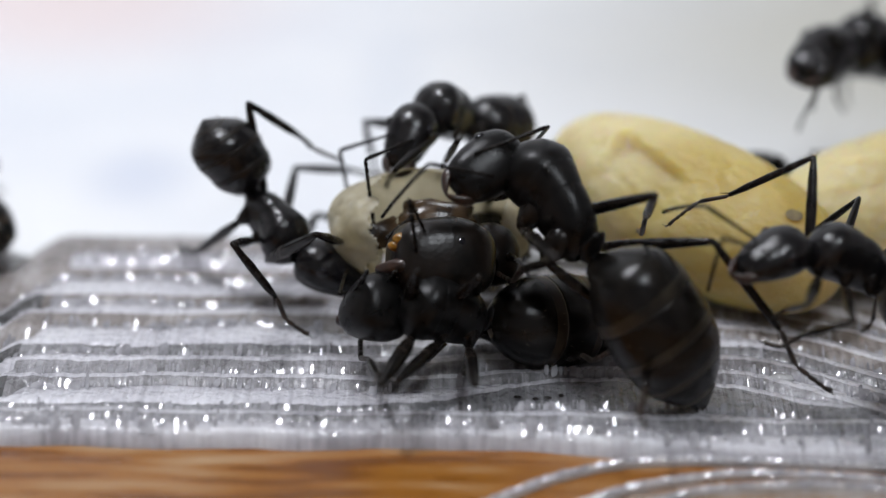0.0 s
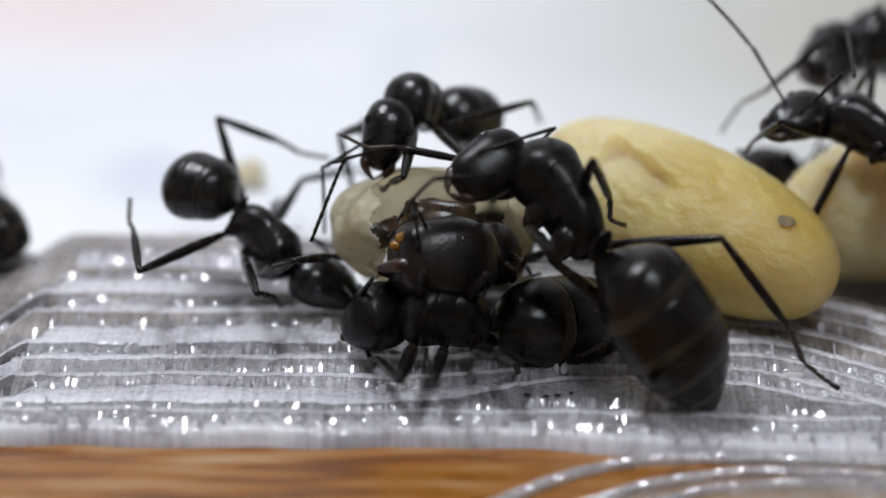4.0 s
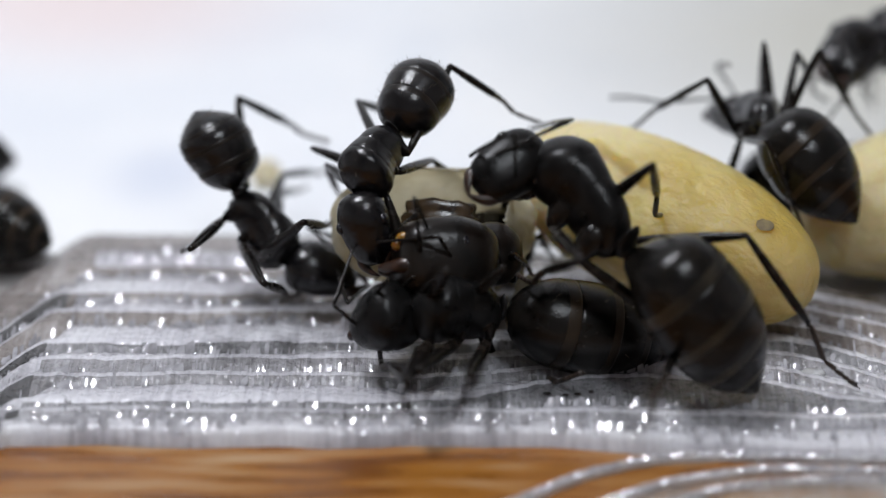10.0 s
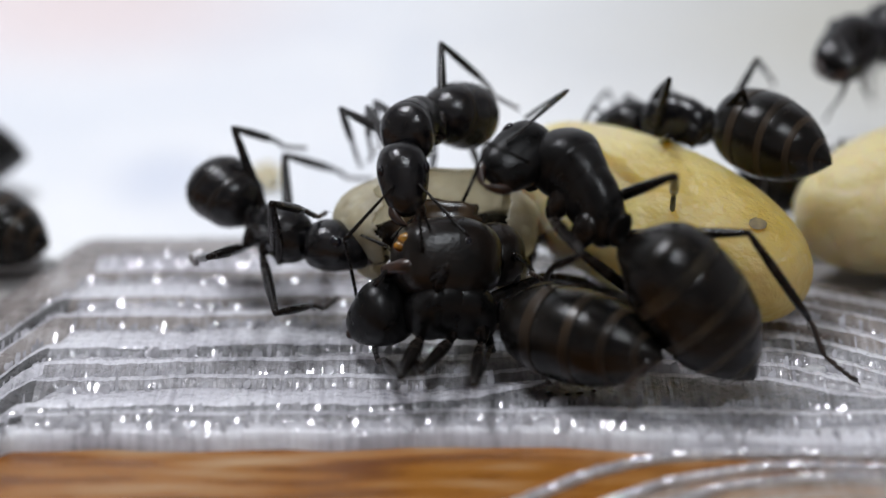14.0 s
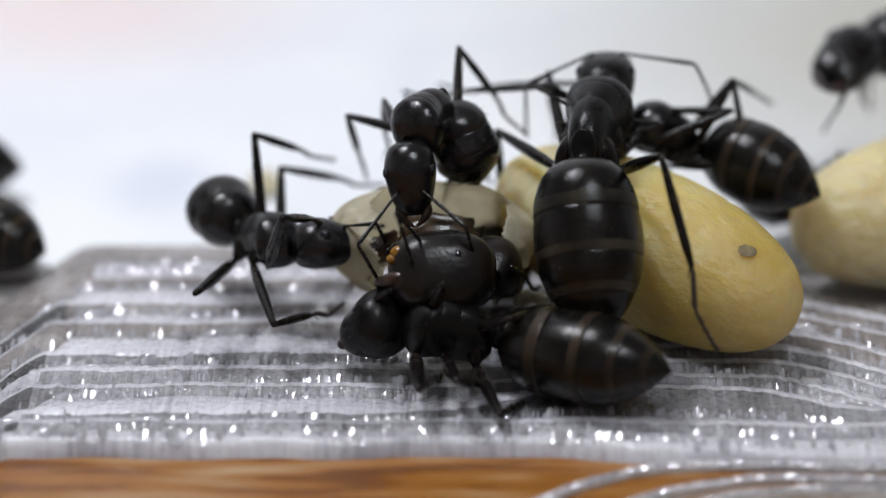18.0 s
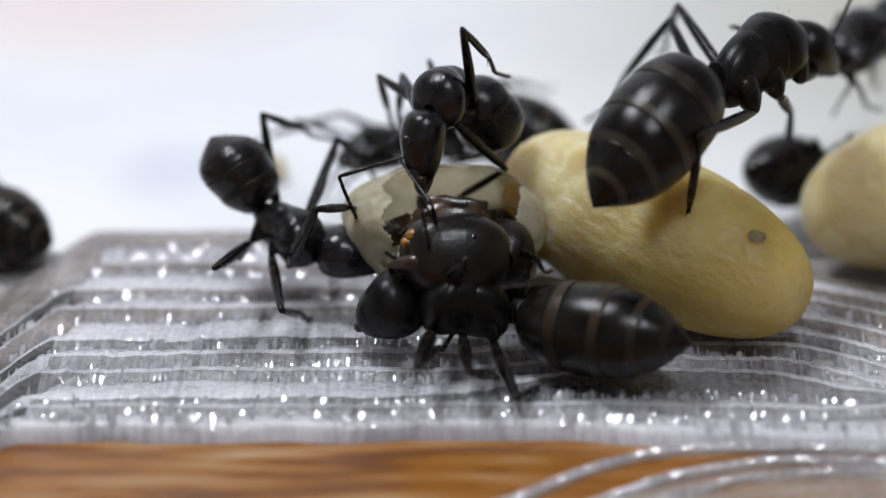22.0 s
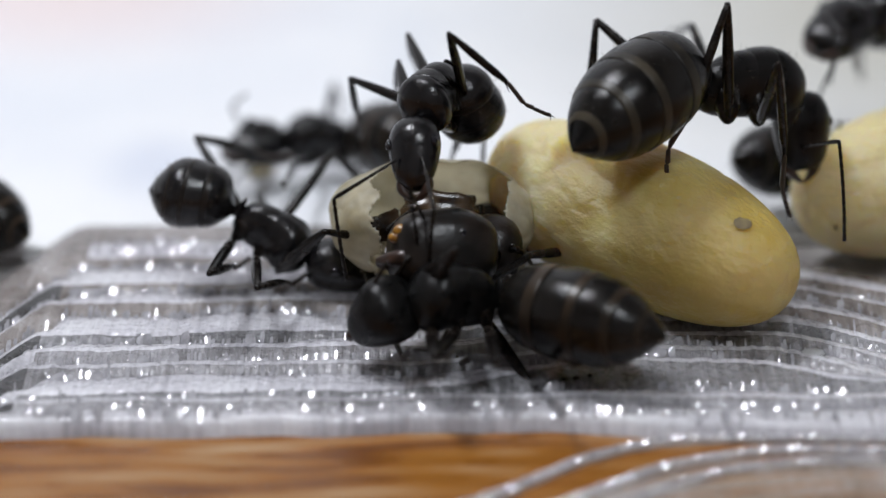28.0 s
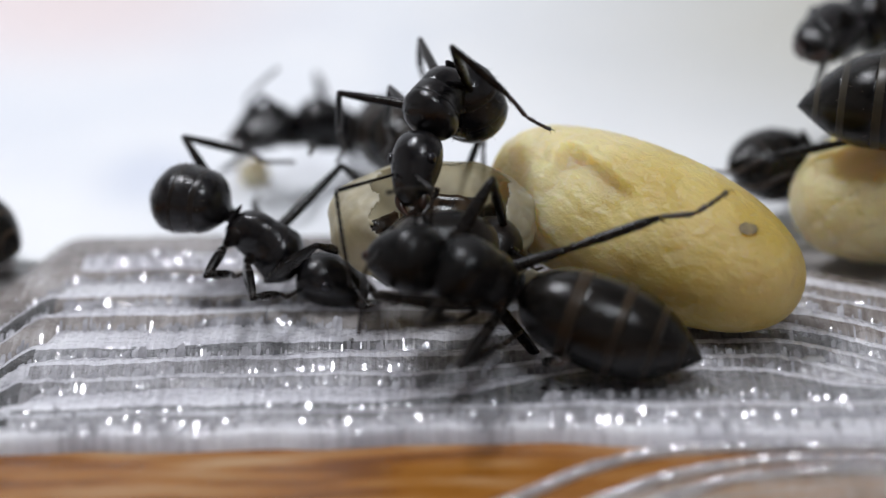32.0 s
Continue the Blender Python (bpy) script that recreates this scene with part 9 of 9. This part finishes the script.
    rows.append(stance(22.0, (-15.99, 11.00, 0.38), (-17.44, 9.60, 1.26), (-18.23, 8.30, 1.74), (-13.28, 11.26, -0.27),
                       (-16.27, 8.34, 2.69), (-17.36, 6.04, 0.15), (-14.81, 8.96, 1.82), (-14.30, 6.44, -0.70),
                       (-14.93, 8.22, 0.71), (-13.79, 4.83, 1.17), (-18.65, 10.81, 2.69), (-21.00, 9.81, 0.15),
                       (-17.98, 12.25, 1.82), (-20.48, 12.85, -0.70), (-15.93, 12.95, -0.53), (-14.77, 9.54, -0.32),
                       (-17.35, 7.51, 2.94), (-18.70, 6.16, 2.32), (-19.23, 8.83, 3.05), (-20.23, 7.24, 2.39)))
    rows.append(stance(32.0, (-15.95, 11.00, 0.85), (-17.35, 9.56, 1.76), (-18.11, 8.25, 2.26), (-13.25, 11.23, 0.17),
                       (-16.13, 8.36, 3.20), (-17.16, 5.99, 0.69), (-14.70, 9.01, 2.31), (-14.21, 6.79, -0.49),
                       (-14.80, 8.26, 1.21), (-13.55, 4.91, 1.69), (-18.59, 10.75, 3.20), (-20.92, 9.65, 0.69),
                       (-17.97, 12.20, 2.31), (-20.20, 12.62, -0.49), (-15.97, 12.94, -0.07), (-14.70, 9.57, 0.15),
                       (-17.33, 7.22, 3.11), (-18.71, 6.08, 2.22), (-19.39, 8.82, 3.17), (-20.40, 7.39, 2.21)))
    move_ant(edge_worker_far, rows, (0, 0, 1))
    rows = []
    rows.append(stance(0.0, (1.86, 1.75, 1.80), (1.92, -0.74, 2.53), (-0.63, -1.36, 2.92), (2.23, 4.64, 1.09),
                       (2.50, 2.02, 1.81), (3.30, 4.80, 0.44), (1.84, 2.59, 2.22), (2.99, 4.67, 0.08),
                       (2.33, -1.00, 2.87), (3.17, 1.59, 1.19), (1.67, 1.77, 2.85), (0.34, 4.36, 1.52),
                       (2.43, 2.35, 2.31), (3.45, 4.89, 0.66), (3.18, 2.43, 1.97), (3.78, 4.97, 0.12),
                       (-0.17, -3.24, 5.21), (0.14, -1.32, 2.53), (0.34, 1.92, 2.94), (-0.78, -1.12, 3.65)))
    rows.append(stance(1.0, (1.73, 1.75, 1.78), (1.79, -0.74, 2.51), (-0.74, -1.39, 2.92), (2.10, 4.64, 1.06),
                       (2.37, 2.02, 1.79), (3.17, 4.80, 0.42), (1.71, 2.59, 2.20), (2.86, 4.67, 0.05),
                       (2.21, -1.00, 2.85), (3.04, 1.59, 1.16), (1.54, 1.77, 2.83), (0.21, 4.36, 1.49),
                       (2.30, 2.36, 2.29), (3.32, 4.90, 0.64), (3.05, 2.43, 1.95), (3.65, 4.98, 0.10),
                       (-0.23, -3.26, 5.21), (0.03, -1.35, 2.52), (0.19, 1.90, 2.93), (-0.89, -1.15, 3.65)))
    rows.append(stance(3.0, (1.70, 1.75, 1.77), (1.76, -0.74, 2.50), (-0.78, -1.38, 2.90), (2.07, 4.64, 1.05),
                       (2.35, 2.02, 1.77), (3.14, 4.80, 0.41), (1.68, 2.59, 2.18), (2.84, 4.67, 0.04),
                       (2.18, -1.00, 2.83), (3.01, 1.59, 1.15), (1.51, 1.77, 2.82), (0.18, 4.36, 1.48),
                       (2.27, 2.36, 2.28), (3.30, 4.89, 0.63), (3.03, 2.43, 1.94), (3.63, 4.98, 0.09),
                       (-0.28, -3.26, 5.20), (-0.01, -1.34, 2.51), (0.16, 1.91, 2.92), (-0.92, -1.14, 3.64)))
    rows.append(stance(7.0, (1.45, 1.75, 1.62), (1.51, -0.74, 2.35), (-1.01, -1.42, 2.79), (1.82, 4.64, 0.90),
                       (2.09, 2.02, 1.62), (2.89, 4.80, 0.26), (1.43, 2.59, 2.04), (2.58, 4.67, -0.11),
                       (1.93, -1.00, 2.69), (2.76, 1.59, 1.00), (1.26, 1.77, 2.67), (-0.07, 4.35, 1.33),
                       (2.02, 2.36, 2.13), (3.04, 4.90, 0.48), (2.77, 2.43, 1.79), (3.37, 4.98, -0.06),
                       (-0.46, -3.28, 5.08), (-0.24, -1.37, 2.38), (-0.12, 1.89, 2.78), (-1.15, -1.17, 3.52)))
    rows.append(stance(9.0, (1.22, 1.75, 1.70), (1.29, -0.74, 2.43), (-1.24, -1.42, 2.86), (1.58, 4.64, 0.98),
                       (1.86, 2.02, 1.70), (2.66, 4.81, 0.34), (1.20, 2.59, 2.12), (2.35, 4.67, -0.03),
                       (1.70, -1.00, 2.77), (2.53, 1.59, 1.08), (1.03, 1.77, 2.75), (-0.30, 4.35, 1.41),
                       (1.79, 2.36, 2.21), (2.81, 4.90, 0.56), (2.54, 2.43, 1.87), (3.14, 4.98, 0.02),
                       (-0.70, -3.28, 5.15), (-0.47, -1.37, 2.45), (-0.35, 1.89, 2.86), (-1.38, -1.17, 3.59)))
    rows.append(stance(14.0, (1.27, 1.75, 1.69), (1.33, -0.74, 2.43), (-1.20, -1.39, 2.87), (1.64, 4.64, 0.97),
                       (1.91, 2.02, 1.70), (2.71, 4.80, 0.34), (1.25, 2.59, 2.11), (2.40, 4.67, -0.03),
                       (1.74, -1.00, 2.76), (2.58, 1.59, 1.08), (1.08, 1.77, 2.75), (-0.25, 4.36, 1.41),
                       (1.84, 2.36, 2.21), (2.87, 4.89, 0.55), (2.59, 2.43, 1.86), (3.19, 4.97, 0.02),
                       (-0.66, -3.25, 5.17), (-0.44, -1.35, 2.47), (-0.27, 1.91, 2.86), (-1.33, -1.14, 3.61)))
    rows.append(stance(17.0, (1.40, 1.75, 1.57), (1.45, -0.74, 2.31), (-1.08, -1.37, 2.74), (1.77, 4.64, 0.84),
                       (2.04, 2.02, 1.58), (2.84, 4.79, 0.20), (1.38, 2.59, 1.99), (2.53, 4.66, -0.16),
                       (1.87, -0.99, 2.65), (2.71, 1.59, 0.96), (1.21, 1.78, 2.63), (-0.12, 4.36, 1.27),
                       (1.97, 2.36, 2.08), (3.00, 4.89, 0.42), (2.72, 2.43, 1.74), (3.32, 4.97, -0.12),
                       (-0.57, -3.23, 5.05), (-0.32, -1.33, 2.34), (-0.13, 1.92, 2.73), (-1.22, -1.12, 3.48)))
    rows.append(stance(18.0, (1.27, 1.75, 1.60), (1.33, -0.74, 2.34), (-1.28, -1.07, 2.64), (1.64, 4.64, 0.87),
                       (1.91, 2.02, 1.61), (2.71, 4.80, 0.23), (1.25, 2.59, 2.01), (2.40, 4.66, -0.14),
                       (1.75, -0.99, 2.68), (2.58, 1.59, 0.99), (1.08, 1.78, 2.65), (-0.25, 4.35, 1.30),
                       (1.84, 2.36, 2.11), (2.86, 4.89, 0.45), (2.59, 2.43, 1.77), (3.19, 4.97, -0.09),
                       (-1.10, -2.98, 4.95), (-0.49, -1.12, 2.28), (0.05, 2.08, 2.70), (-1.42, -0.81, 3.37)))
    rows.append(stance(20.0, (1.37, 1.75, 1.50), (1.42, -0.74, 2.24), (-1.16, -1.22, 2.60), (1.75, 4.64, 0.77),
                       (2.01, 2.02, 1.50), (2.82, 4.79, 0.13), (1.35, 2.59, 1.91), (2.51, 4.66, -0.24),
                       (1.83, -1.00, 2.57), (2.68, 1.58, 0.88), (1.18, 1.78, 2.55), (-0.14, 4.36, 1.20),
                       (1.94, 2.35, 2.01), (2.97, 4.88, 0.34), (2.69, 2.43, 1.66), (3.30, 4.96, -0.19),
                       (-0.82, -3.11, 4.91), (-0.38, -1.23, 2.22), (-0.01, 2.01, 2.63), (-1.30, -0.96, 3.33)))
    rows.append(stance(21.0, (1.31, 1.75, 1.59), (1.36, -0.74, 2.32), (-1.22, -1.24, 2.69), (1.69, 4.64, 0.87),
                       (1.95, 2.02, 1.59), (2.76, 4.80, 0.23), (1.29, 2.59, 2.01), (2.45, 4.66, -0.14),
                       (1.77, -1.00, 2.66), (2.62, 1.59, 0.97), (1.12, 1.77, 2.64), (-0.20, 4.36, 1.30),
                       (1.88, 2.35, 2.10), (2.91, 4.89, 0.44), (2.63, 2.43, 1.76), (3.24, 4.97, -0.09),
                       (-0.85, -3.14, 4.99), (-0.44, -1.24, 2.31), (-0.09, 1.99, 2.72), (-1.35, -0.99, 3.43)))
    rows.append(stance(23.0, (1.38, 1.75, 1.60), (1.44, -0.74, 2.34), (-1.11, -1.34, 2.76), (1.76, 4.64, 0.88),
                       (2.03, 2.02, 1.61), (2.83, 4.80, 0.24), (1.37, 2.59, 2.02), (2.52, 4.66, -0.12),
                       (1.85, -1.00, 2.67), (2.69, 1.59, 0.99), (1.19, 1.77, 2.66), (-0.13, 4.36, 1.32),
                       (1.95, 2.35, 2.12), (2.99, 4.89, 0.46), (2.71, 2.43, 1.77), (3.31, 4.97, -0.08),
                       (-0.62, -3.22, 5.06), (-0.34, -1.31, 2.36), (-0.11, 1.93, 2.76), (-1.24, -1.09, 3.49)))
    rows.append(stance(25.0, (1.42, 1.75, 1.60), (1.47, -0.74, 2.34), (-1.04, -1.43, 2.81), (1.78, 4.64, 0.87),
                       (2.06, 2.02, 1.61), (2.86, 4.80, 0.24), (1.40, 2.59, 2.02), (2.56, 4.66, -0.13),
                       (1.89, -1.00, 2.67), (2.73, 1.59, 0.99), (1.23, 1.77, 2.65), (-0.10, 4.36, 1.31),
                       (1.99, 2.35, 2.11), (3.02, 4.89, 0.45), (2.74, 2.43, 1.77), (3.35, 4.97, -0.08),
                       (-0.45, -3.27, 5.10), (-0.28, -1.37, 2.39), (-0.17, 1.88, 2.78), (-1.17, -1.18, 3.54)))
    rows.append(stance(28.0, (1.33, 1.75, 1.49), (1.38, -0.74, 2.23), (-1.17, -1.31, 2.65), (1.70, 4.64, 0.77),
                       (1.97, 2.02, 1.50), (2.77, 4.80, 0.14), (1.31, 2.59, 1.91), (2.46, 4.66, -0.23),
                       (1.80, -1.00, 2.56), (2.64, 1.59, 0.88), (1.13, 1.77, 2.55), (-0.19, 4.36, 1.21),
                       (1.90, 2.35, 2.01), (2.92, 4.89, 0.35), (2.65, 2.43, 1.66), (3.25, 4.97, -0.18),
                       (-0.70, -3.19, 4.95), (-0.40, -1.29, 2.25), (-0.14, 1.95, 2.65), (-1.30, -1.06, 3.39)))
    rows.append(stance(32.0, (1.41, 1.75, 1.67), (1.46, -0.74, 2.40), (-1.07, -1.38, 2.88), (1.78, 4.64, 0.93),
                       (2.05, 2.02, 1.67), (2.85, 4.80, 0.31), (1.39, 2.59, 2.08), (2.55, 4.66, -0.06),
                       (1.87, -1.00, 2.73), (2.72, 1.59, 1.05), (1.22, 1.77, 2.72), (-0.11, 4.36, 1.38),
                       (1.98, 2.35, 2.18), (3.01, 4.89, 0.52), (2.73, 2.43, 1.83), (3.34, 4.97, -0.01),
                       (-0.51, -3.24, 5.17), (-0.31, -1.34, 2.46), (-0.13, 1.91, 2.84), (-1.19, -1.13, 3.61)))
    move_ant(young_ant, rows, (0, -0.4, 1))
    walk(cocoon, [
        (0.0, at_mm(7.42, 3.78, 2.20, *COCOON_TILT)),
        (1.0, at_mm(7.22, 3.23, 2.20, *COCOON_TILT)),
        (2.0, at_mm(7.04, 3.07, 2.20, *COCOON_TILT)),
        (3.0, at_mm(6.99, 3.11, 2.20, *COCOON_TILT)),
        (6.0, at_mm(6.44, 2.82, 2.20, *COCOON_TILT)),
        (7.0, at_mm(6.27, 2.71, 2.20, *COCOON_TILT)),
        (9.0, at_mm(5.87, 2.77, 2.20, *COCOON_TILT)),
        (11.0, at_mm(5.73, 2.45, 2.20, *COCOON_TILT)),
        (14.0, at_mm(5.58, 2.54, 2.20, *COCOON_TILT)),
        (17.0, at_mm(5.35, 1.81, 2.20, *COCOON_TILT)),
        (18.0, at_mm(5.27, 1.50, 2.20, *COCOON_TILT)),
        (20.0, at_mm(5.34, 1.27, 2.20, *COCOON_TILT)),
        (22.0, at_mm(5.22, 1.28, 2.20, *COCOON_TILT)),
        (25.0, at_mm(5.19, 1.51, 2.20, *COCOON_TILT)),
        (28.0, at_mm(5.14, 1.38, 2.20, *COCOON_TILT)),
        (30.0, at_mm(5.20, 1.49, 2.20, *COCOON_TILT)),
        (32.0, at_mm(5.32, 1.49, 2.20, *COCOON_TILT)),
    ])
    walk(husk, [
        (0.0, at_mm(0.20, 1.60, 2.44)),
        (1.0, at_mm(0.08, 1.60, 2.42)),
        (3.0, at_mm(0.05, 1.60, 2.41)),
        (7.0, at_mm(-0.19, 1.60, 2.27)),
        (9.0, at_mm(-0.42, 1.60, 2.34)),
        (14.0, at_mm(-0.37, 1.60, 2.36)),
        (17.0, at_mm(-0.25, 1.60, 2.23)),
        (18.0, at_mm(-0.41, 1.60, 2.25)),
        (20.0, at_mm(-0.28, 1.60, 2.15)),
        (21.0, at_mm(-0.34, 1.60, 2.24)),
        (23.0, at_mm(-0.25, 1.60, 2.26)),
        (25.0, at_mm(-0.19, 1.60, 2.26)),
        (28.0, at_mm(-0.30, 1.60, 2.16)),
        (32.0, at_mm(-0.20, 1.60, 2.34)),
    ])


motions()
